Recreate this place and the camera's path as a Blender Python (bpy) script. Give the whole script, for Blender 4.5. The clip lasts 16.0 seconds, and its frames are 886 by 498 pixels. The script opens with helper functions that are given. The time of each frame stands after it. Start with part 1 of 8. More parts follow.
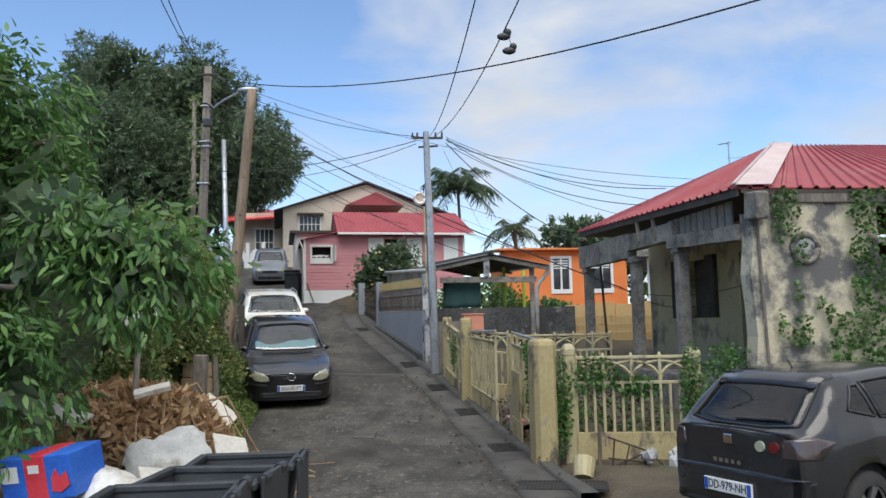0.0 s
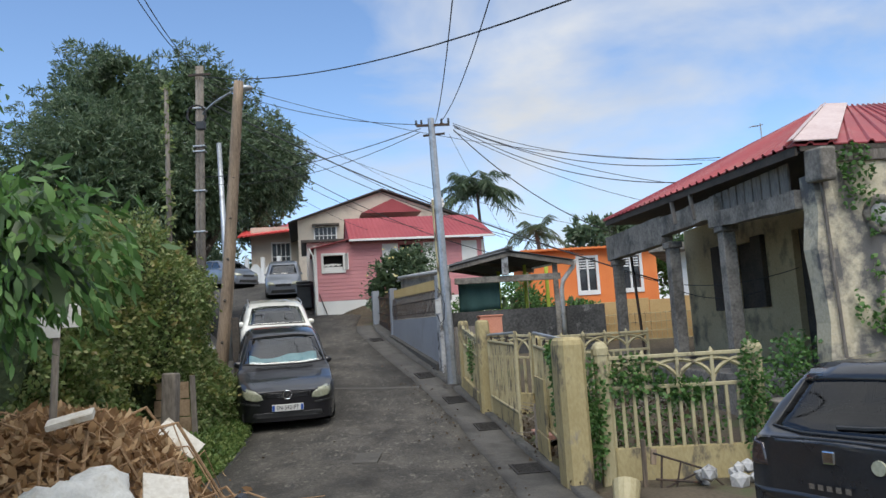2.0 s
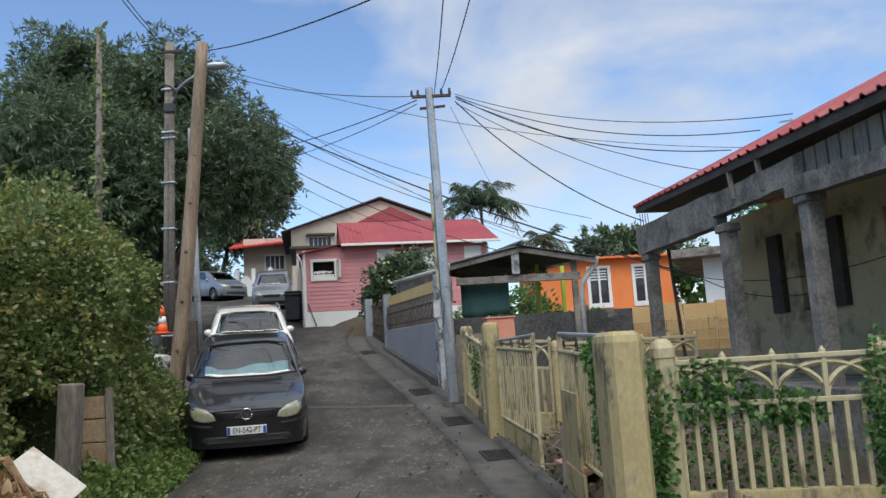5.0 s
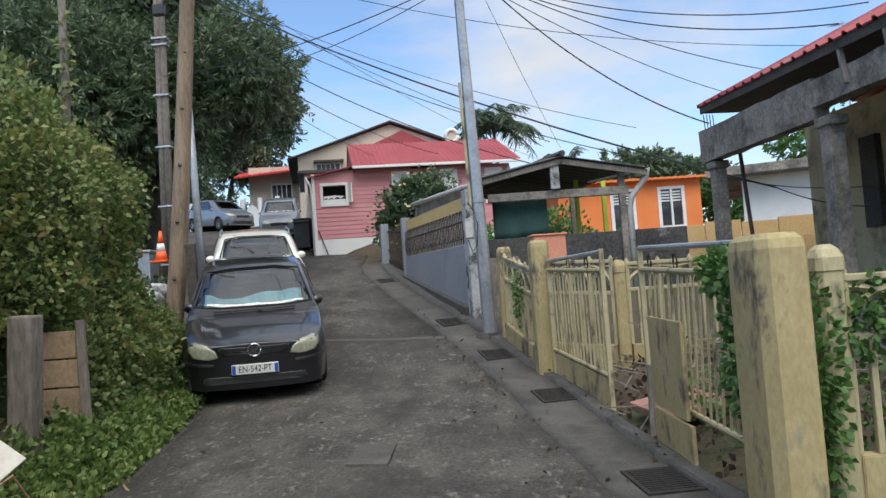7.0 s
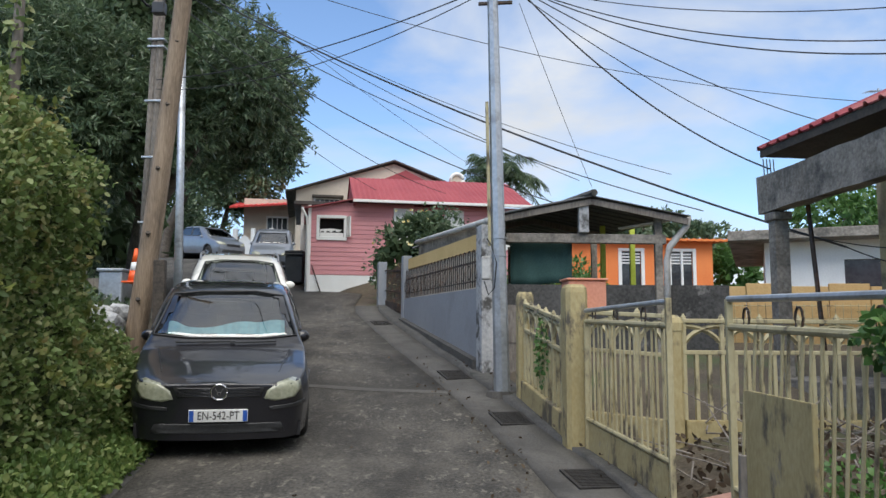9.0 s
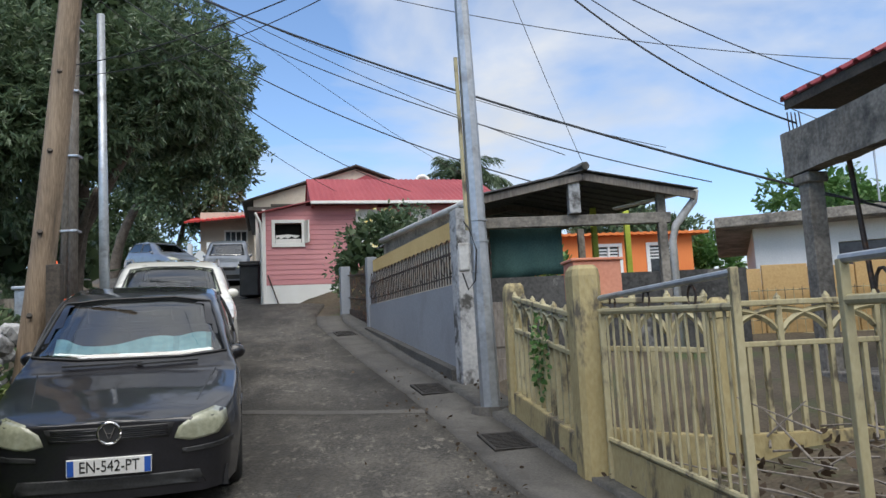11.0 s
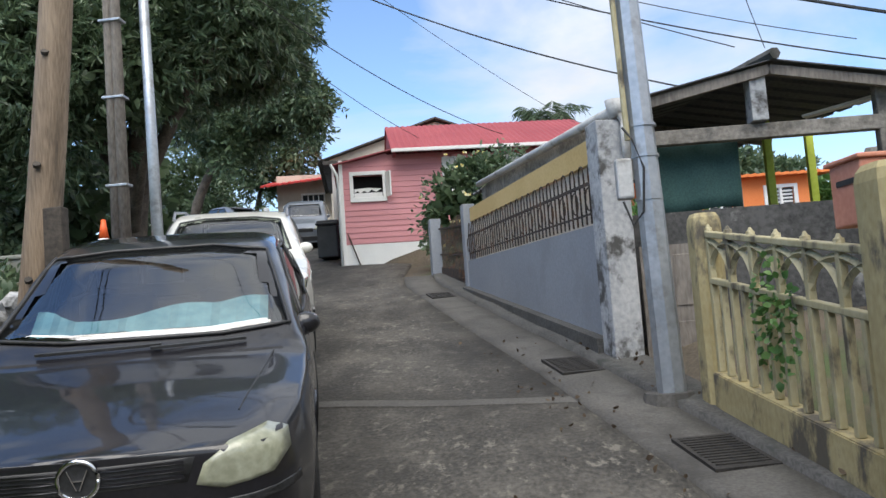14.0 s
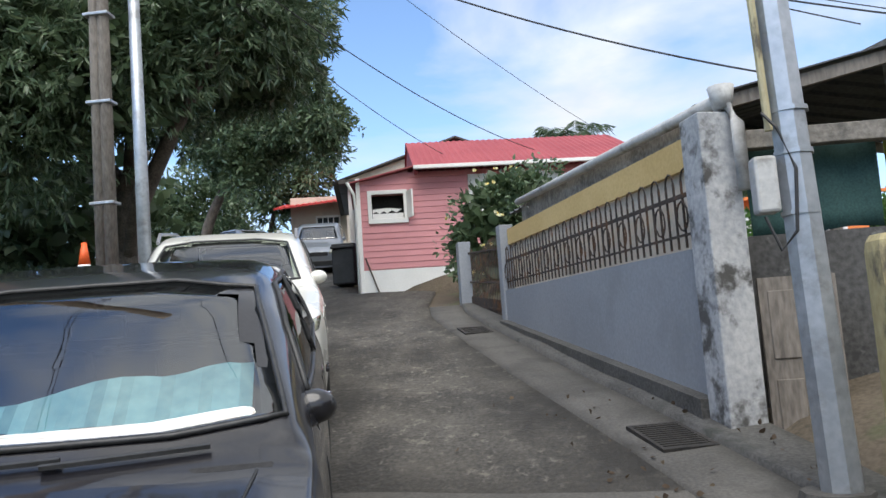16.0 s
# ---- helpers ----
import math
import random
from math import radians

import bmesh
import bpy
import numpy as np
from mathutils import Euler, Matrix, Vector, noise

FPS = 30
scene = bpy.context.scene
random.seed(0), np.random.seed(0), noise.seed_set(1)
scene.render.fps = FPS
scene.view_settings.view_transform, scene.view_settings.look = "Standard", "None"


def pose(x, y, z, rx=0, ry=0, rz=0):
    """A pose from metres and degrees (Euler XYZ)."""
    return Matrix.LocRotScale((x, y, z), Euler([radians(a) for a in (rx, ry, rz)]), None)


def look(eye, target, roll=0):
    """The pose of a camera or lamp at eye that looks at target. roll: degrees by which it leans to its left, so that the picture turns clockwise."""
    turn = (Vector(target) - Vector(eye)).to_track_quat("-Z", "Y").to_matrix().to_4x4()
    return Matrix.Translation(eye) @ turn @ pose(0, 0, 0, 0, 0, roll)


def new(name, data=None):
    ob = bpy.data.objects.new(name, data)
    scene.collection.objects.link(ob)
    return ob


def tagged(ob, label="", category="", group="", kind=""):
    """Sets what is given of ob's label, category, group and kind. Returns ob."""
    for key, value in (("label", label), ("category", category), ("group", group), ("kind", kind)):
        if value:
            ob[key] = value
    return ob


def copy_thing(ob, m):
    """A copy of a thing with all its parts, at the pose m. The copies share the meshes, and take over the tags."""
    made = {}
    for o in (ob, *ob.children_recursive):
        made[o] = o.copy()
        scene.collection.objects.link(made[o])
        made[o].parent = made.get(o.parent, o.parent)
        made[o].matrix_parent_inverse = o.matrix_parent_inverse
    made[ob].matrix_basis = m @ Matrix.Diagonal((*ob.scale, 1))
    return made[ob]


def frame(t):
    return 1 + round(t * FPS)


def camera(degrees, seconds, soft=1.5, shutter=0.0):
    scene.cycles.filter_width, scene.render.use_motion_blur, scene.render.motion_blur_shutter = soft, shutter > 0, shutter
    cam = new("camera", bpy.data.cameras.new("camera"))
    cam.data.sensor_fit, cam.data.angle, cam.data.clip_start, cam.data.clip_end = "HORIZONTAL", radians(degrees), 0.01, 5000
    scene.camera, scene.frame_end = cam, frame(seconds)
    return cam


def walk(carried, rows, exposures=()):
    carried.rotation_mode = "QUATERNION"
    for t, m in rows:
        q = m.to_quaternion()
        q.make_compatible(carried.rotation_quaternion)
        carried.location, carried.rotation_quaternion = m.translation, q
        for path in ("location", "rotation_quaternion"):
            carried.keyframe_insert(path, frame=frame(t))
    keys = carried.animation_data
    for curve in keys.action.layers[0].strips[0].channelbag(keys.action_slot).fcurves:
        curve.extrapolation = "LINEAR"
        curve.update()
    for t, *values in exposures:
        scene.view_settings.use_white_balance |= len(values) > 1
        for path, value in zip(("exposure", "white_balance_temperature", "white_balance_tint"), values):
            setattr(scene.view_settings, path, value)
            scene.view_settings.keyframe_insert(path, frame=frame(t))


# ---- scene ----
cam = camera(59.3, 16.0)
METRES, EYE, TILT, LEAN, TURN = 15.0, 1.55, 0.0, 0.0, 0.0
ROWS = [
    (0.0, 0.0, 0.0, 0.0, 0.12, 5.61, 1.2),
    (0.5, 0.0056, 0.0305, -0.0014, 2.42, 5.42, 1.01),
    (1.0, 0.0107, 0.0607, -0.004, 2.91, 5.46, 0.81),
    (1.5, 0.0175, 0.0925, -0.0064, 2.26, 6.44, 1.35),
    (2.0, 0.0182, 0.1231, -0.0087, 2.22, 6.48, 3.59),
    (2.5, 0.018, 0.1554, -0.0102, -1.71, 6.28, 1.97),
    (3.0, 0.0198, 0.1875, -0.0132, -1.91, 6.31, 1.79),
    (3.5, 0.0179, 0.2184, -0.0151, -2.41, 7.61, 2.97),
    (4.0, 0.0171, 0.2484, -0.0188, -2.89, 8.44, 2.86),
    (4.5, 0.0164, 0.278, -0.0214, 1.69, 8.55, 2.95),
    (7.0, -0.0204, 0.4347, -0.0274, 2.95, 3.0, 4.06),
    (7.5, -0.0301, 0.4605, -0.028, 2.68, 6.13, 2.38),
    (8.0, -0.0337, 0.4894, -0.0294, 1.9, 7.37, 2.16),
    (8.5, -0.0384, 0.5213, -0.0296, 2.19, 7.68, 2.12),
    (9.0, -0.0448, 0.5503, -0.0303, 2.06, 6.65, -0.31),
    (9.5, -0.0457, 0.5851, -0.0327, 2.15, 5.93, 0.96),
    (12.0, -0.0544, 0.7398, -0.0334, -0.48, 8.17, 2.86),
    (12.5, -0.0587, 0.7676, -0.0317, 3.48, 7.83, 0.72),
    (13.0, -0.0707, 0.7978, -0.0301, 4.71, 7.77, 0.35),
    (13.5, -0.0784, 0.8286, -0.0322, 4.6, 7.05, -0.2),
    (14.0, -0.0906, 0.8589, -0.0295, 5.88, 4.95, 4.04),
    (14.5, -0.1032, 0.8874, -0.0228, 6.87, 5.29, 4.17),
    (15.0, -0.1072, 0.9176, -0.0223, 7.8, 6.88, 3.65),
    (15.5, -0.115, 0.9475, -0.0199, 8.59, 7.02, 3.73),
    (16.0, -0.1216, 0.9761, -0.0135, 6.93, 6.74, 3.91),
]
walk(cam, [(t, pose(0, 0, EYE, TILT, LEAN, TURN) @ pose(METRES * x, METRES * y, METRES * z, 90 + pitch, roll, yaw)) for t, x, y, z, yaw, pitch, roll in ROWS],
     exposures=((0.0, 0.14), (4.5, 0.1), (7.0, 0.25), (7.5, 0.38), (8.0, 0.2), (9.0, 0.24), (9.7, 0.2), (12.0, 0.27), (14.0, 0.47), (16.0, 0.52)))

# ---- daylight: bright hazy sky with broken cloud, a soft high sun ----
world = bpy.data.worlds.new("sky")
scene.world = world
world.use_nodes = True
wn, wl = world.node_tree.nodes, world.node_tree.links
wn.clear()
SUN_EL, SUN_AZ = 58.0, 178.0
w_out = wn.new("ShaderNodeOutputWorld")
w_bg = wn.new("ShaderNodeBackground")
w_sky = wn.new("ShaderNodeTexSky")
w_sky.sky_type = "NISHITA"
w_sky.sun_disc = False
w_sky.sun_elevation = radians(SUN_EL)
w_sky.sun_rotation = radians(SUN_AZ)
w_sky.air_density, w_sky.dust_density, w_sky.ozone_density = 1.0, 0.15, 6.0
w_co = wn.new("ShaderNodeTexCoord")
w_map = wn.new("ShaderNodeMapping")
w_map.inputs["Location"].default_value = (0.35, 0.0, 0.12)
w_map.inputs["Rotation"].default_value = (0.0, 0.12, 0.2)
w_map.inputs["Scale"].default_value = (1.0, 1.0, 2.6)
w_n1 = wn.new("ShaderNodeTexNoise")
w_n1.inputs["Scale"].default_value = 2.1
w_n1.inputs["Detail"].default_value = 7.0
w_n1.inputs["Roughness"].default_value = 0.52
w_n1.inputs["Distortion"].default_value = 0.35
w_r1 = wn.new("ShaderNodeValToRGB")
w_r1.color_ramp.elements[0].position, w_r1.color_ramp.elements[0].color = 0.45, (0, 0, 0, 1)
w_r1.color_ramp.elements[1].position, w_r1.color_ramp.elements[1].color = 0.66, (1, 1, 1, 1)
w_n2 = wn.new("ShaderNodeTexNoise")
w_n2.inputs["Scale"].default_value = 4.0
w_n2.inputs["Detail"].default_value = 6.0
w_cl = wn.new("ShaderNodeMix")
w_cl.data_type = "RGBA"
w_cl.inputs["A"].default_value = (4.7, 5.05, 5.6, 1)
w_cl.inputs["B"].default_value = (8.3, 8.6, 9.0, 1)
w_mix = wn.new("ShaderNodeMix")
w_mix.data_type = "RGBA"
wl.new(w_co.outputs["Generated"], w_map.inputs["Vector"])
wl.new(w_map.outputs[0], w_n1.inputs["Vector"])
wl.new(w_map.outputs[0], w_n2.inputs["Vector"])
w_sep = wn.new("ShaderNodeSeparateXYZ")
wl.new(w_co.outputs["Generated"], w_sep.inputs[0])
w_add = wn.new("ShaderNodeMath")
w_add.operation = "MULTIPLY_ADD"
w_add.inputs[1].default_value = 0.26
wl.new(w_sep.outputs["X"], w_add.inputs[0])
wl.new(w_n1.outputs[0], w_add.inputs[2])
w_up = wn.new("ShaderNodeMapRange")
w_up.inputs["From Min"].default_value, w_up.inputs["From Max"].default_value = 0.45, 0.9
w_up.inputs["To Min"].default_value, w_up.inputs["To Max"].default_value = 0.0, 0.16
wl.new(w_sep.outputs["Z"], w_up.inputs["Value"])
w_sum = wn.new("ShaderNodeMath")
wl.new(w_add.outputs[0], w_sum.inputs[0])
wl.new(w_up.outputs[0], w_sum.inputs[1])
wl.new(w_sum.outputs[0], w_r1.inputs[0])
wl.new(w_n2.outputs[0], w_cl.inputs["Factor"])
wl.new(w_r1.outputs[0], w_mix.inputs["Factor"])
w_haze = wn.new("ShaderNodeVectorMath")
w_haze.operation = "MULTIPLY"
w_haze.inputs[1].default_value = (2.0, 1.92, 1.85)
wl.new(w_sky.outputs[0], w_haze.inputs[0])
wl.new(w_haze.outputs[0], w_mix.inputs["A"])
wl.new(w_cl.outputs["Result"], w_mix.inputs["B"])
wl.new(w_mix.outputs["Result"], w_bg.inputs["Color"])
w_bg.inputs["Strength"].default_value = 0.1
wl.new(w_bg.outputs[0], w_out.inputs["Surface"])

sun = new("sun", bpy.data.lights.new("sun", "SUN"))
sun.data.energy, sun.data.angle, sun.data.color = 2.9, radians(60), (1.0, 0.955, 0.885)
_az, _el = radians(SUN_AZ), radians(SUN_EL)
sun.matrix_world = look((0, 0, 60), Vector((0, 0, 60)) - Vector((math.sin(_az) * math.cos(_el), math.cos(_az) * math.cos(_el), math.sin(_el))))

# ---- small building kit ----
rng = random.Random(7)


def ramp_mix(nt, fac, c1, c2, lo=0.35, hi=0.65):
    r = nt.nodes.new("ShaderNodeValToRGB")
    r.color_ramp.elements[0].position, r.color_ramp.elements[0].color = lo, (*c1, 1)
    r.color_ramp.elements[1].position, r.color_ramp.elements[1].color = hi, (*c2, 1)
    nt.links.new(fac, r.inputs[0])
    return r.outputs[0]


def surf(name, c1, c2, rough=0.8, scale=2.0, fine=30.0, bump=0.25, metal=0.0, stain=None, stain_scale=1.2, stain_lo=0.52, stain_hi=0.66,
         vary=0.0, stretch=(1, 1, 1), coat=0.0, spec=0.5, bump_dist=0.02, speck=None):
    """A worn surface: broad and fine colour noise, relief, and stains with a shape of their own."""
    m = bpy.data.materials.new(name)
    m.use_nodes = True
    nt = m.node_tree
    b = nt.nodes["Principled BSDF"]
    co = nt.nodes.new("ShaderNodeTexCoord")
    mp = nt.nodes.new("ShaderNodeMapping")
    mp.inputs["Scale"].default_value = stretch
    nt.links.new(co.outputs["Object"], mp.inputs["Vector"])
    n1 = nt.nodes.new("ShaderNodeTexNoise")
    n1.inputs["Scale"].default_value, n1.inputs["Detail"].default_value = scale, 5
    n2 = nt.nodes.new("ShaderNodeTexNoise")
    n2.inputs["Scale"].default_value, n2.inputs["Detail"].default_value = fine, 6
    for n in (n1, n2):
        nt.links.new(mp.outputs[0], n.inputs["Vector"])
    add = nt.nodes.new("ShaderNodeMath")
    add.operation = "MULTIPLY_ADD"
    nt.links.new(n2.outputs[0], add.inputs[0])
    add.inputs[1].default_value = 0.5
    half = nt.nodes.new("ShaderNodeMath")
    half.operation = "MULTIPLY"
    half.inputs[1].default_value = 0.5
    nt.links.new(n1.outputs[0], half.inputs[0])
    nt.links.new(half.outputs[0], add.inputs[2])
    col = ramp_mix(nt, add.outputs[0], c1, c2, 0.38, 0.62)
    if speck:
        vo = nt.nodes.new("ShaderNodeTexNoise")
        vo.inputs["Scale"].default_value, vo.inputs["Detail"].default_value, vo.inputs["Roughness"].default_value = speck[1], 9, 0.72
        nt.links.new(mp.outputs[0], vo.inputs["Vector"])
        sm = nt.nodes.new("ShaderNodeMix")
        sm.data_type = "RGBA"
        nt.links.new(ramp_mix(nt, vo.outputs[0], (0, 0, 0), (1, 1, 1), speck[2], speck[2] + 0.06), sm.inputs["Factor"])
        nt.links.new(col, sm.inputs["A"])
        sm.inputs["B"].default_value = (*speck[0], 1)
        col = sm.outputs["Result"]
    if stain:
        n3 = nt.nodes.new("ShaderNodeTexNoise")
        n3.inputs["Scale"].default_value, n3.inputs["Detail"].default_value, n3.inputs["Roughness"].default_value = stain_scale, 8, 0.65
        nt.links.new(mp.outputs[0], n3.inputs["Vector"])
        mx = nt.nodes.new("ShaderNodeMix")
        mx.data_type = "RGBA"
        nt.links.new(ramp_mix(nt, n3.outputs[0], (0, 0, 0), (1, 1, 1), stain_lo, stain_hi), mx.inputs["Factor"])
        nt.links.new(col, mx.inputs["A"])
        mx.inputs["B"].default_value = (*stain, 1)
        col = mx.outputs["Result"]
    if vary:
        oi = nt.nodes.new("ShaderNodeObjectInfo")
        hs = nt.nodes.new("ShaderNodeHueSaturation")
        ma = nt.nodes.new("ShaderNodeMapRange")
        ma.inputs["To Min"].default_value, ma.inputs["To Max"].default_value = 1 - vary, 1 + vary
        nt.links.new(oi.outputs["Random"], ma.inputs["Value"])
        nt.links.new(ma.outputs[0], hs.inputs["Value"])
        nt.links.new(col, hs.inputs["Color"])
        col = hs.outputs[0]
    nt.links.new(col, b.inputs["Base Color"])
    b.inputs["Metallic"].default_value = metal
    b.inputs["Coat Weight"].default_value = coat
    b.inputs["Coat Roughness"].default_value = 0.04
    b.inputs["Specular IOR Level"].default_value = spec
    rr = nt.nodes.new("ShaderNodeMapRange")
    rr.inputs["To Min"].default_value, rr.inputs["To Max"].default_value = max(0.02, rough - 0.12), min(1, rough + 0.1)
    nt.links.new(n1.outputs[0], rr.inputs["Value"])
    nt.links.new(rr.outputs[0], b.inputs["Roughness"])
    if bump:
        bp = nt.nodes.new("ShaderNodeBump")
        bp.inputs["Strength"].default_value, bp.inputs["Distance"].default_value = bump, bump_dist
        nt.links.new(add.outputs[0], bp.inputs["Height"])
        nt.links.new(bp.outputs[0], b.inputs["Normal"])
    return m


def leafmat(name, c1, c2, c3, rough=0.5):
    """Leaves: colour differs leaf by leaf, a little light passes through."""
    m = bpy.data.materials.new(name)
    m.use_nodes = True
    nt = m.node_tree
    b = nt.nodes["Principled BSDF"]
    g = nt.nodes.new("ShaderNodeNewGeometry")
    r = nt.nodes.new("ShaderNodeValToRGB")
    r.color_ramp.elements[0].color, r.color_ramp.elements[1].color = (*c1, 1), (*c3, 1)
    r.color_ramp.elements.new(0.6).color = (*c2, 1)
    nt.links.new(g.outputs["Random Per Island"], r.inputs[0])
    nt.links.new(r.outputs[0], b.inputs["Base Color"])
    b.inputs["Roughness"].default_value = rough
    tr = nt.nodes.new("ShaderNodeBsdfTranslucent")
    nt.links.new(r.outputs[0], tr.inputs["Color"])
    mx = nt.nodes.new("ShaderNodeMixShader")
    mx.inputs[0].default_value = 0.35
    out = nt.nodes["Material Output"]
    nt.links.new(b.outputs[0], mx.inputs[1])
    nt.links.new(tr.outputs[0], mx.inputs[2])
    nt.links.new(mx.outputs[0], out.inputs["Surface"])
    return m


def glassmat(name, tint=(0.8, 0.9, 0.88), clear=0.75, rough=0.02, ior=1.5):
    m = bpy.data.materials.new(name)
    m.use_nodes = True
    nt = m.node_tree
    nt.nodes.remove(nt.nodes["Principled BSDF"])
    t = nt.nodes.new("ShaderNodeBsdfTransparent")
    t.inputs[0].default_value = (tint[0] * clear, tint[1] * clear, tint[2] * clear, 1)
    g = nt.nodes.new("ShaderNodeBsdfGlossy")
    g.inputs["Roughness"].default_value = rough
    fr = nt.nodes.new("ShaderNodeFresnel")
    fr.inputs[0].default_value = ior
    mx = nt.nodes.new("ShaderNodeMixShader")
    nt.links.new(fr.outputs[0], mx.inputs[0])
    nt.links.new(t.outputs[0], mx.inputs[1])
    nt.links.new(g.outputs[0], mx.inputs[2])
    nt.links.new(mx.outputs[0], nt.nodes["Material Output"].inputs["Surface"])
    return m


def finish(bm, name, material, smooth=False):
    me = bpy.data.meshes.new(name)
    bmesh.ops.recalc_face_normals(bm, faces=bm.faces[:])
    bm.to_mesh(me)
    bm.free()
    me.materials.append(material)
    if smooth:
        me.polygons.foreach_set("use_smooth", [True] * len(me.polygons))
    return me


def part(name, bm, material, parent, label="", smooth=False):
    """Links a bmesh (or a mesh) as one mesh object under a thing or a part."""
    me = finish(bm, name, material, smooth) if isinstance(bm, bmesh.types.BMesh) else bm
    ob = new(name, me)
    ob.parent = parent
    if parent is not None:
        ob.matrix_parent_inverse = Matrix.Identity(4)
    if label:
        ob["label"] = label
    return ob


def thing(name, label, category, m=None, group="", kind=""):
    e = new(name)
    e.empty_display_size = 0.2
    if m is not None:
        e.matrix_world = m
    return tagged(e, label, category, group, kind)


def solo(name, bm, material, label, category, m=None, group="", kind="", smooth=False):
    ob = part(name, bm, material, None, "", smooth)
    if m is not None:
        ob.matrix_world = m
    return tagged(ob, label, category, group, kind)


def box(bm, x0, x1, y0, y1, z0, z1, bev=0.0, m=None):
    g = bmesh.ops.create_cube(bm, size=1.0)
    vs = g["verts"]
    bmesh.ops.scale(bm, vec=(x1 - x0, y1 - y0, z1 - z0), verts=vs)
    bmesh.ops.translate(bm, vec=((x0 + x1) / 2, (y0 + y1) / 2, (z0 + z1) / 2), verts=vs)
    if bev:
        es = list({e for v in vs for e in v.link_edges})
        r = bmesh.ops.bevel(bm, geom=es, offset=bev, segments=2, affect="EDGES", profile=0.5)
        vs = list({v for f in r["faces"] for v in f.verts} | {v for v in vs if v.is_valid})
    if m is not None:
        bmesh.ops.transform(bm, matrix=m, verts=vs)
    return vs


def bar(bm, p, q, w, h, bev=0.0, up=(0, 0, 1)):
    """A squared beam from p to q, w wide and h high."""
    p, q = Vector(p), Vector(q)
    d = (q - p)
    x = d.normalized()
    y = Vector(up).cross(x).normalized()
    z = x.cross(y)
    m = Matrix((x, y, z)).transposed().to_4x4()
    m.translation = (p + q) / 2
    return box(bm, -d.length / 2, d.length / 2, -w / 2, w / 2, -h / 2, h / 2, bev, m)


def rod(bm, p, q, r0, r1=None, seg=8):
    p, q = Vector(p), Vector(q)
    d = q - p
    m = d.to_track_quat("Z", "Y").to_matrix().to_4x4()
    m.translation = (p + q) / 2
    g = bmesh.ops.create_cone(bm, cap_ends=True, segments=seg, radius1=r0, radius2=r0 if r1 is None else r1, depth=d.length, matrix=m)
    return g["verts"]


def tube(bm, pts, r, seg=6, taper=1.0):
    """A round tube through points."""
    pts = [Vector(p) for p in pts]
    rings = []
    for i, p in enumerate(pts):
        d = (pts[min(i + 1, len(pts) - 1)] - pts[max(i - 1, 0)]).normalized()
        a = d.orthogonal().normalized() if abs(d.z) > 0.95 else Vector((0, 0, 1)).cross(d).normalized()
        b = d.cross(a)
        rr = r * (1 + (taper - 1) * i / (len(pts) - 1))
        rings.append([bm.verts.new(p + (a * math.cos(k * math.tau / seg) + b * math.sin(k * math.tau / seg)) * rr) for k in range(seg)])
    for a, b in zip(rings, rings[1:]):
        for k in range(seg):
            bm.faces.new((a[k], a[(k + 1) % seg], b[(k + 1) % seg], b[k]))
    bm.faces.new(rings[0][::-1])
    bm.faces.new(rings[-1])


def prism(bm, poly, axis_m, depth):
    """A flat outline in (x, z) given thickness along y, placed by axis_m."""
    a = [bm.verts.new(axis_m @ Vector((x, 0, z))) for x, z in poly]
    b = [bm.verts.new(axis_m @ Vector((x, depth, z))) for x, z in poly]
    n = len(poly)
    bm.faces.new(a)
    bm.faces.new(b[::-1])
    for i in range(n):
        bm.faces.new((a[i], b[i], b[(i + 1) % n], a[(i + 1) % n]))


def wall_holes(bm, length, z0, z1, thick, holes, m):
    """A wall along local x from z0 to z1, thick along +y, with rectangular openings (x0, x1, za, zb) cut right through."""
    xs = sorted({0.0, length, *[h[0] for h in holes], *[h[1] for h in holes]})
    zs = sorted({z0, z1, *[h[2] for h in holes], *[h[3] for h in holes]})
    solid = {}
    for i in range(len(xs) - 1):
        for j in range(len(zs) - 1):
            cx, cz = (xs[i] + xs[i + 1]) / 2, (zs[j] + zs[j + 1]) / 2
            solid[i, j] = not any(h[0] < cx < h[1] and h[2] < cz < h[3] for h in holes)
    cache = {}

    def v(i, j, k):
        if (i, j, k) not in cache:
            cache[i, j, k] = bm.verts.new(m @ Vector((xs[i], thick * k, zs[j])))
        return cache[i, j, k]
    for (i, j), s in solid.items():
        if not s:
            continue
        bm.faces.new((v(i, j, 0), v(i + 1, j, 0), v(i + 1, j + 1, 0), v(i, j + 1, 0)))
        bm.faces.new((v(i, j, 1), v(i, j + 1, 1), v(i + 1, j + 1, 1), v(i + 1, j, 1)))
        for di, dj, a, b in ((-1, 0, (0, 0), (0, 1)), (1, 0, (1, 0), (1, 1)), (0, -1, (0, 0), (1, 0)), (0, 1, (0, 1), (1, 1))):
            if not solid.get((i + di, j + dj), False):
                p, q = (i + a[0], j + a[1]), (i + b[0], j + b[1])
                bm.faces.new((v(*p, 0), v(*q, 0), v(*q, 1), v(*p, 1)))


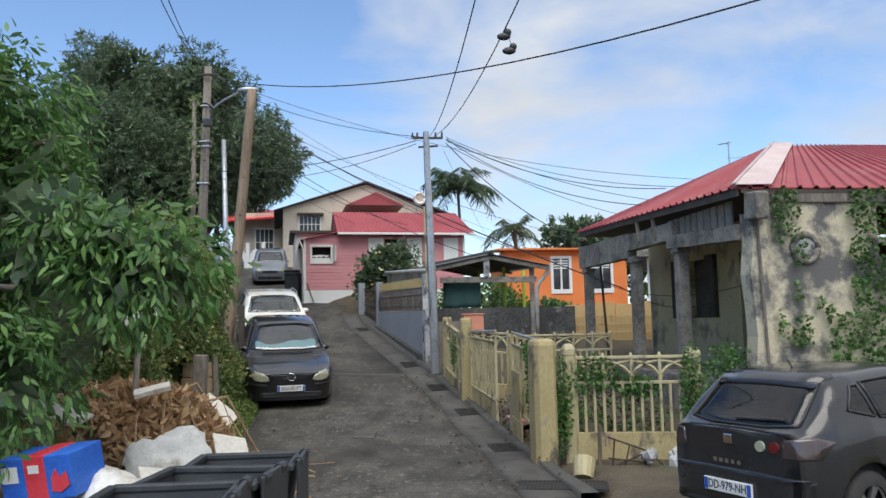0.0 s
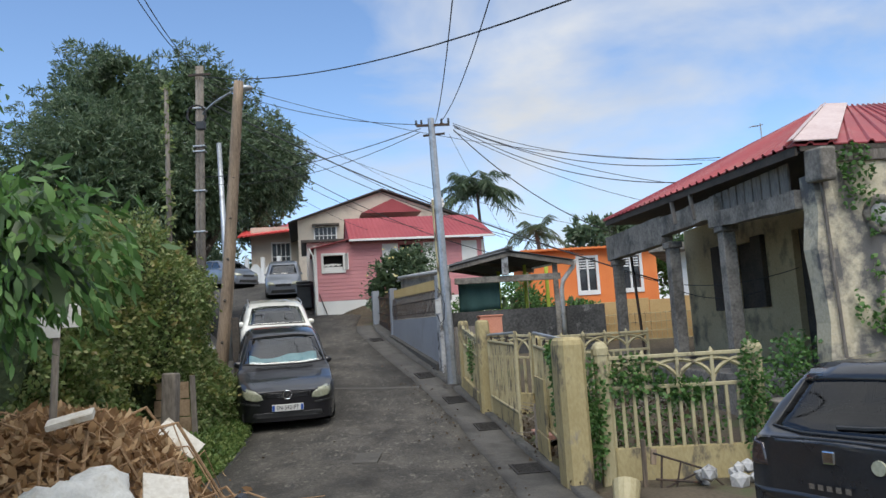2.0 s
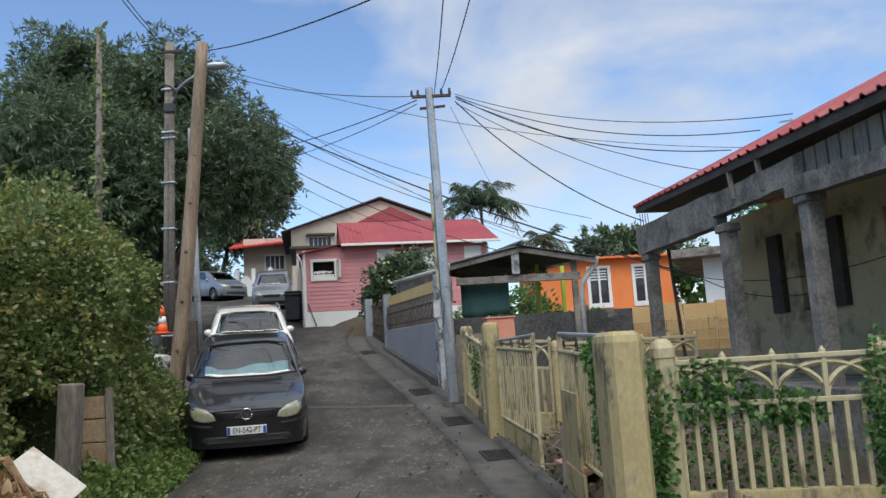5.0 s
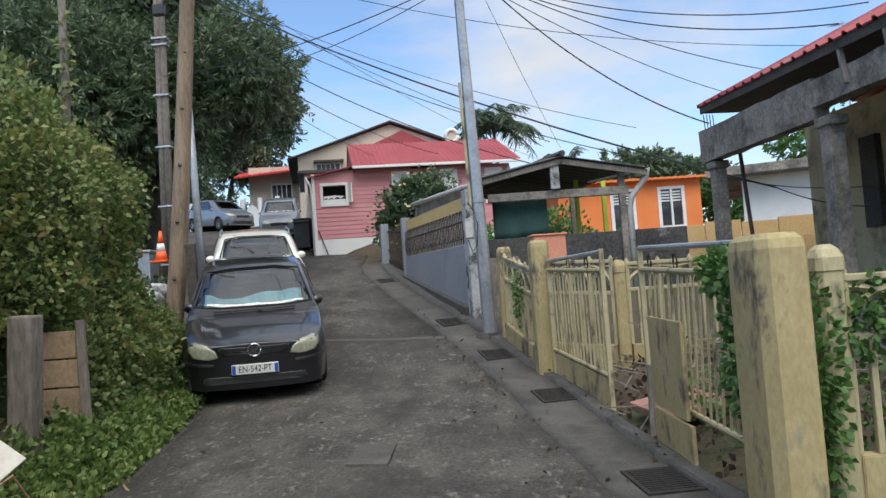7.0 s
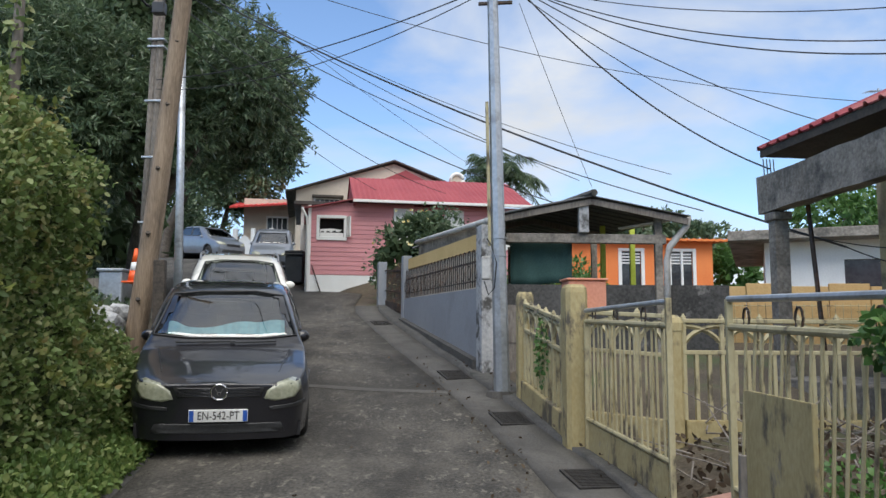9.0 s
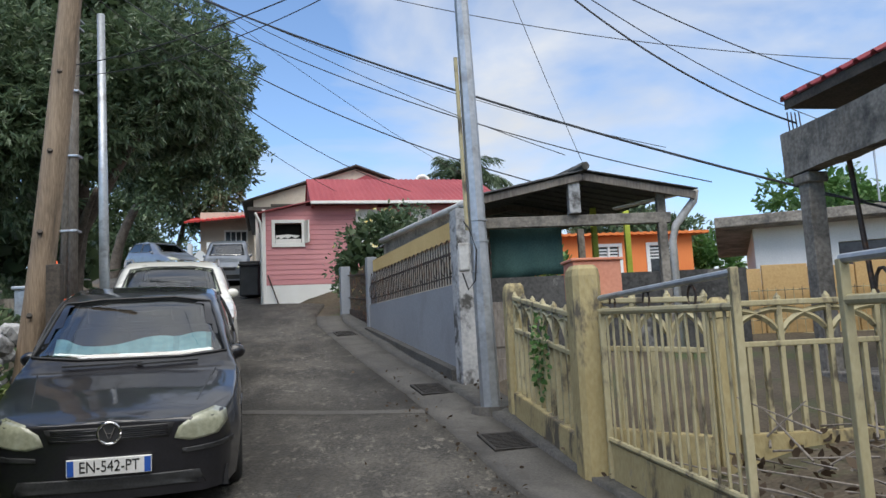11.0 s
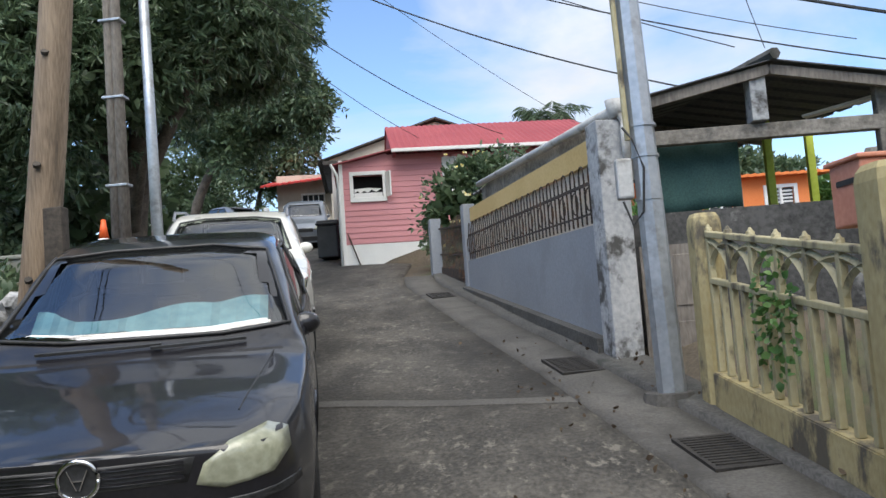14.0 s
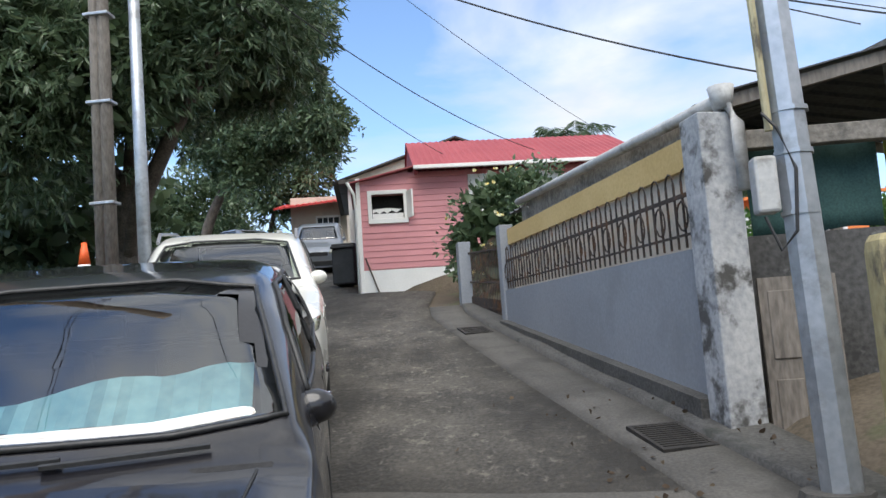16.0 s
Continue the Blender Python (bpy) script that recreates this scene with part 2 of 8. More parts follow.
def roof_sheet(bm, a, b, c, d, rib=0.22, high=0.035, thick=0.02, wave=False, trim=None):
    """Ribbed sheet metal between the eave a-b and the ridge d-c (a under d, b under c); ribs run up the slope."""
    a, b, c, d = Vector(a), Vector(b), Vector(c), Vector(d)
    n = (b - a).cross(d - a).normalized()
    if n.z < 0:
        n = -n
    ln = (b - a).length
    k = max(2, int(ln / rib))
    prof = []
    for i in range(k):
        if wave:
            prof += [((i + f) / k, high * (0.5 + 0.5 * math.sin(f * math.tau))) for f in (0, 0.25, 0.5, 0.75)]
        else:
            prof += [((i + f) / k, h * high) for f, h in ((0, 0), (0.62, 0), (0.72, 1), (0.88, 1), (0.98, 0))]
    prof.append((1.0, 0.0))
    low, up, low2, up2 = [], [], [], []
    for s, h in prof:
        p, q = a.lerp(b, s), d.lerp(c, s)
        low.append(bm.verts.new(p + n * h))
        up.append(bm.verts.new(q + n * h))
        low2.append(bm.verts.new(p + n * (h - thick)))
        up2.append(bm.verts.new(q + n * (h - thick)))
    for i in range(len(prof) - 1):
        bm.faces.new((low[i], low[i + 1], up[i + 1], up[i]))
        bm.faces.new((low2[i], up2[i], up2[i + 1], low2[i + 1]))
        bm.faces.new((low[i], low2[i], low2[i + 1], low[i + 1]))
        bm.faces.new((up[i], up[i + 1], up2[i + 1], up2[i]))
    bm.faces.new((low[0], up[0], up2[0], low2[0]))
    bm.faces.new((low[-1], low2[-1], up2[-1], up[-1]))


def mesh_np(name, verts, faces, material, smooth=False):
    me = bpy.data.meshes.new(name)
    me.from_pydata([tuple(v) for v in verts], [], [tuple(f) for f in faces])
    me.materials.append(material)
    if smooth:
        me.polygons.foreach_set("use_smooth", [True] * len(me.polygons))
    return me


def leaves(name, pts, out, size, material, rs, droop=0.35, slim=0.42, spread=0.7, fold=0.18):
    """One mesh of many folded leaves at pts, each pointing roughly along out and hanging a little."""
    n = len(pts)
    d = out + rs.normal(0, spread, (n, 3))
    d[:, 2] -= droop
    d /= np.linalg.norm(d, axis=1, keepdims=True) + 1e-9
    r = rs.normal(0, 1, (n, 3))
    s = np.cross(d, r)
    s /= np.linalg.norm(s, axis=1, keepdims=True) + 1e-9
    u = np.cross(s, d)
    L = size * rs.uniform(0.65, 1.3, (n, 1))
    w = L * slim * 0.5
    v = np.empty((n, 6, 3))
    v[:, 0] = pts
    v[:, 1] = pts + d * L * 0.35 + s * w + u * w * fold
    v[:, 2] = pts + d * L * 0.35 - s * w + u * w * fold
    v[:, 3] = pts + d * L * 0.7 + s * w * 0.75 + u * w * fold - u * L * 0.06
    v[:, 4] = pts + d * L * 0.7 - s * w * 0.75 + u * w * fold - u * L * 0.06
    v[:, 5] = pts + d * L - u * L * 0.14
    tri = np.array([[0, 1, 2], [1, 3, 4], [1, 4, 2], [3, 5, 4]])
    f = (np.arange(n)[:, None, None] * 6 + tri[None]).reshape(-1, 3)
    me = bpy.data.meshes.new(name)
    me.vertices.add(n * 6)
    me.vertices.foreach_set("co", v.reshape(-1))
    me.loops.add(len(f) * 3)
    me.loops.foreach_set("vertex_index", f.reshape(-1).astype(np.int32))
    me.polygons.add(len(f))
    me.polygons.foreach_set("loop_start", (np.arange(len(f)) * 3).astype(np.int32))
    me.polygons.foreach_set("loop_total", np.full(len(f), 3, dtype=np.int32))
    me.update(calc_edges=True)
    me.materials.append(material)
    return me


# ---- materials ----
M_ROAD = surf("worn_road", (0.03, 0.028, 0.0245), (0.105, 0.097, 0.084), 0.9, 2.6, 34, 1.0, stain=(0.024, 0.022, 0.019), stain_scale=0.6, stain_lo=0.47, stain_hi=0.66, stretch=(1, 0.55, 1), speck=((0.16, 0.148, 0.125), 11, 0.56), bump_dist=0.03)
M_GUTTER = surf("gutter_concrete", (0.058, 0.055, 0.05), (0.112, 0.106, 0.096), 0.88, 1.5, 45, 0.35, stain=(0.05, 0.047, 0.042), stain_scale=1.6, stain_lo=0.5, stain_hi=0.66)
M_KERB = surf("damp_concrete", (0.048, 0.047, 0.043), (0.115, 0.11, 0.102), 0.85, 2.0, 40, 0.4, stain=(0.04, 0.042, 0.036), stain_scale=2)
M_SOIL = surf("soil", (0.05, 0.041, 0.028), (0.12, 0.096, 0.067), 0.95, 1.2, 25, 0.8, stain=(0.06, 0.085, 0.03), stain_scale=0.7)
M_YELLOW = surf("yellow_paint", (0.42, 0.355, 0.175), (0.51, 0.435, 0.235), 0.75, 2.0, 35, 0.25, stain=(0.3, 0.25, 0.15), stain_scale=2.3, stain_lo=0.56, stain_hi=0.8)
M_YELLOW_W = surf("flaking_yellow_paint", (0.34, 0.275, 0.13), (0.44, 0.37, 0.195), 0.8, 2.5, 35, 0.45, stain=(0.11, 0.095, 0.07), stain_scale=2.6, stain_lo=0.52, stain_hi=0.6, stretch=(1, 1, 0.5), speck=((0.3, 0.26, 0.18), 5, 0.6))
M_CREAM = surf("cream_paint", (0.37, 0.32, 0.18), (0.46, 0.41, 0.25), 0.6, 3, 40, 0.2, stain=(0.1, 0.085, 0.058), stain_scale=5, stain_lo=0.54, stain_hi=0.64, stretch=(1, 1, 0.45))
M_RUIN = surf("flaking_plaster", (0.5, 0.44, 0.31), (0.62, 0.56, 0.42), 0.92, 1.2, 25, 0.7, stain=(0.13, 0.125, 0.12), stain_scale=1.15, stain_lo=0.46, stain_hi=0.56, speck=((0.3, 0.28, 0.25), 3.2, 0.6))
M_RUIN_IN = surf("yellowed_plaster", (0.48, 0.38, 0.21), (0.6, 0.5, 0.3), 0.9, 1.2, 25, 0.4, stain=(0.2, 0.17, 0.12), stain_scale=1.6)
M_BEAM = surf("weathered_concrete", (0.14, 0.125, 0.105), (0.31, 0.285, 0.245), 0.95, 2.5, 22, 0.9, stain=(0.07, 0.068, 0.062), stain_scale=2.2, stain_lo=0.5, stain_hi=0.68)
M_OLDWOOD = surf("grey_weathered_wood", (0.12, 0.105, 0.09), (0.27, 0.24, 0.205), 0.9, 2, 30, 0.5, stretch=(1, 1, 0.25))
M_DARKWOOD = surf("dark_wood", (0.035, 0.03, 0.025), (0.09, 0.075, 0.06), 0.85, 3, 30, 0.4)
M_POLEWOOD = surf("pole_wood", (0.17, 0.125, 0.085), (0.33, 0.25, 0.175), 0.85, 3, 28, 0.5, stretch=(3, 3, 0.25), stain=(0.08, 0.065, 0.05), stain_scale=2)
M_ROOF = surf("red_roof_sheet", (0.27, 0.042, 0.052), (0.37, 0.075, 0.082), 0.5, 0.8, 22, 0.1, stain=(0.36, 0.13, 0.12), stain_scale=0.9, spec=0.35)
M_ROOF2 = surf("pink_red_roof_sheet", (0.27, 0.055, 0.068), (0.36, 0.088, 0.1), 0.7, 0.9, 22, 0.1, spec=0.2)
M_ROOFBRIGHT = surf("bright_red_roof", (0.55, 0.05, 0.05), (0.7, 0.09, 0.08), 0.45, 0.9, 22, 0.1)
M_ROOFPALE = surf("faded_ridge_sheet", (0.5, 0.36, 0.34), (0.66, 0.55, 0.52), 0.5, 1.5, 22, 0.15)
M_PINK = surf("pink_board_paint", (0.56, 0.225, 0.24), (0.64, 0.285, 0.295), 0.6, 1.0, 30, 0.15, vary=0.05, stretch=(1, 1, 3))
M_WHITE = surf("white_paint", (0.72, 0.72, 0.69), (0.82, 0.82, 0.79), 0.65, 1.5, 30, 0.12, stain=(0.5, 0.48, 0.42), stain_scale=1.1, stain_lo=0.6, stain_hi=0.85)
M_BEIGE = surf("beige_plaster", (0.52, 0.45, 0.36), (0.64, 0.57, 0.47), 0.85, 0.8, 25, 0.15, stain=(0.4, 0.34, 0.27), stain_scale=0.8)
M_ORANGE = surf("orange_plaster", (0.76, 0.2, 0.05), (0.86, 0.27, 0.08), 0.8, 0.8, 25, 0.12)
M_GREYWALL = surf("grey_blue_paint", (0.22, 0.235, 0.255), (0.28, 0.295, 0.315), 0.75, 0.7, 30, 0.15, stain=(0.2, 0.21, 0.22), stain_scale=0.9, stain_lo=0.58, stain_hi=0.75)
M_MOULD = surf("mouldy_concrete", (0.035, 0.035, 0.034), (0.1, 0.098, 0.094), 0.95, 1.6, 20, 0.6, stain=(0.3, 0.295, 0.28), stain_scale=2.2, stain_lo=0.6, stain_hi=0.72)
M_MOULDPALE = surf("peeling_grey_paint", (0.3, 0.31, 0.32), (0.5, 0.5, 0.49), 0.9, 2.0, 22, 0.5, stain=(0.08, 0.078, 0.072), stain_scale=2.8, stain_lo=0.5, stain_hi=0.6)
M_OCHRE = surf("ochre_panel", (0.52, 0.36, 0.14), (0.62, 0.45, 0.2), 0.75, 1.2, 30, 0.12)
M_TAN = surf("tan_panel", (0.5, 0.33, 0.14), (0.6, 0.42, 0.2), 0.8, 1.5, 30, 0.12)
M_IRON = surf("rusty_dark_iron", (0.035, 0.03, 0.028), (0.09, 0.065, 0.05), 0.7, 4, 50, 0.3, metal=0.3, stain=(0.16, 0.08, 0.04), stain_scale=6)
M_GRATE = surf("blackened_cast_iron", (0.02, 0.019, 0.018), (0.05, 0.045, 0.04), 0.75, 5, 50, 0.3, metal=0.2)
M_GALV = surf("galvanised_steel", (0.36, 0.39, 0.42), (0.5, 0.53, 0.56), 0.45, 2, 18, 0.06, metal=0.65, stain=(0.3, 0.31, 0.32), stain_scale=4)
M_TERRA = surf("terracotta_paint", (0.56, 0.22, 0.14), (0.66, 0.3, 0.2), 0.7, 2, 30, 0.15)
M_LIME = surf("lime_green_paint", (0.5, 0.6, 0.06), (0.6, 0.7, 0.1), 0.6, 2, 30, 0.1)
M_NET = surf("green_shade_cloth", (0.02, 0.06, 0.055), (0.045, 0.11, 0.1), 0.8, 1, 60, 0.2)
M_SHADED_SHEET = surf("shaded_sheet_underside", (0.045, 0.05, 0.055), (0.1, 0.105, 0.11), 0.7, 1.5, 25, 0.2)
M_BLACKPL = surf("black_plastic", (0.018, 0.019, 0.02), (0.04, 0.041, 0.043), 0.45, 4, 60, 0.1)
M_BINPL = surf("dark_bin_plastic", (0.03, 0.033, 0.037), (0.06, 0.064, 0.07), 0.5, 3, 50, 0.12, stain=(0.12, 0.115, 0.1), stain_scale=3, stain_lo=0.6, stain_hi=0.8)
M_CABLE = surf("cable_rubber", (0.015, 0.015, 0.016), (0.03, 0.03, 0.03), 0.6, 5, 50, 0)
M_GUTTERW = surf("grey_gutter_pvc", (0.4, 0.4, 0.39), (0.52, 0.52, 0.5), 0.55, 2, 30, 0.08, stain=(0.25, 0.24, 0.22), stain_scale=3)
# Near-black colour that stands in for shade in rooms and drains.
M_SHADE_BLACK = surf("shade_black", (0.02, 0.02, 0.02), (0.04, 0.04, 0.038), 0.9, 1, 20, 0)
M_BAG = surf("white_sack", (0.6, 0.6, 0.57), (0.74, 0.74, 0.71), 0.75, 4, 40, 0.5, stain=(0.42, 0.38, 0.3), stain_scale=3)
M_CARD = surf("pale_board", (0.55, 0.52, 0.46), (0.7, 0.68, 0.62), 0.8, 3, 30, 0.15, stain=(0.4, 0.33, 0.24), stain_scale=3)
M_DEBRIS = surf("dry_branch", (0.22, 0.13, 0.07), (0.42, 0.28, 0.16), 0.9, 6, 40, 0.5)
M_BARK = surf("bark", (0.06, 0.05, 0.04), (0.15, 0.125, 0.1), 0.95, 5, 30, 0.8)
M_GLASS = glassmat("window_glass")
M_CARGLASS = glassmat("car_glass", (0.72, 0.86, 0.86), 0.8, 0.02, 2.9)
M_TINTGLASS = glassmat("tinted_car_glass", (0.6, 0.68, 0.68), 0.4, 0.03, 1.75)
M_PANE = surf("dark_window_pane", (0.03, 0.035, 0.04), (0.06, 0.065, 0.07), 0.08, 1, 10, 0)
L_MANGO = leafmat("mango_leaf", (0.06, 0.1, 0.058), (0.115, 0.175, 0.095), (0.21, 0.275, 0.155), 0.3)
# Darker copy of the mango leaf: shade within crowns put into the colour.
L_MANGO_SHADE = leafmat("shaded_leaf", (0.06, 0.095, 0.048), (0.085, 0.13, 0.062), (0.12, 0.17, 0.08))
L_HEDGE = leafmat("creeper_leaf", (0.095, 0.155, 0.045), (0.19, 0.265, 0.085), (0.36, 0.37, 0.17))
L_WEED = leafmat("weed_leaf", (0.085, 0.15, 0.04), (0.165, 0.255, 0.07), (0.31, 0.37, 0.13))
L_BRIGHT = leafmat("broad_leaf", (0.05, 0.115, 0.028), (0.095, 0.21, 0.052), (0.19, 0.33, 0.095))
L_IVY = leafmat("vine_leaf", (0.05, 0.12, 0.03), (0.09, 0.2, 0.05), (0.17, 0.3, 0.09))
L_PALM = leafmat("palm_leaflet", (0.04, 0.075, 0.035), (0.07, 0.115, 0.055), (0.13, 0.17, 0.09))
L_DRY = leafmat("dry_leaf", (0.24, 0.14, 0.07), (0.44, 0.28, 0.14), (0.62, 0.46, 0.28), 0.8)
L_SPRIG = leafmat("sprig_leaf", (0.14, 0.17, 0.045), (0.22, 0.26, 0.07), (0.34, 0.27, 0.12))
L_LITTER = leafmat("trodden_leaf", (0.05, 0.035, 0.022), (0.09, 0.062, 0.04), (0.17, 0.13, 0.085), 0.8)
L_FLOWER = leafmat("pale_flower", (0.8, 0.78, 0.6), (0.85, 0.8, 0.45), (0.85, 0.6, 0.1))

# ---- the lie of the street: height along it, its edges, and the foot of the walls ----
PROFILE = ((-60, 1.2), (-10, 0.3), (0, 0.0), (6, -0.3), (10, -0.42), (13, -0.36), (15.7, -0.18), (18.2, 0.13), (20.5, 0.53), (26.5, 1.48), (31, 2.25), (38, 3.5), (45, 4.85), (60, 6.6), (100, 8.4))
EDGE_R = ((-60, 2.6), (-10, 1.9), (4, 1.2), (9.4, 0.78), (11.65, 0.56), (14, 0.2), (16.3, -0.15), (18.5, -0.72), (20.5, -1.3), (23.2, -2.17), (28.2, -3.65), (30, -3.95), (32.75, -4.1), (32.95, -5.9), (36, -6.9), (42, -7.7), (50, -9.5), (70, -18))
EDGE_L = ((-60, -2.6), (-10, -3.0), (0, -3.1), (10, -3.2), (13, -3.36), (15, -3.62), (16.3, -3.85), (20, -5.1), (24, -6.7), (28, -8.3), (33, -10.6), (38, -13.5), (44, -18), (50, -22), (70, -30))
WALLFOOT = ((8.6, 1.45), (10.8, 1.2), (16.9, 0.3), (19, -0.06), (20.7, -0.5), (27, -2.35), (29.6, -3.35))


def at(table, y):
    return float(np.interp(y, [p[0] for p in table], [p[1] for p in table]))


_py = np.arange(-70, 110, 0.25)
_pz = np.convolve(np.pad(np.interp(_py, [p[0] for p in PROFILE], [p[1] for p in PROFILE]), 6, mode="edge"), np.ones(13) / 13, "valid")


def road_z(y):
    return float(np.interp(y, _py, _pz))


def smooth01(t):
    t = min(1.0, max(0.0, t))
    return t * t * (3 - 2 * t)


def bank(x, y):
    """Extra height beside the road: the overgrown bank and the plots."""
    dl = at(EDGE_L, y) - 0.35 - x
    if dl > 0:
        k = smooth01((y - 9) / 5) * (1 - smooth01((y - 60) / 30))
        return k * (0.55 * smooth01(dl / 0.6) + 0.55 * smooth01((dl - 0.6) / 2.0) + 0.7 * smooth01((dl - 3) / 4))
    dr = x - at(EDGE_R, y) - 0.9
    if dr > 0:
        return 0.3 * smooth01(dr / 1.5) * smooth01((y - 11) / 3)
    return 0.0


def land(x, y):
    z = road_z(y) + bank(x, y)
    if at(EDGE_L, y) - 0.6 < x < at(EDGE_R, y) + 1.2:
        z -= 0.08
    k = smooth01((x - at(EDGE_R, y) - 2.2) / 3) * smooth01((y - 21) / 4)
    z = z * (1 - k) + k * min(z, 1.2)
    far = smooth01((abs(x) - 30) / 120)
    return z * (1 - far) + far * 2.0 + 0.03 * noise.noise((x * 0.9, y * 0.9, 0))


gx = np.unique(np.concatenate([np.arange(-14, 12, 0.3), np.arange(-40, 40, 2.0), [-1500, -800, -400, -200, -120, -80, -60, 60, 80, 120, 200, 400, 800, 1500]]).round(3))
gy = np.unique(np.concatenate([np.arange(-6, 34, 0.35), np.arange(-40, 100, 2.5), [-1500, -800, -400, -200, -100, -60, 150, 250, 400, 800, 1500]]).round(3))
gv = [(x, y, land(x, y)) for y in gy for x in gx]
nx_ = len(gx)
gf = [(j * nx_ + i, j * nx_ + i + 1, (j + 1) * nx_ + i + 1, (j + 1) * nx_ + i) for j in range(len(gy) - 1) for i in range(nx_ - 1)]
tagged(new("ground", mesh_np("ground", gv, gf, M_SOIL, True)), "bare brown earth with weeds beside the street", "ground", kind="structure")


def cross(x, y):
    """The street's crown lifts a little towards its left side before the first parked car."""
    return 0.07 * smooth01((at(EDGE_R, y) - 0.2 - x) / 2.2) * smooth01((y - 8) / 5) * (1 - smooth01((y - 25) / 5))


def strip(name, ys, left, right, lift, material, n=8, wob=0.0, crown=0.0, skirt=0.25):
    """A sheet that follows the street between two edges, with side faces down into the ground."""
    v, f = [], []
    m = n + 3
    for y in ys:
        a, b = left(y), right(y)
        z = road_z(y) + lift
        row = [(a, y, z - skirt)] + [(a + (b - a) * i / n, y, z + cross(a + (b - a) * i / n, y) + crown * (1 - (2 * i / n - 1) ** 2) + wob * noise.noise((a + (b - a) * i / n, y * 0.8, 3.0))) for i in range(n + 1)] + [(b, y, z - skirt)]
        v += row
    for j in range(len(ys) - 1):
        for i in range(m - 1):
            f.append((j * m + i, j * m + i + 1, (j + 1) * m + i + 1, (j + 1) * m + i))
    return mesh_np(name, v, f, material, True)


road = tagged(new("road", strip("road", np.arange(-60, 70, 0.4), lambda y: at(EDGE_L, y), lambda y: at(EDGE_R, y), 0.0, M_ROAD, 14, 0.025, 0.02)),
              "steep narrow street of worn dark concrete with pale aggregate", "road", kind="structure")
# left-hand edge strip and the drain slabs along the right
tagged(new("edge_strip", strip("edge_strip", np.arange(4, 34, 0.4), lambda y: at(EDGE_L, y) - 0.5, lambda y: at(EDGE_L, y) - 0.015, 0.012, M_KERB, 3, 0.02)),
       "dirty concrete edging strip along the street", "kerb", kind="structure")
pavement = tagged(new("pavement", strip("pavement", np.arange(8.8, 29.8, 0.3), lambda y: at(EDGE_R, y) + 0.015, lambda y: at(EDGE_R, y) + 0.62, 0.015, M_GUTTER, 3, 0.008)),
                  "grey concrete drain cover slabs beside the street", "pavement", kind="structure")
tagged(new("kerb", strip("kerb", np.arange(8.8, 29.8, 0.3), lambda y: at(EDGE_R, y) + 0.635, lambda y: max(at(WALLFOOT, y) + 0.25, at(EDGE_R, y) + 0.75), 0.06, M_KERB, 4, 0.035)),
       "dark damp concrete footing with dirt and leaves", "kerb", kind="structure")
bm = bmesh.new()
jv = []
for i in range(41):
    row = []
    for y, dz in ((19.32, -0.06), (19.32, 0.0), (19.41, 0.002), (19.5, 0.0), (19.5, -0.06)):
        a, b = at(EDGE_L, y), at(EDGE_R, y) - 0.02
        x = a + (b - a) * i / 40
        y2 = y + 0.03 * noise.noise((x * 1.3, 0, 7)) + 0.012 * noise.noise((x * 7.0, y * 3, 7))
        z = road_z(y2) + cross(x, y2) + 0.02 * (1 - (2 * i / 40 - 1) ** 2) + 0.025 * noise.noise((x, y2 * 0.8, 3.0)) + 0.012
        row.append(bm.verts.new((x, y2, z + dz)))
    jv.append(row)
for r0, r1 in zip(jv, jv[1:]):
    for k in range(4):
        bm.faces.new((r0[k], r1[k], r1[k + 1], r0[k + 1]))
tagged(part("trim", bm, M_GUTTER, None), "pale concrete joint strip across the road", "road joint", kind="structure")
# a lighter square patch in the road
bm = bmesh.new()
box(bm, -1.55, -1.2, 13.0, 13.7, -0.4, 0)
for v_ in bm.verts:
    v_.co.z = road_z(v_.co.y) + cross(v_.co.x, v_.co.y) + (0.034 if v_.co.z > -0.2 else -0.1)
tagged(part("trim", bm, M_GUTTER, None), "small pale repair patch in the road", "road patch", kind="structure")


def drain_grate(x, y, ang, w=0.42, ln=0.62, label="black iron drain grate set in the concrete slab"):
    slope = math.degrees(math.atan2(road_z(y + 0.4) - road_z(y - 0.4), 0.8))
    t = thing("drain_grate", label, "drain grate", pose(x, y, road_z(y) + 0.02, slope, 0, ang), "drain grates")
    bm = bmesh.new()
    for a in (-w / 2, w / 2 - 0.03):
        box(bm, a, a + 0.03, -ln / 2, ln / 2, -0.02, 0.012)
    for a in (-ln / 2, ln / 2 - 0.03):
        box(bm, -w / 2 + 0.03, w / 2 - 0.03, a, a + 0.03, -0.02, 0.012)
    part("frame", bm, M_GRATE, t)
    # Shallow black slab under the bars in place of the pit's darkness.
    bm = bmesh.new()
    box(bm, -w / 2 + 0.03, w / 2 - 0.03, -ln / 2 + 0.03, ln / 2 - 0.03, -0.025, 0.002)
    part("sump_shade", bm, M_SHADE_BLACK, t)
    bm = bmesh.new()
    box(bm, -w / 2 + 0.03, w / 2 - 0.03, -0.011, 0.011, -0.01, 0.01)
    bars = finish(bm, "bar", M_GRATE)
    k = int((ln - 0.06) / 0.045)
    for i in range(k):
        part("bar", bars, None, t).location = (0, -ln / 2 + 0.045 + (ln - 0.09) * i / (k - 1), 0)
    return t


for gx_, gy_, ga in ((0.88, 12.3, 8), (0.42, 15.55, 10), (-0.18, 18.0, 13), (-0.93, 20.55, 17), (-2.75, 26.3, 17)):
    drain_grate(gx_, gy_, ga)
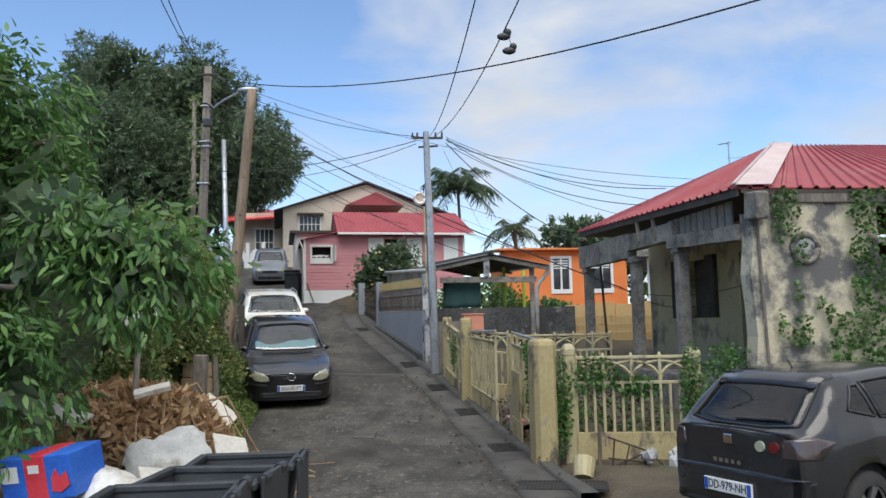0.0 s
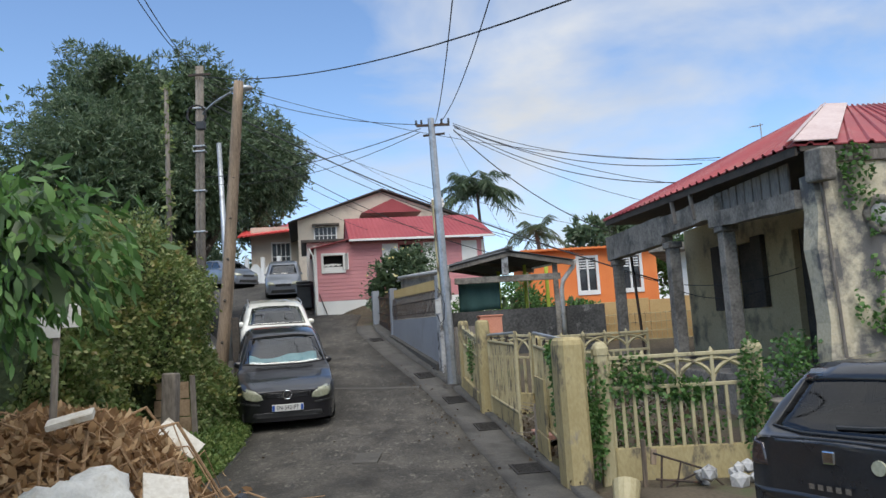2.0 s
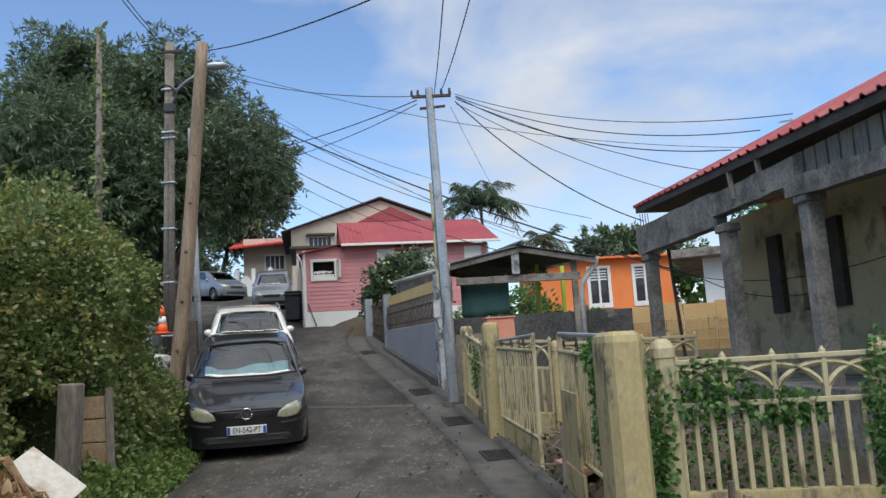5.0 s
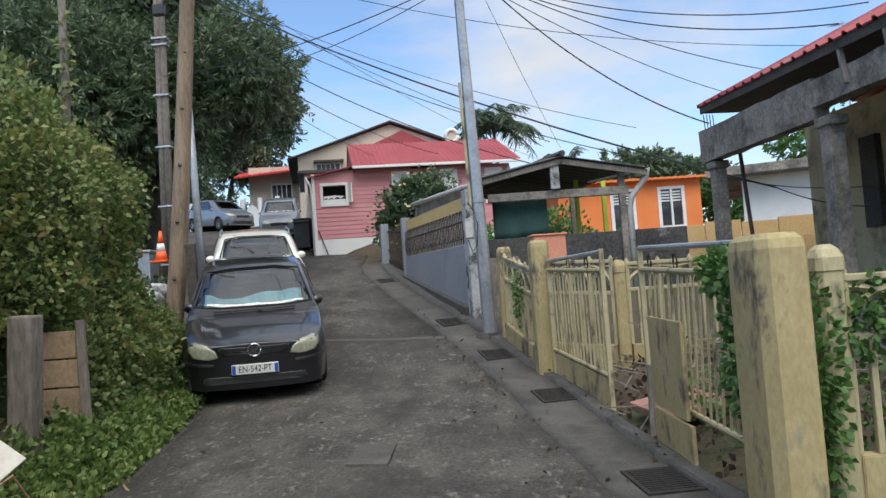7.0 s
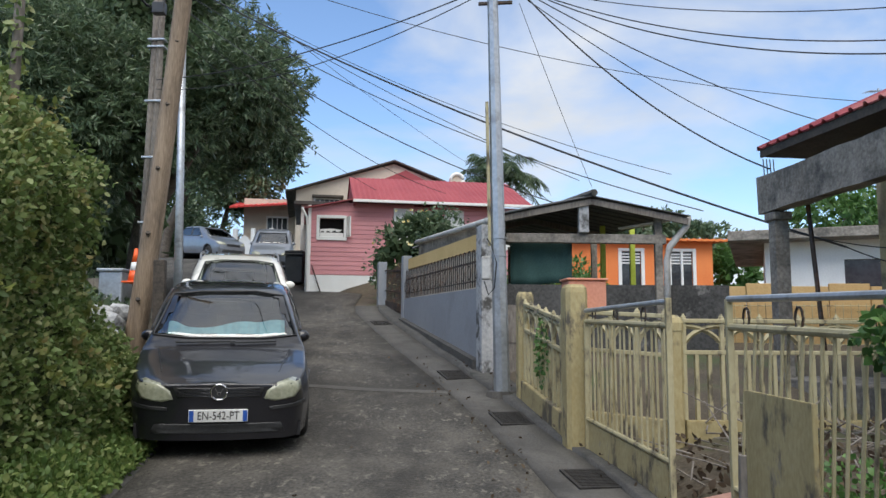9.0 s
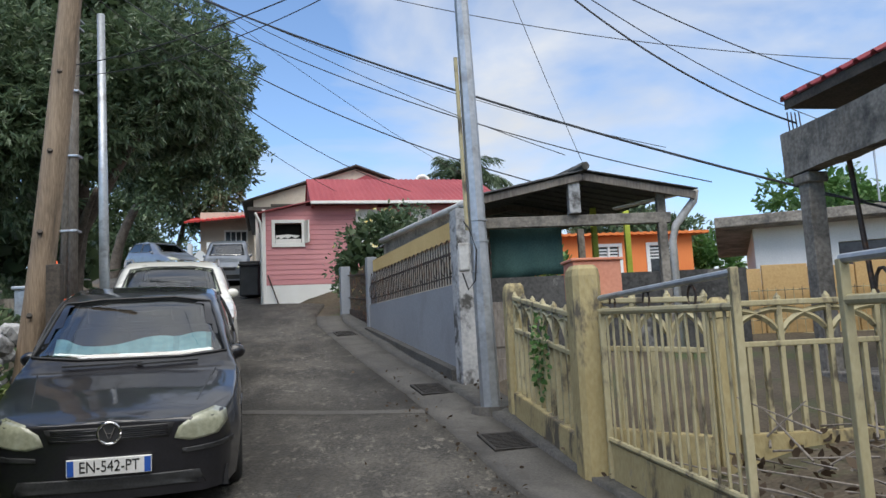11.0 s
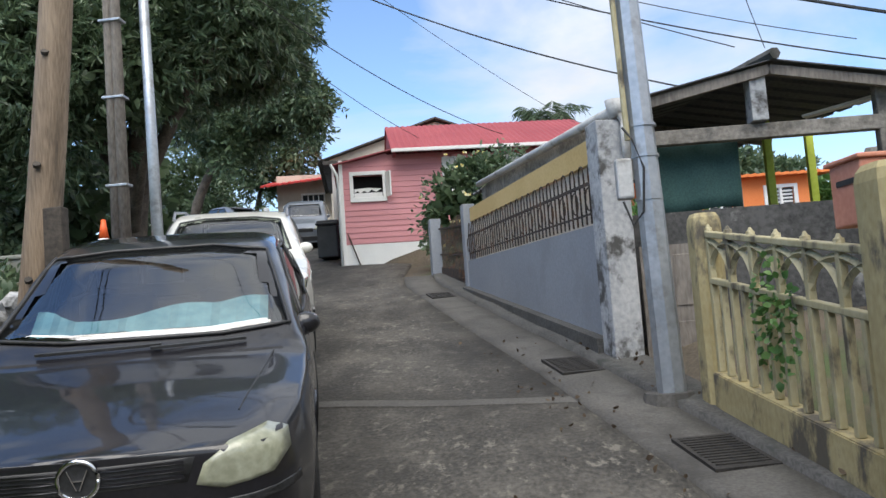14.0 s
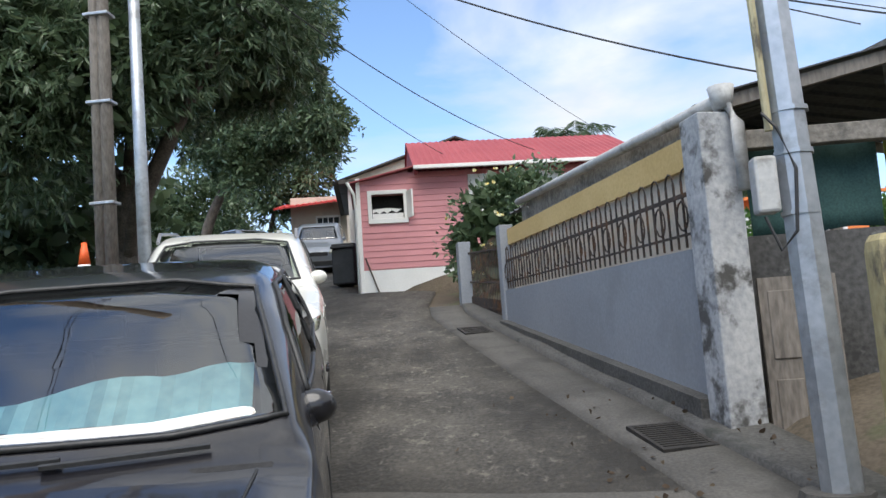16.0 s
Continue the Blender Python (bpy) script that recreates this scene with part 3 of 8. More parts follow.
drain_grate(1.35, 9.5, 80, 0.5, 1.1, "wide iron drain grate across the yard entrance")

# ---- yellow wall, railings and gates on the right ----
def sloped(bm, p, q, za0, za1, zb0, zb1, th, bev=0.0):
    """A wall from p to q (x, y) between sloping lower and upper edges, th thick."""
    p, q = Vector((*p, 0)), Vector((*q, 0))
    n = Vector((-(q - p).y, (q - p).x, 0)).normalized() * th / 2
    vs = [bm.verts.new(c) for c in (p + n + Vector((0, 0, za0)), q + n + Vector((0, 0, za1)), q + n + Vector((0, 0, zb1)), p + n + Vector((0, 0, zb0)),
                                    p - n + Vector((0, 0, za0)), q - n + Vector((0, 0, za1)), q - n + Vector((0, 0, zb1)), p - n + Vector((0, 0, zb0)))]
    for f in ((0, 1, 2, 3), (7, 6, 5, 4), (0, 4, 5, 1), (1, 5, 6, 2), (2, 6, 7, 3), (3, 7, 4, 0)):
        bm.faces.new([vs[i] for i in f])
    if bev:
        bmesh.ops.bevel(bm, geom=bm.edges[:], offset=bev, segments=2, affect="EDGES")


def pillar(x, y, z0, z1, w, ang, material, label, cap="round", d=None):
    d = d or w
    t = thing("gate_pillar", label, "pillar", pose(x, y, z0, 0, 0, ang), "yellow pillars")
    bm = bmesh.new()
    h = z1 - z0
    rings = []
    if cap == "round":
        prof = [(0, 1.0), (h * 0.3, 1.0), (h * 0.62, 1.0), (h - 0.09, 1.0), (h - 0.035, 0.93), (h, 0.74)]
    else:
        prof = [(0, 1.0), (h * 0.5, 1.0), (h - 0.17, 1.0), (h - 0.165, 1.0), (h - 0.16, 1.12), (h - 0.08, 1.12), (h - 0.03, 0.85), (h, 0.45)]
    for zz, s in prof:
        ring = []
        for k in range(16):
            a = (k + 0.5) * math.tau / 16
            c_, s_ = math.cos(a), math.sin(a)
            m_ = max(abs(c_), abs(s_))
            px, py = c_ / m_, s_ / m_
            rr = 0.97 if abs(abs(px) - abs(py)) < 0.35 else 1.0
            jit = 0.006 * noise.noise((k * 1.7 + x, zz * 3, y))
            ring.append(bm.verts.new((px * (w / 2 * s * rr + jit), py * (d / 2 * s * rr + jit), zz)))
        rings.append(ring)
    for a, b in zip(rings, rings[1:]):
        for k in range(16):
            bm.faces.new((a[k], a[(k + 1) % 16], b[(k + 1) % 16], b[k]))
    bm.faces.new(rings[-1])
    bm.faces.new(rings[0][::-1])
    part("shaft", bm, material, t)
    return t


def arch_railing(p, q, z0, z1, base0, base1, label, n_arch=4, per=3, mat_=None, low=0.62, th=0.07, mid=0.68):
    """Precast concrete railing on a low wall from p to q; z0, z1: ground at each end; base: wall height; low: railing height."""
    mat_ = mat_ or M_CREAM
    t = thing("concrete_railing", label, "railing", None, "concrete railings")
    p, q = Vector((*p, 0)), Vector((*q, 0))
    ln = (q - p).length
    bm = bmesh.new()
    sloped(bm, p.xy, q.xy, z0 - 0.4, z1 - 0.4, z0 + base0, z1 + base1, 0.14, 0.008)
    part("base_wall", bm, M_YELLOW_W, t)
    top0, top1 = z0 + base0 + low, z1 + base1 + low
    mid0, mid1 = z0 + base0 + low * mid, z1 + base1 + low * mid

    def P(s, a0, a1):
        v = p.lerp(q, s)
        return Vector((v.x, v.y, a0 + (a1 - a0) * s))
    bm = bmesh.new()
    bar(bm, P(0, top0, top1), P(1, top0, top1), th, 0.045, 0.008)
    part("top_rail", bm, mat_, t)
    bm = bmesh.new()
    bar(bm, P(0, mid0, mid1), P(1, mid0, mid1), th * 0.8, 0.045, 0.008)
    part("middle_rail", bm, mat_, t)
    k = n_arch * per
    for i in range(k + 1):
        s = min(0.995, max(0.005, i / k))
        bm = bmesh.new()
        bar(bm, P(s, z0 + base0, z1 + base1), P(s, mid0, mid1), 0.05, 0.04, 0.006, up=(q - p).normalized())
        part("baluster", bm, mat_, t)
    for i in range(n_arch + 1):
        s = min(0.995, max(0.005, i / n_arch))
        bm = bmesh.new()
        a, b = P(s, mid0, mid1), P(s, top0, top1)
        bar(bm, a, b + Vector((0, 0, 0.05)), 0.05, 0.045, 0.008, up=(q - p).normalized())
        rod(bm, b + Vector((0, 0, 0.02)), b + Vector((0, 0, 0.075)), 0.034, 0.008, 8)
        part("post", bm, mat_, t)
    for i in range(n_arch):
        for sgn in (0, 1):
            bm = bmesh.new()
            pts = []
            for j in range(9):
                a = j / 8 * math.pi / 2
                u = math.sin(a)
                s = (i + (u if sgn == 0 else 1 - u)) / n_arch
                pts.append(P(s, mid0, mid1).lerp(P(s, top0, top1), 0.06 + 0.8 * (1 - u ** 2) ** 0.5 * 0.98))
            tube(bm, pts, 0.026, 4)
            part("arch", bm, mat_, t)
    return t


GP1, GP2, FP3 = (1.37, 11.2), (1.78, 11.38), (3.55, 11.25)
pillar(*GP1, -0.6, 1.33, 0.33, 8, M_YELLOW_W, "stout worn yellow gate pillar with a rounded top and creeper", d=0.5)
pillar(*GP2, -0.6, 1.25, 0.17, 5, M_CREAM, "slim cream fence post with a moulded cap", cap="cap")
pillar(*FP3, -0.6, 1.17, 0.16, 5, M_CREAM, "slim cream fence post grown over by creeper", cap="cap")
MAILP, ENDP = (0.45, 16.82), (0.06, 18.98)
pillar(*MAILP, -0.5, 1.7, 0.25, 9, M_YELLOW_W, "peeling yellow gate pillar with a rounded cap beside the mailbox", d=0.3)
pillar(*ENDP, -0.2, 1.75, 0.22, 9, M_YELLOW_W, "worn yellow end pillar with a rounded cap by the lamp post")
arch_railing((GP2[0] + 0.09, GP2[1]), (FP3[0] - 0.08, FP3[1]), -0.62, -0.62, 0.6, 0.6, "cream arched concrete railing on a yellow wall grown over by creeper", 4, 3, low=1.06, mid=0.66)
arch_railing((MAILP[0] - 0.02, MAILP[1] + 0.15), (ENDP[0], ENDP[1] - 0.12), -0.12, 0.2, 0.38, 0.36, "yellowed concrete railing with arches between two pillars", 6, 2, low=1.02, mid=0.66)
INN = (1.4, 16.35)
arch_railing((MAILP[0] + 0.13, MAILP[1] + 0.02), (INN[0] - 0.09, INN[1]), 0.05, 0.0, 0.3, 0.3, "cream concrete railing with arches behind the open gate", 3, 2, low=1.05, mid=0.62)
pillar(*INN, -0.3, 1.36, 0.15, 4, M_YELLOW_W, "slim worn fence post inside the yard", cap="cap")
arch_railing((INN[0] + 0.09, INN[1]), (3.5, 16.5), 0.0, 0.0, 0.3, 0.3, "cream concrete railing with arches inside the yard", 5, 3, low=1.0)


def bar_gate(p, q, zl0, zl1, zt0, zt1, n, label, panel=0.0, rail2=0.0, lean=0.0, far=0.55):
    """A welded gate of thin bars between a lower and an upper rail, with a sheet panel low down."""
    t = thing("bar_gate", label, "gate", None, "yard gates")
    p, q = Vector((*p, 0)), Vector((*q, 0))

    def P(s, a0, a1):
        v = p.lerp(q, s)
        return Vector((v.x, v.y, a0 + (a1 - a0) * s))
    for nm, a0, a1, r in (("lower_rail", zl0, zl1, 0.024), ("upper_rail", zt0, zt1, 0.026)):
        bm = bmesh.new()
        rod(bm, P(0, a0, a1), P(1, a0, a1), r, seg=8)
        part(nm, bm, M_CREAM, t, smooth=False)
    if rail2:
        bm = bmesh.new()
        rod(bm, P(0, zt0 + rail2 * far, zt1), P(1, zt0, zt1 + rail2), 0.024, seg=8)
        part("top_rail", bm, M_GALV, t)
        for s in (0.12, 0.42, 0.75):
            bm = bmesh.new()
            c = P(s, zt0 + rail2 * 0.33, zt1 + rail2 * 0.4)
            ring = [c + (q - p).normalized() * math.cos(k * math.tau / 10) * 0.05 + Vector((0, 0, math.sin(k * math.tau / 10) * 0.07)) for k in range(11)]
            tube(bm, ring, 0.009, 5)
            part("ring", bm, M_IRON, t)
    for s, hi in ((0.0, rail2 * far if far > 0.8 else 0.02), (1.0, rail2 + 0.03)):
        bm = bmesh.new()
        bar(bm, P(s, zl0 - 0.55, zl1 - 0.55), P(s, zt0 + hi, zt1 + hi), 0.05, 0.05, 0.006, up=(1, 0, 0))
        part("stile", bm, M_CREAM, t)
    for i in range(1, n):
        bm = bmesh.new()
        s = i / n
        rod(bm, P(s, zl0, zl1), P(min(1, max(0, s + lean + 0.012 * rng.uniform(-1, 1))), zt0, zt1), 0.011, seg=6)
        part("rail_bar", bm, M_CREAM, t)
    if panel:
        bm = bmesh.new()
        sloped(bm, P(0.03, 0, 0).xy, P(0.97, 0, 0).xy, zl0 - panel, zl1 - panel, zl0 - 0.03, zl1 - 0.03, 0.02)
        part("sheet_panel", bm, M_YELLOW_W, t, "rust-streaked yellow sheet")
    return t


bar_gate((0.55, 16.62), (0.95, 14.75), 0.28, 0.12, 1.3, 1.22, 17, "cream welded bar gate standing open with a bent galvanised top rail", 0.52, 0.2)
bar_gate((1.2, 14.0), (1.36, 11.5), 0.06, 0.0, 1.2, 1.1, 19, "battered cream bar gate with leaning bars, half grown over", 0.0, 0.2, 0.06, 1.0)
t = thing("metal_panel", "rusty yellow sheet metal panel leaning against the gate", "metal panel")
bm = bmesh.new()
sloped(bm, (1.13, 13.5), (1.19, 12.62), 0.02, 0.0, 0.78, 0.76, 0.03, 0.004)
part("upper_sheet", bm, M_YELLOW_W, t)
bm = bmesh.new()
sloped(bm, (1.12, 13.45), (1.19, 12.5), -0.5, -0.5, 0.0, -0.02, 0.03, 0.004)
part("lower_sheet", bm, M_YELLOW_W, t)
bm = bmesh.new()
bar(bm, (1.1, 13.58, -0.5), (1.12, 13.58, 0.35), 0.05, 0.05, 0.006, up=(1, 0, 0))
part("stile", bm, M_OLDWOOD, t)

bm = bmesh.new()
box(bm, -0.3, 0.35, -0.5, 0.45, -0.08, 0.0, 0.012, Matrix.Translation((1.45, 14.2, -0.08)) @ Matrix.Rotation(radians(9), 4, "Z") @ Matrix.Rotation(radians(-10), 4, "Y"))
solo("ramp_slab", bm, surf("faded_red_concrete", (0.3, 0.15, 0.12), (0.42, 0.24, 0.19), 0.9, 2, 30, 0.4, stain=(0.16, 0.13, 0.11), stain_scale=2.5), "faded red concrete slab tilted at the yard entrance", "slab")
# mailbox on the pillar
t = thing("mailbox", "terracotta painted mailbox with a slot beside the gate pillar", "mailbox", pose(0.6, 17.2, 1.43, 0, 0, 8))
bm = bmesh.new()
box(bm, -0.2, 0.24, -0.13, 0.17, 0.0, 0.34, 0.012)
part("body", bm, M_TERRA, t)
bm = bmesh.new()
box(bm, -0.22, 0.26, -0.15, 0.19, 0.34, 0.365, 0.008)
part("lid", bm, M_TERRA, t)
bm = bmesh.new()
box(bm, -0.206, -0.2, -0.08, 0.1, 0.22, 0.25)
part("slot", bm, M_BLACKPL, t)
bm = bmesh.new()
box(bm, -0.02, 0.06, 0.0, 0.08, -1.3, 0.0)
part("post", bm, M_OLDWOOD, t)

# ---- galvanised lamp and telephone post by the wall ----
PX, PY = -0.27, 19.25
t = thing("utility_pole", "tall galvanised steel utility pole on a concrete foot", "utility pole", pose(PX, PY, 0.32))
bm = bmesh.new()
rod(bm, (0.03, 0, 0), (-0.1, 0, 6.1), 0.115, 0.075, 8)
part("shaft", bm, M_GALV, t)
bm = bmesh.new()
rod(bm, (0, 0, -0.1), (0, 0, 0.07), 0.24, 0.19, 10)
part("footing", bm, M_GUTTER, t)
for zz in (1.6, 1.95, 2.2):
    bm = bmesh.new()
    rod(bm, (-0.01, 0, zz), (-0.01, 0, zz + 0.025), 0.112, seg=8)
    part("strap", bm, M_GALV, t)
bm = bmesh.new()
bar(bm, (-0.44, 0, 5.95), (0.32, 0, 5.93), 0.06, 0.05)
bar(bm, (-0.3, 0.05, 5.72), (0.2, 0.05, 5.74), 0.05, 0.04)
part("crossarm", bm, M_IRON, t)
for xx in (-0.44, -0.32, 0.14, 0.3):
    bm = bmesh.new()
    rod(bm, (xx, 0, 5.96), (xx, 0, 6.08), 0.03, 0.02, 8)
    part("insulator", bm, M_BLACKPL, t)
bm = bmesh.new()
box(bm, -0.26, -0.13, -0.08, 0.05, 1.62, 1.95, 0.02)
part("meter_box", bm, M_GUTTERW, t, "white plastic junction box")
bm = bmesh.new()
rod(bm, (-0.14, -0.03, 2.1), (-0.18, -0.03, 4.2), 0.024, seg=8)
part("conduit", bm, M_CREAM, t, "pale cable conduit")
bm = bmesh.new()
tube(bm, [(-0.18, -0.06, 2.2), (-0.12, -0.1, 2.1), (-0.05, -0.13, 1.85), (-0.08, -0.12, 1.5), (-0.16, -0.08, 1.4), (-0.22, -0.05, 1.6)], 0.01)
part("cable_loop", bm, M_CABLE, t)

# ---- grey wall with iron grille, pillar and carport ----
GA = radians(16.5)
GV, GU, G0 = Vector((-math.sin(GA), math.cos(GA), 0)), Vector((math.cos(GA), math.sin(GA), 0)), Vector((-0.5, 20.72, 0))


def GP(s, z, off=0.0):
    p = G0 + GV * s + GU * off
    return Vector((p.x, p.y, z))


t = thing("boundary_wall", "grey-blue rendered wall with ochre board above an iron grille", "wall", kind="structure")
bm = bmesh.new()
sloped(bm, GP(0.1, 0, 0.1).xy, GP(6.2, 0, 0.1).xy, 0.1, 1.1, 1.93, 2.05, 0.2)
part("lower_wall", bm, M_GREYWALL, t)
bm = bmesh.new()
sloped(bm, GP(0.1, 0, 0.12).xy, GP(6.2, 0, 0.12).xy, 2.6, 2.76, 2.86, 3.0, 0.05)
part("ochre_board", bm, M_OCHRE, t)
bm = bmesh.new()
sloped(bm, GP(0.1, 0, 0.16).xy, GP(6.2, 0, 0.16).xy, 1.94, 2.06, 2.6, 2.76, 0.02)
part("back_board", bm, M_BEIGE, t, "pale board behind the grille")
bm = bmesh.new()
sloped(bm, GP(0.1, 0, -0.06).xy, GP(6.2, 0, -0.06).xy, 0.1, 1.1, 0.78, 1.6, 0.14)
part("plinth", bm, M_KERB, t)
g_ = thing("iron_grille", "dark wrought iron grille with looped tops and oval rings", "grille")
NB = 44
bm = bmesh.new()
bar(bm, GP(0.2, 2.38, 0.03), GP(6.15, 2.5, 0.03), 0.02, 0.035)
part("upper_rail", bm, M_IRON, g_)
bm = bmesh.new()
bar(bm, GP(0.2, 2.06, 0.03), GP(6.15, 2.18, 0.03), 0.02, 0.02)
part("lower_rail", bm, M_IRON, g_)
for i in range(NB):
    s = 0.22 + i * (5.9 / (NB - 1))
    zl, zt = 1.95 + 0.02 * s, 2.5 + 0.02 * s
    bm = bmesh.new()
    bar(bm, GP(s, zl, 0.03), GP(s, zt, 0.03), 0.016, 0.016, up=GV)
    part("rail_bar", bm, M_IRON, g_)
    if i % 2 == 0 and i < NB - 1:
        d = 5.9 / (NB - 1)
        bm = bmesh.new()
        tube(bm, [GP(s + d / 2 - d / 2 * math.cos(a * math.pi / 6), zt + 0.09 * math.sin(a * math.pi / 6), 0.03) for a in range(7)], 0.009, 5)
        part("loop", bm, M_IRON, g_)
    if i % 3 == 1:
        bm = bmesh.new()
        tube(bm, [GP(s + 0.09 * math.cos(a * math.tau / 12), zl + 0.26 + 0.12 * math.sin(a * math.tau / 12), 0.015) for a in range(13)], 0.009, 5)
        part("oval_ring", bm, M_IRON, g_)


def post(name, s, off, z0, z1, w, material, label):
    bm = bmesh.new()
    m = Matrix.Translation(GP(s, 0, off)) @ Matrix.Rotation(GA, 4, "Z")
    box(bm, -w / 2, w / 2, -w / 2, w / 2, z0, z1, 0.012, m)
    return solo(name, bm, material, label, "pillar")


post("wall_pillar", -0.05, 0.08, 0.0, 2.92, 0.3, M_MOULDPALE, "peeling grey concrete corner pillar stained black with mould")
post("wall_pillar", 6.32, 0.08, 0.9, 3.08, 0.22, M_GREYWALL, "grey-blue gate pillar with a flat cap")
post("wall_pillar", 9.15, -0.02, 1.4, 3.2, 0.24, M_GREYWALL, "grey-blue gate pillar beside the pink house")
t = thing("iron_gate", "dark wrought iron double gate between grey pillars", "gate")
for zz in (1.75, 2.2, 2.75):
    bm = bmesh.new()
    bar(bm, GP(6.45, zz, 0.1), GP(9.02, zz + 0.22, 0.05), 0.025, 0.03)
    part("rail", bm, M_IRON, t)
for i in range(22):
    s = 6.5 + i * 0.118
    bm = bmesh.new()
    bar(bm, GP(s, 1.7 + (s - 6.4) * 0.085, 0.08), GP(s, 2.85 + 0.1 * math.sin(i * 0.3) + (s - 6.4) * 0.085, 0.08), 0.014, 0.014, up=GV)
    part("rail_bar", bm, M_IRON, t)
bm = bmesh.new()
sloped(bm, GP(6.45, 0, 0.11).xy, GP(9.02, 0, 0.06).xy, 1.55, 1.85, 1.9, 2.15, 0.012)
part("kick_plate", bm, M_IRON, t)

# carport: roof on posts behind a mouldy wall
t = thing("carport", "open carport with a rusty sheet roof on weathered posts", "carport")
RX0, RXR, RX1, RY0, RY1 = -0.2, 1.3, 2.85, 20.75, 27.3
CZ0, CZR, CZ1 = 3.14, 3.43, 3.1
sk = -math.tan(GA)


def CP(x, y, z):
    return Vector((x + (y - RY0) * sk, y, z + (y - RY0) * 0.028))


# Both faces of the roof sheets carry the underside's shade as their colour.
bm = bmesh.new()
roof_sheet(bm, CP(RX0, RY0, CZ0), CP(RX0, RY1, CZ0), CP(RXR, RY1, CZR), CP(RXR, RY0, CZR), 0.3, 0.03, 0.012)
part("roof_sheet", bm, M_SHADED_SHEET, t)
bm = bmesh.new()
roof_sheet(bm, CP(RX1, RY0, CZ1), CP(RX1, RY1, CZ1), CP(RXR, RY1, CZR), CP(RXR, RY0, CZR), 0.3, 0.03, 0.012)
part("roof_sheet", bm, M_SHADED_SHEET, t)
bm = bmesh.new()
tube(bm, [CP(RXR, RY0 - 0.05, CZR + 0.04), CP(RXR, RY1, CZR + 0.04)], 0.06, 6)
part("ridge_cap", bm, M_KERB, t)
for a, b in (((RX0, CZ0), (RXR, CZR)), ((RX1, CZ1), (RXR, CZR))):
    for yy in (RY0 + 0.08, 23.4, 26.2):
        bm = bmesh.new()
        bar(bm, CP(a[0], yy, a[1] - 0.09), CP(b[0], yy, b[1] - 0.09), 0.06, 0.1)
        part("rafter", bm, M_OLDWOOD, t)
bm = bmesh.new()
bar(bm, (-0.1, 20.95, 2.76), (2.5, 21.0, 2.74), 0.12, 0.15, 0.01)
part("tie_beam", bm, M_BEAM, t)
bm = bmesh.new()
bar(bm, (1.16, 20.95, 2.84), (1.16, 20.95, 3.34), 0.16, 0.22, 0.01, up=(0, 1, 0))
part("king_post", bm, M_MOULDPALE, t)
for xx, yy in ((2.38, 21.0), (1.9, 24.6), (0.2, 25.5)):
    bm = bmesh.new()
    bar(bm, (xx, yy, 0.6), (xx, yy, 3.15), 0.12, 0.12, 0.01, up=(0, 1, 0))
    part("post", bm, M_BEAM, t)
for xx, yy in ((1.75, 22.6), (2.35, 22.9), (1.1, 24.2)):
    bm = bmesh.new()
    bar(bm, (xx, yy, 0.8), (xx, yy, 3.2), 0.09, 0.09, 0.006, up=(0, 1, 0))
    part("green_post", bm, M_LIME, t, "lime green painted post")
bm = bmesh.new()
tube(bm, [(2.85, 20.9, 3.1), (2.82, 20.9, 2.95), (2.55, 20.93, 2.62), (2.5, 20.95, 2.4), (2.5, 20.95, 0.8)], 0.055, 8)
part("downpipe", bm, M_GUTTERW, t, "grey bent downpipe", True)
bm = bmesh.new()
bar(bm, CP(2.2, RY0 + 1.0, 3.0), CP(2.95, RY0 + 0.2, 3.1), 0.12, 0.03)
part("loose_board", bm, M_WHITE, t)
bm = bmesh.new()
pts = [GP(s, 3.03 + 0.058 * (s + 0.1), 0.16 + 0.012 * s) for s in (-0.15, 1.5, 3.5, 5.95)]
tube(bm, pts, 0.052, 10)
part("gutter", bm, M_GUTTERW, t, "grey half-round gutter", True)
bm = bmesh.new()
rod(bm, GP(-0.17, 3.12, 0.16), GP(-0.17, 2.94, 0.16), 0.1, 0.07, 10)
tube(bm, [GP(-0.2, 2.98, 0.17), GP(-0.28, 2.8, 0.2), GP(-0.28, 2.3, 0.2)], 0.05, 8)
part("gutter_outlet", bm, M_GUTTERW, t, "", True)
bm = bmesh.new()
sloped(bm, GP(0.08, 0, 0.29).xy, GP(6.0, 0, 0.33).xy, 2.8, 2.95, 3.09, 3.34, 0.06)
part("side_fascia", bm, M_BEAM, t)

bm = bmesh.new()
wall_holes(bm, 3.75, 0.2, 2.0, 0.18, [], Matrix.Translation((-0.22, 20.98, 0)) @ Matrix.Rotation(radians(1.5), 4, "Z"))
solo("yard_wall", bm, M_MOULD, "low concrete wall black with mould behind the yellow fence", "wall", kind="structure")
t = thing("shade_cloth", "dark green shade cloth hung under the carport", "shade cloth")
v_, f_ = [], []
for i in range(13):
    for j in range(7):
        v_.append((-0.02 + i * 0.085, 21.2 + 0.025 * math.sin(i * 1.3 + j * 0.4), 2.02 + j * 0.137 - 0.02 * math.sin(i * 0.5)))
for i in range(12):
    for j in range(6):
        f_.append((i * 7 + j, i * 7 + j + 1, (i + 1) * 7 + j + 1, (i + 1) * 7 + j))
cl = part("cloth", mesh_np("cloth", v_, f_, M_NET, True), None, t)
so = cl.modifiers.new("thick", "SOLIDIFY")
so.thickness = 0.006
t = thing("wooden_door", "small weathered panelled door in the mouldy wall", "door", pose(0.1, 20.66, 0.3, 0, 0, 1.5))
bm = bmesh.new()
box(bm, -0.28, 0.28, 0, 0.035, 0, 1.35)
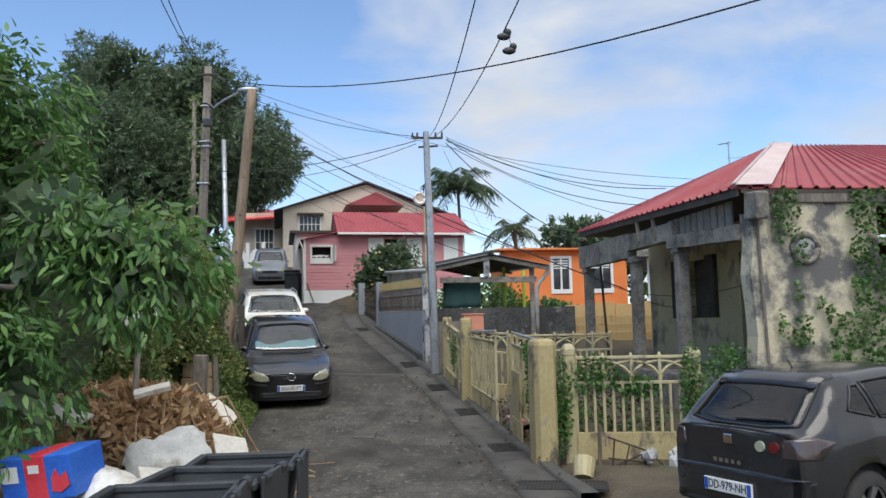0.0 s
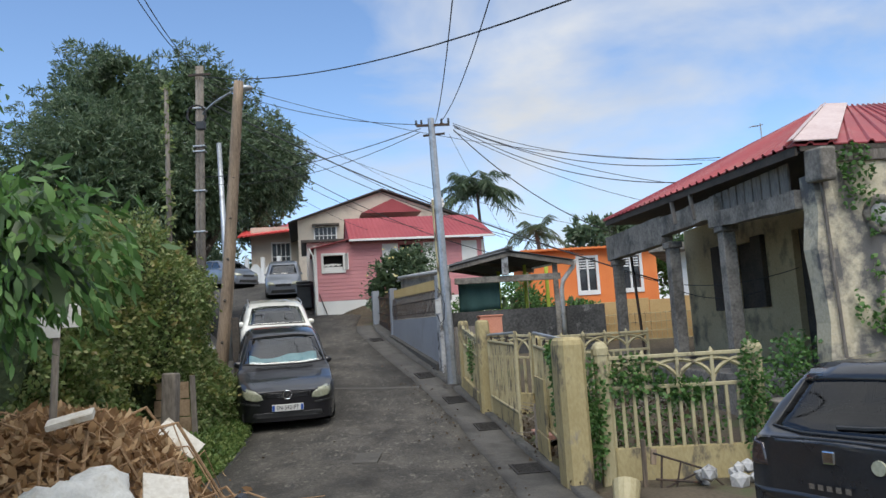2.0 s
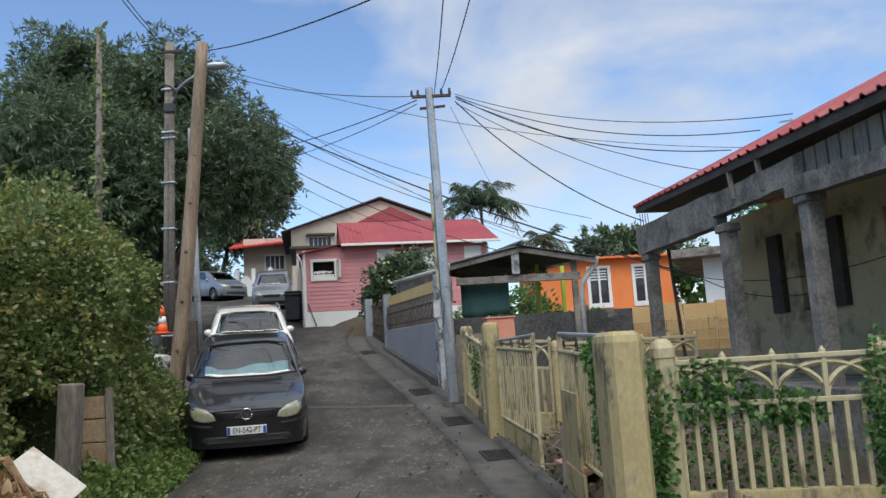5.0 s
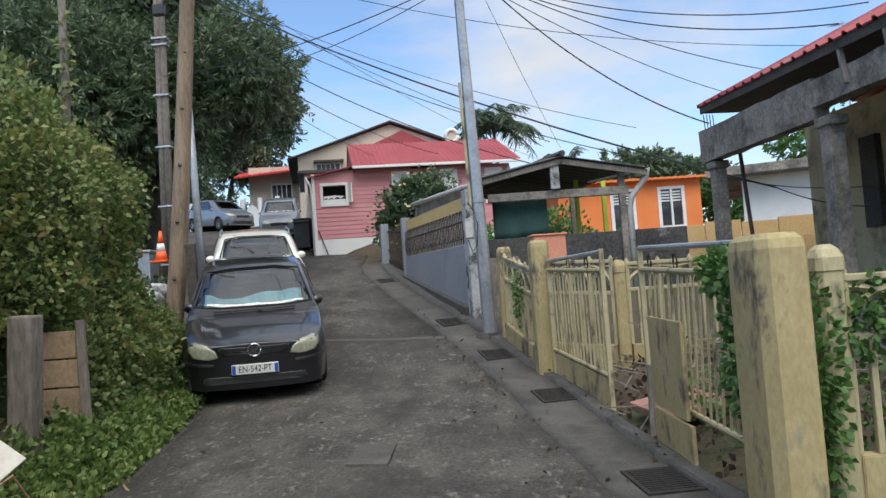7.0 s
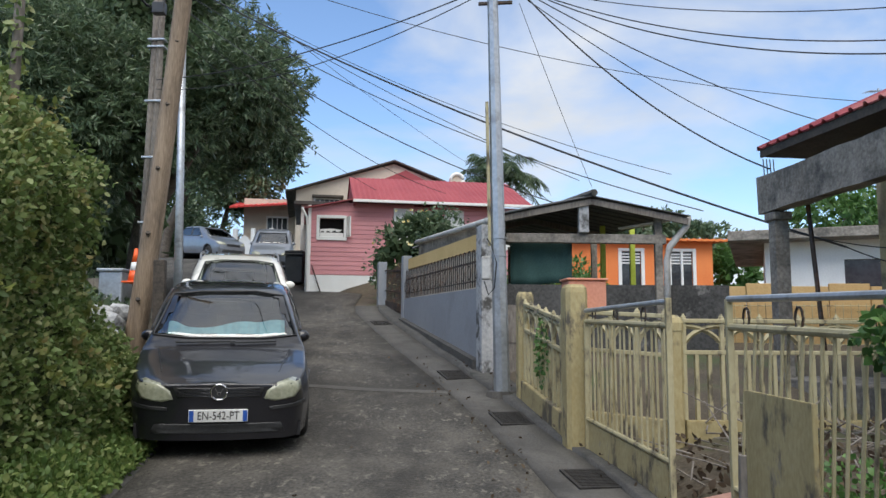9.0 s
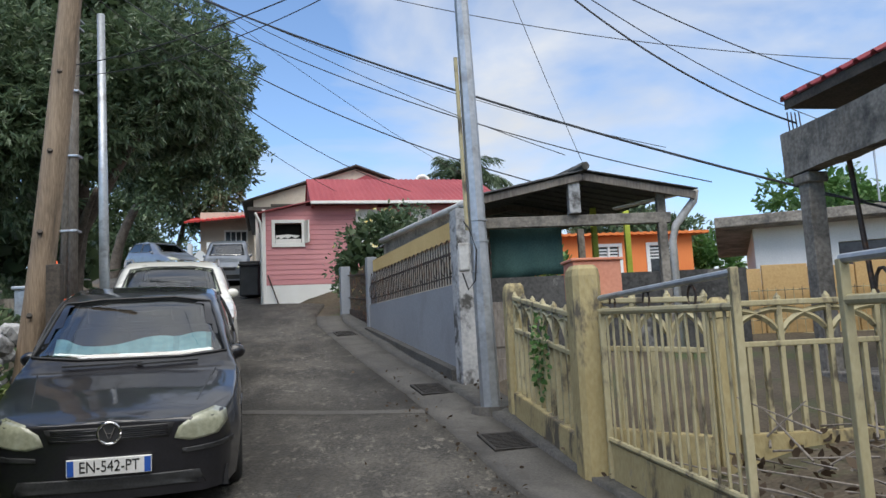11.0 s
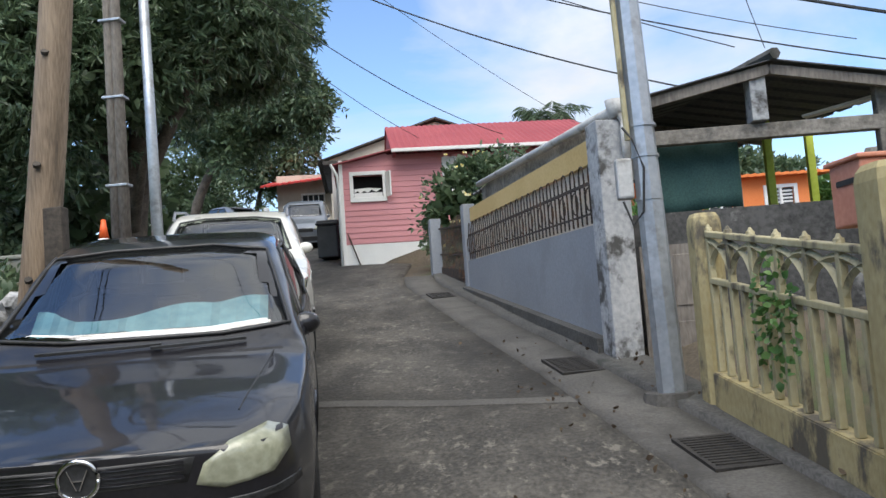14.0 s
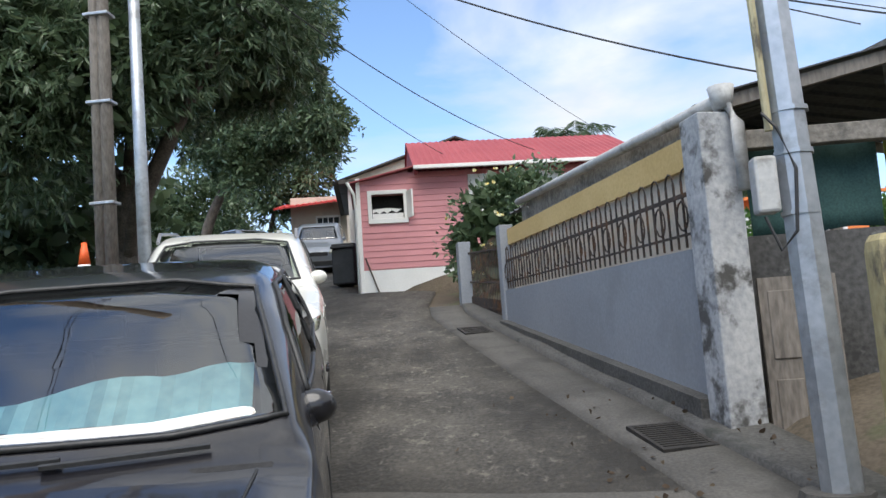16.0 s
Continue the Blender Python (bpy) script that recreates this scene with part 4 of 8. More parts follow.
part("leaf", bm, M_OLDWOOD, t)
for x0 in (-0.22, 0.03):
    for z0 in (0.1, 0.75):
        bm = bmesh.new()
        box(bm, x0, x0 + 0.19, -0.012, 0.0, z0, z0 + 0.5, 0.006)
        part("panel", bm, M_OLDWOOD, t)

# ---- derelict house with a veranda ----
HA = radians(7.2)
HV, HU, H0 = Vector((-math.sin(HA), math.cos(HA), 0)), Vector((math.cos(HA), math.sin(HA), 0)), Vector((4.6, 11.3, 0))
HM = Matrix.Translation(H0) @ Matrix.Rotation(HA, 4, "Z")
FLOOR = 0.62
house = thing("derelict_house", "derelict house with flaking plaster, a veranda and a red sheet roof", "house", HM)
# local frame: x to the right along the gable wall, y away along the veranda
bm = bmesh.new()
wall_holes(bm, 9.0, -0.6, 3.36, 0.3, [(1.9, 3.0, 2.45, 3.2)], Matrix.Translation((0, 0, 0)))
front = part("front_wall", bm, M_RUIN, house, "peeling plaster wall with creeper")
bm = bmesh.new()
wall_holes(bm, 7.7, FLOOR - 0.8, 3.45, 0.25, [(2.4, 3.3, FLOOR, 2.85), (4.55, 5.5, 1.6, 2.85)], Matrix.Translation((1.85, 0.3, 0)) @ Matrix.Rotation(radians(90), 4, "Z"))
part("veranda_wall", bm, M_RUIN_IN, house)
bm = bmesh.new()
wall_holes(bm, 7.4, -0.6, 3.45, 0.25, [], Matrix.Translation((1.6, 7.85, 0)))
wall_holes(bm, 8.0, -0.6, 3.45, 0.25, [], Matrix.Translation((9.0, 0.0, 0)) @ Matrix.Rotation(radians(90), 4, "Z"))
part("back_wall", bm, M_RUIN_IN, house)
bm = bmesh.new()
box(bm, -0.2, 1.7, 0.3, 8.05, -0.6, FLOOR, 0.02)
part("veranda_floor", bm, M_BEAM, house)
for y0, y1 in ((2.45, 0.16), (4.6, 0.17), (7.75, 0.15)):
    bm = bmesh.new()
    box(bm, -0.18, 0.02, y0 - y1 / 2, y0 + y1 / 2 + 0.04, FLOOR - 0.4, 2.82, 0.012)
    box(bm, -0.21, 0.05, y0 - y1 / 2 - 0.05, y0 + y1 / 2 + 0.09, 2.74, 2.86, 0.02)
    part("column", bm, M_BEAM, house)
bm = bmesh.new()
rod(bm, (0.12, 7.1, FLOOR), (0.05, 7.25, 2.9), 0.03)
part("iron_prop", bm, M_IRON, house, "rusty iron prop")
# crumbling beam in three lengths
for y0, y1, z0, z1, z2, z3 in ((4.75, 8.05, 2.86, 3.36, 2.88, 3.39), (2.5, 4.8, 2.98, 3.3, 3.0, 3.32), (0.25, 2.75, 2.72, 2.95, 2.84, 3.08)):
    bm = bmesh.new()
    k = 10
    rings = []
    for i in range(k + 1):
        s = i / k
        yy = y0 + (y1 - y0) * s
        a, b = z0 + (z2 - z0) * s, z1 + (z3 - z1) * s
        j = lambda q: 0.025 * noise.noise((yy * 2.2, q, z0))
        rings.append([bm.verts.new(c) for c in ((-0.22 + j(1), yy, a + j(2)), (0.0 + j(3), yy, a + j(4)), (0.0 + j(5), yy, b + j(6)), (-0.22 + j(7), yy, b + j(8)))])
    for a, b in zip(rings, rings[1:]):
        for q in range(4):
            bm.faces.new((a[q], a[(q + 1) % 4], b[(q + 1) % 4], b[q]))
    bm.faces.new(rings[0])
    bm.faces.new(rings[-1][::-1])
    part("veranda_beam", bm, M_BEAM, house)
for i in range(10):
    bm = bmesh.new()
    y0 = 0.55 + i * 0.24
    box(bm, -0.1, -0.07, y0, y0 + 0.2, 3.0 + rng.uniform(-0.03, 0.03), 3.36)
    part("plank", bm, M_OLDWOOD, house)
for y0, z0 in ((3.2, 3.25), (4.0, 3.3)):
    bm = bmesh.new()
    bar(bm, (-0.24, y0, z0 - 0.2), (-0.26, y0 + 0.05, z0 + 0.32), 0.06, 0.05, 0.004, up=(0, 1, 0))
    part("batten", bm, M_OLDWOOD, house)
bm = bmesh.new()
for i in range(4):
    rod(bm, (-0.14 + 0.05 * i, 7.98, 3.4), (-0.14 + 0.05 * i, 8.0, 3.66), 0.008, seg=5)
part("rebar", bm, M_IRON, house)
# crumbling corner: upright, bracket and loose render
bm = bmesh.new()
rings = []
for i in range(9):
    s = i / 8
    zz = -0.5 + 3.6 * s
    o = 0.05 * noise.noise((zz * 1.7, 2, 5))
    rings.append([bm.verts.new((x + o + 0.03 * noise.noise((zz * 3, x, y)), y + 0.02 * noise.noise((zz * 3, y, x)), zz)) for x, y in ((-0.14, -0.05), (0.1, -0.05), (0.1, 0.24), (-0.14, 0.24))])
for a, b in zip(rings, rings[1:]):
    for q in range(4):
        bm.faces.new((a[q], a[(q + 1) % 4], b[(q + 1) % 4], b[q]))
bm.faces.new(rings[0])
bm.faces.new(rings[-1][::-1])
part("corner_pillar", bm, M_RUIN, house)
bm = bmesh.new()
box(bm, -0.2, 0.0, -0.09, 0.28, 2.98, 3.38, 0.03, Matrix.Rotation(radians(5), 4, "X"))
part("bracket", bm, M_BEAM, house)
bm = bmesh.new()
rod(bm, (0.02, -0.09, 0.3), (-0.06, -0.09, 3.2), 0.022)
part("drain_pipe", bm, M_OLDWOOD, house)
# vent ring
bm = bmesh.new()
tube(bm, [(0.72 + 0.2 * math.cos(a * math.tau / 24), -0.01, 2.57 + 0.2 * math.sin(a * math.tau / 24)) for a in range(25)], 0.05, 8)
ring = part("vent_ring", bm, M_BEAM, house, "round plaster vent surround", True)
bm = bmesh.new()
rod(bm, (0.72, 0.02, 2.57), (0.72, -0.012, 2.57), 0.16, seg=24)
part("vent_cover", bm, M_MOULDPALE, house)
bm = bmesh.new()
box(bm, -0.05, 8.9, -0.05, 0.12, 3.24, 3.41, 0.015)
part("cornice", bm, M_OLDWOOD, house)
# shutters and door on the veranda wall
for y0, y1, z0, z1 in ((2.7, 3.6, FLOOR, 2.85), (4.85, 5.8, 1.6, 2.85)):
    bm = bmesh.new()
    box(bm, 1.72, 1.78, y0, y1, z0, z1, 0.006)
    part("shutter", bm, M_DARKWOOD, house, "dark closed wooden shutter")
for y0, z0, z1 in ((1.9, 1.62, 2.8), (4.5, 1.6, 2.9), (6.2, 1.6, 2.9)):
    bm = bmesh.new()
    box(bm, 1.5, 1.6, y0, y0 + 0.38, z0, z1, 0.008)
    part("open_shutter", bm, M_DARKWOOD, house, "dark shutter leaf folded back")
# hip roof: its eave sags towards the street corner
X1, RZ = 9.6, 5.03
a, b = (-0.33, -0.07, 3.46), (-0.3, 7.86, 3.76)
c1, c2 = (X1, -0.07, 3.46), (X1, 7.86, 3.66)
ra, rb = (2.65, 3.85, RZ), (2.65, 3.97, RZ)
for q in ((a, b, rb, ra), (a, c1, (6.4, 3.85, RZ), ra), (b, c2, (6.4, 3.97, RZ), rb), (c1, c2, (6.4, 3.97, RZ), (6.4, 3.85, RZ))):
    bm = bmesh.new()
    roof_sheet(bm, *q, 0.26, 0.035, 0.02)
    part("roof_sheet", bm, M_ROOF, house)
va, vb = Vector(a), Vector(ra)
dv = (vb - va).normalized()
for off, wide, top in ((Vector((0.0, 0.0, 0.06)), Vector((0.56, 0.0, 0.0)), Vector((0.4, 0.0, 0.0))), (Vector((0.0, 0.0, 0.07)), Vector((0.0, 0.15, -0.005)), Vector((0.0, 0.15, 0.0)))):
    bm = bmesh.new()
    bm.faces.new([bm.verts.new(c) for c in (va + off - dv * 0.06, va + off + wide - dv * 0.02, vb + off + top, vb + off)])
    r_ = part("hip_flashing", bm, M_ROOFPALE, house, "faded pale hip flashing")
    r_.modifiers.new("thick", "SOLIDIFY").thickness = 0.012
bm = bmesh.new()
bar(bm, Vector(a) + Vector((0.04, 0.04, -0.07)), Vector(b) + Vector((0.04, -0.04, -0.07)), 0.03, 0.11)
bar(bm, Vector(a) + Vector((0.08, 0.03, -0.05)), Vector(c1) + Vector((-0.5, 0.03, -0.05)), 0.03, 0.06)
part("fascia", bm, M_DARKWOOD, house)
bm = bmesh.new()
lo = [(-0.26, 0.02, 3.37), (1.62, 0.02, 3.37), (1.62, 7.8, 3.62), (-0.26, 7.8, 3.64)]
vs = [bm.verts.new(c) for c in lo] + [bm.verts.new((x, y, z + 0.03)) for x, y, z in lo]
for f in ((3, 2, 1, 0), (4, 5, 6, 7), (0, 1, 5, 4), (1, 2, 6, 5), (2, 3, 7, 6), (3, 0, 4, 7)):
    bm.faces.new([vs[i] for i in f])
part("soffit", bm, M_DARKWOOD, house)

an = thing("tv_antenna", "thin metal television antenna on a tall mast", "antenna", Matrix.Translation((12.4, 33.0, 7.6)))
bm = bmesh.new()
rod(bm, (0, 0, -6.6), (0, 0, 1.6), 0.03)
part("mast", bm, M_GALV, an)
bm = bmesh.new()
rod(bm, (-0.45, -0.1, 1.45), (0.12, 0.1, 1.55), 0.014, seg=5)
for i in range(5):
    c = Vector((-0.42 + i * 0.11, -0.09 + i * 0.045, 1.455 + i * 0.019))
    rod(bm, c + Vector((0.06, -0.16, 0)), c - Vector((0.06, -0.16, 0)), 0.009, seg=4)
part("boom", bm, M_GALV, an)
bm = bmesh.new()
rod(bm, (-0.1, 0, 0.85), (0.8, 0.2, 0.95), 0.014, seg=5)
part("boom", bm, M_GALV, an)

# tan screen fence behind the yard
t = thing("screen_fence", "tan panel fence with a strip of wire mesh along it", "fence")
for i in range(9):
    bm = bmesh.new()
    x0 = 3.42 + i * 0.7
    box(bm, x0, x0 + 0.69, 22.0 - i * 0.02, 22.05 - i * 0.02, 0.3, 2.05 + 0.05 * (i % 2), 0.006)
    part("panel", bm, M_TAN, t)
for i in range(4):
    bm = bmesh.new()
    rod(bm, (3.5, 21.95, 1.05 + 0.22 * i), (9.6, 21.78, 1.05 + 0.22 * i), 0.008, seg=4)
    part("wire", bm, M_CREAM, t)
for i in range(46):
    bm = bmesh.new()
    rod(bm, (3.5 + i * 0.13, 21.94 - i * 0.0035, 0.4), (3.5 + i * 0.13, 21.94 - i * 0.0035, 1.75), 0.006, seg=4)
    part("wire", bm, M_CREAM, t)

# ---- pink boarded house ----
PA = radians(12)
PM = Matrix.Translation((-5.9, 33.0, 0)) @ Matrix.Rotation(PA, 4, "Z")
pink = thing("pink_house", "small pink boarded house with red roof and white base", "house", PM)
bm = bmesh.new()
wall_holes(bm, 7.0, 1.2, 3.15, 0.25, [], Matrix.Translation((0, 0, 0)))
part("base_wall", bm, M_WHITE, pink)
bm = bmesh.new()
wall_holes(bm, 1.25, 3.15, 5.4, 0.18, [(0.3, 1.15, 4.4, 5.0)], Matrix.Translation((0, 0.02, 0)))
wall_holes(bm, 5.75, 3.15, 5.48, 0.18, [(2.2, 3.1, 4.1, 5.35)], Matrix.Translation((1.25, 0.02, 0)))
wall_holes(bm, 5.5, 1.2, 5.4, 0.18, [], Matrix.Translation((0.18, 0.2, 0)) @ Matrix.Rotation(radians(90), 4, "Z"))
wall_holes(bm, 5.5, 1.2, 5.5, 0.18, [], Matrix.Translation((7.0, 0.2, 0)) @ Matrix.Rotation(radians(90), 4, "Z"))
wall_holes(bm, 7.0, 1.2, 5.5, 0.18, [], Matrix.Translation((0, 5.6, 0)))
part("wall", bm, M_PINK, pink)
NP = 16
for i in range(NP):
    z0 = 3.17 + i * 0.148
    for x0, x1 in ((0.0, 0.24), (0.24, 1.21), (1.21, 3.4), (4.4, 7.0)):
        if x0 == 0.24 and 4.3 < z0 + 0.1 < 5.15:
            continue
        if z0 > 5.25 and x0 < 1.2:
            continue
        bm = bmesh.new()
        q = [(0, 0), (0, 0.14), (-0.012, 0.14), (-0.026, 0.0)]
        prism(bm, [(yy, zz) for yy, zz in q], Matrix.Translation((x0, 0.018, z0)) @ Matrix(((0, 1, 0, 0), (1, 0, 0, 0), (0, 0, 1, 0), (0, 0, 0, 1))), x1 - x0)
        part("plank", bm, M_PINK, pink)
bm = bmesh.new()
for x0, x1, z0, z1 in ((0.22, 1.2, 5.0, 5.1), (0.22, 1.2, 4.28, 4.4), (0.22, 0.32, 4.4, 5.0), (1.1, 1.2, 4.4, 5.0)):
    box(bm, x0, x1, -0.04, 0.06, z0, z1, 0.008)
wf = part("window", bm, M_WHITE, pink, "open white window with a lace valance")
# Black board behind the opening, added as the room's shade.
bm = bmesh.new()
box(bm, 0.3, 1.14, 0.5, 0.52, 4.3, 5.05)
part("room_shade_board", bm, M_SHADE_BLACK, wf)
bm = bmesh.new()
prism(bm, [(0.34, 4.65), (0.34, 4.55), (0.42, 4.6), (0.5, 4.54), (0.6, 4.6), (0.7, 4.55), (0.8, 4.62), (0.92, 4.56), (1.06, 4.64), (0.7, 4.68)], Matrix.Translation((0, 0.1, 0)), 0.01)
part("valance", bm, M_WHITE, wf)
bm = bmesh.new()
box(bm, 0.33, 1.09, 0.08, 0.09, 4.4, 4.54)
part("curtain", bm, M_WHITE, wf)
bm = bmesh.new()
box(bm, -0.02, 0.02, -0.35, 0.0, 4.38, 5.05, 0.005, Matrix.Translation((1.18, 0, 0)) @ Matrix.Rotation(radians(20), 4, "Z"))
part("casement", bm, M_WHITE, wf)
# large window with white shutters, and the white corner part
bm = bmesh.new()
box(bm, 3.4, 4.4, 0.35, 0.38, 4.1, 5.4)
# This window is only a board painted with the darkness of the room.
dr = part("window", bm, M_SHADE_BLACK, pink, "shade-black board filling the open window between white shutters")
for x0 in (2.72, 4.42, 6.05):
    bm = bmesh.new()
    box(bm, x0, x0 + 0.66, -0.045, -0.012, 4.1, 5.4, 0.01)
    part("shutter", bm, M_WHITE, dr)
    for k in range(7):
        bm = bmesh.new()
        box(bm, x0 + 0.08, x0 + 0.58, -0.058, -0.045, 4.2 + k * 0.165, 4.2 + k * 0.165 + 0.12)
        part("slat", bm, M_WHITE, dr)
for x0 in (-0.02, 6.94):
    bm = bmesh.new()
    box(bm, x0 - 0.03, x0 + 0.07, -0.05, 0.05, 2.2, 5.42, 0.006)
    part("corner_board", bm, M_WHITE, pink)
bm = bmesh.new()
roof_sheet(bm, (1.36, -0.45, 5.55), (7.4, -0.45, 5.55), (7.15, 2.3, 6.85), (1.36, 2.3, 6.85), 0.17, 0.025, 0.02, wave=True)
part("roof_sheet", bm, M_ROOF2, pink)
bm = bmesh.new()
roof_sheet(bm, (1.36, 5.2, 5.55), (7.4, 5.2, 5.55), (7.15, 2.3, 6.85), (1.36, 2.3, 6.85), 0.17, 0.025, 0.02, wave=True)
part("roof_sheet", bm, M_ROOF2, pink)
bm = bmesh.new()
prism(bm, [(-0.4, 5.45), (2.3, 6.75), (5.1, 5.45)], Matrix.Translation((1.4, 0, 0)) @ Matrix(((0, 1, 0, 0), (1, 0, 0, 0), (0, 0, 1, 0), (0, 0, 0, 1))), 0.08)
part("gable_board", bm, M_ROOF, pink)
bm = bmesh.new()
roof_sheet(bm, (-0.2, -0.2, 5.3), (-0.2, 5.4, 5.3), (1.42, 5.4, 5.66), (1.42, -0.2, 5.66), 0.2, 0.02, 0.03)
part("lean_to_roof", bm, M_ROOF, pink)
bm = bmesh.new()
prism(bm, [(0.0, 5.3), (1.25, 5.3), (1.25, 5.58), (0.0, 5.3)][:3], Matrix.Translation((0, 0.0, 0)), 0.14)
part("wall_top", bm, M_PINK, pink)
bm = bmesh.new()
bar(bm, (1.36, -0.5, 5.53), (7.4, -0.5, 5.53), 0.1, 0.09, 0.012)
part("gutter", bm, M_WHITE, pink)
bm = bmesh.new()
tube(bm, [(-0.25, -0.25, 5.28), (-0.1, -0.12, 5.0), (-0.08, -0.08, 4.6), (-0.08, -0.08, 2.4)], 0.04, 8)
part("downpipe", bm, M_WHITE, pink, "", True)
bm = bmesh.new()
rod(bm, (0.55, -0.08, 2.1), (0.1, -0.04, 3.45), 0.018, seg=6)
solo("wooden_stick", bm, M_DARKWOOD, "thin dark stick leaning on the white base wall", "stick", PM)

# ---- beige houses further up ----
def far_window(parent, x0, x1, z0, z1, dark=False):
    bm = bmesh.new()
    for a0, a1, b0, b1 in ((x0 - 0.07, x1 + 0.07, z1, z1 + 0.08), (x0 - 0.07, x1 + 0.07, z0 - 0.08, z0), (x0 - 0.07, x0, z0, z1), (x1, x1 + 0.07, z0, z1)):
        box(bm, a0, a1, -0.05, 0.03, b0, b1)
    w = part("window", bm, M_WHITE, parent)
    bm = bmesh.new()
    box(bm, x0, x1, 0.06, 0.08, z0, z1)
    part("pane", bm, M_PANE, w)
    if not dark:
        k = max(2, int((x1 - x0) / 0.22))
        for i in range(1, k):
            bm = bmesh.new()
            xx = x0 + (x1 - x0) * i / k
            box(bm, xx - 0.02, xx + 0.02, -0.02, 0.02, z0, z1)
            part("glazing_bar", bm, M_WHITE, w)
        bm = bmesh.new()
        box(bm, x0, x1, -0.02, 0.02, (z0 + z1) / 2 - 0.02, (z0 + z1) / 2 + 0.02)
        part("glazing_bar", bm, M_WHITE, w)
    return w


FAR = Matrix.Translation((-0.67, 8.25, 1.1)) @ Matrix.Scale(1.22, 4) @ Matrix.Translation((0.67, -8.25, -1.1))
BM_ = FAR @ Matrix.Translation((-8.9, 44.0, 0.35)) @ Matrix.Rotation(PA, 4, "Z")
bh = thing("beige_house", "two-storey beige rendered house with a low brown gable", "house", BM_)
bm = bmesh.new()
wall_holes(bm, 8.5, 3.0, 7.7, 0.25, [(0.9, 2.0, 6.4, 7.3)], Matrix.Identity(4))
wall_holes(bm, 8.0, 3.0, 7.7, 0.25, [], Matrix.Translation((0.25, 0.25, 0)) @ Matrix.Rotation(radians(90), 4, "Z"))
prism(bm, [(0, 7.7), (8.5, 7.7), (4.6, 9.15)], Matrix.Translation((0, 0, 0)), 0.25)
part("wall", bm, M_BEIGE, bh)
far_window(bh, 0.9, 2.0, 6.4, 7.3)
bm = bmesh.new()
box(bm, 0.75, 2.2, -0.4, 0.0, 7.35, 7.45)
part("awning", bm, M_DARKWOOD, bh)
for a, b in (((-0.5, 7.6), (4.6, 9.3)), ((9.4, 7.5), (4.6, 9.3))):
    bm = bmesh.new()
    roof_sheet(bm, (a[0], -0.3, a[1]), (a[0], 8, a[1]), (b[0], 8, b[1]), (b[0], -0.3, b[1]), 0.3, 0.03, 0.06)
    part("roof_sheet", bm, M_KERB, bh, "brown-grey sheet roof")
bm = bmesh.new()
prism(bm, [(3.2, 7.5), (6.3, 7.5), (4.8, 8.2)], Matrix.Translation((0, -3.0, 0)), 3.0)
part("dormer", bm, M_ROOF, bh, "red dormer roof")
bm = bmesh.new()
tube(bm, [(7.35 + 0.3 * math.cos(a * math.tau / 16), -1.8, 8.1 + 0.3 * math.sin(a * math.tau / 16)) for a in range(17)], 0.09, 6)
vt = part("satellite_dish", bm, M_WHITE, bh, "white dish on the roof", True)
bm = bmesh.new()
rod(bm, (7.35, -1.78, 8.1), (7.35, -1.72, 8.1), 0.26, seg=16)
part("dish_face", bm, M_BEIGE, vt)
bm = bmesh.new()
rod(bm, (7.35, -1.7, 8.1), (7.35, -0.3, 7.4), 0.03, seg=6)
part("dish_arm", bm, M_GALV, vt)
BM2 = Matrix.Translation((-0.67, 8.25, 1.1)) @ Matrix.Scale(1.45, 4) @ Matrix.Translation((0.67, -8.25, -1.1)) @ Matrix.Translation((-11.4, 44.2, 0.5)) @ Matrix.Rotation(PA, 4, "Z")
bh2 = thing("beige_annex", "low beige annex with a bright red sheet roof", "house", BM2)
bm = bmesh.new()
wall_holes(bm, 4.7, 3.4, 7.2, 0.25, [(2.9, 3.8, 6.0, 6.7), (1.1, 2.0, 4.9, 6.3)], Matrix.Identity(4))
wall_holes(bm, 6, 3.4, 7.2, 0.25, [], Matrix.Translation((0.25, 0.25, 0)) @ Matrix.Rotation(radians(90), 4, "Z"))
part("wall", bm, M_BEIGE, bh2)
far_window(bh2, 2.9, 3.8, 6.0, 6.7)
far_window(bh2, 1.1, 2.0, 4.9, 6.3)
bm = bmesh.new()
roof_sheet(bm, (-0.6, -1.0, 6.62), (4.9, -1.0, 7.12), (4.9, 5, 8.4), (-0.6, 5, 7.9), 0.25, 0.03, 0.08)
part("roof_sheet", bm, M_ROOFBRIGHT, bh2)
# small white outbuilding between
BM3 = Matrix.Translation((-6.95, 36.4, 0)) @ Matrix.Rotation(PA, 4, "Z")
ob_ = thing("white_shed", "narrow white shed with a dark flat roof beside the pink house", "shed", BM3)
bm = bmesh.new()
box(bm, 0, 2.2, 0, 5.0, 2.4, 6.0)
part("wall", bm, M_WHITE, ob_)
bm = bmesh.new()
box(bm, -0.25, 2.4, -0.3, 5.1, 6.0, 6.12, 0.01)
part("roof", bm, M_KERB, ob_)

# ---- orange house ----
OM = Matrix.Translation((3.6, 44.0, 0)) @ Matrix.Rotation(radians(4), 4, "Z")
oh = thing("orange_house", "bright orange rendered bungalow with white-framed windows", "house", OM)
bm = bmesh.new()
wall_holes(bm, 6.9, 1.0, 5.75, 0.25, [(2.65, 3.55, 3.45, 5.2), (4.95, 5.95, 3.45, 5.2)], Matrix.Identity(4))
wall_holes(bm, 7, 1.0, 5.75, 0.25, [], Matrix.Translation((6.9, 0.25, 0)) @ Matrix.Rotation(radians(90), 4, "Z"))
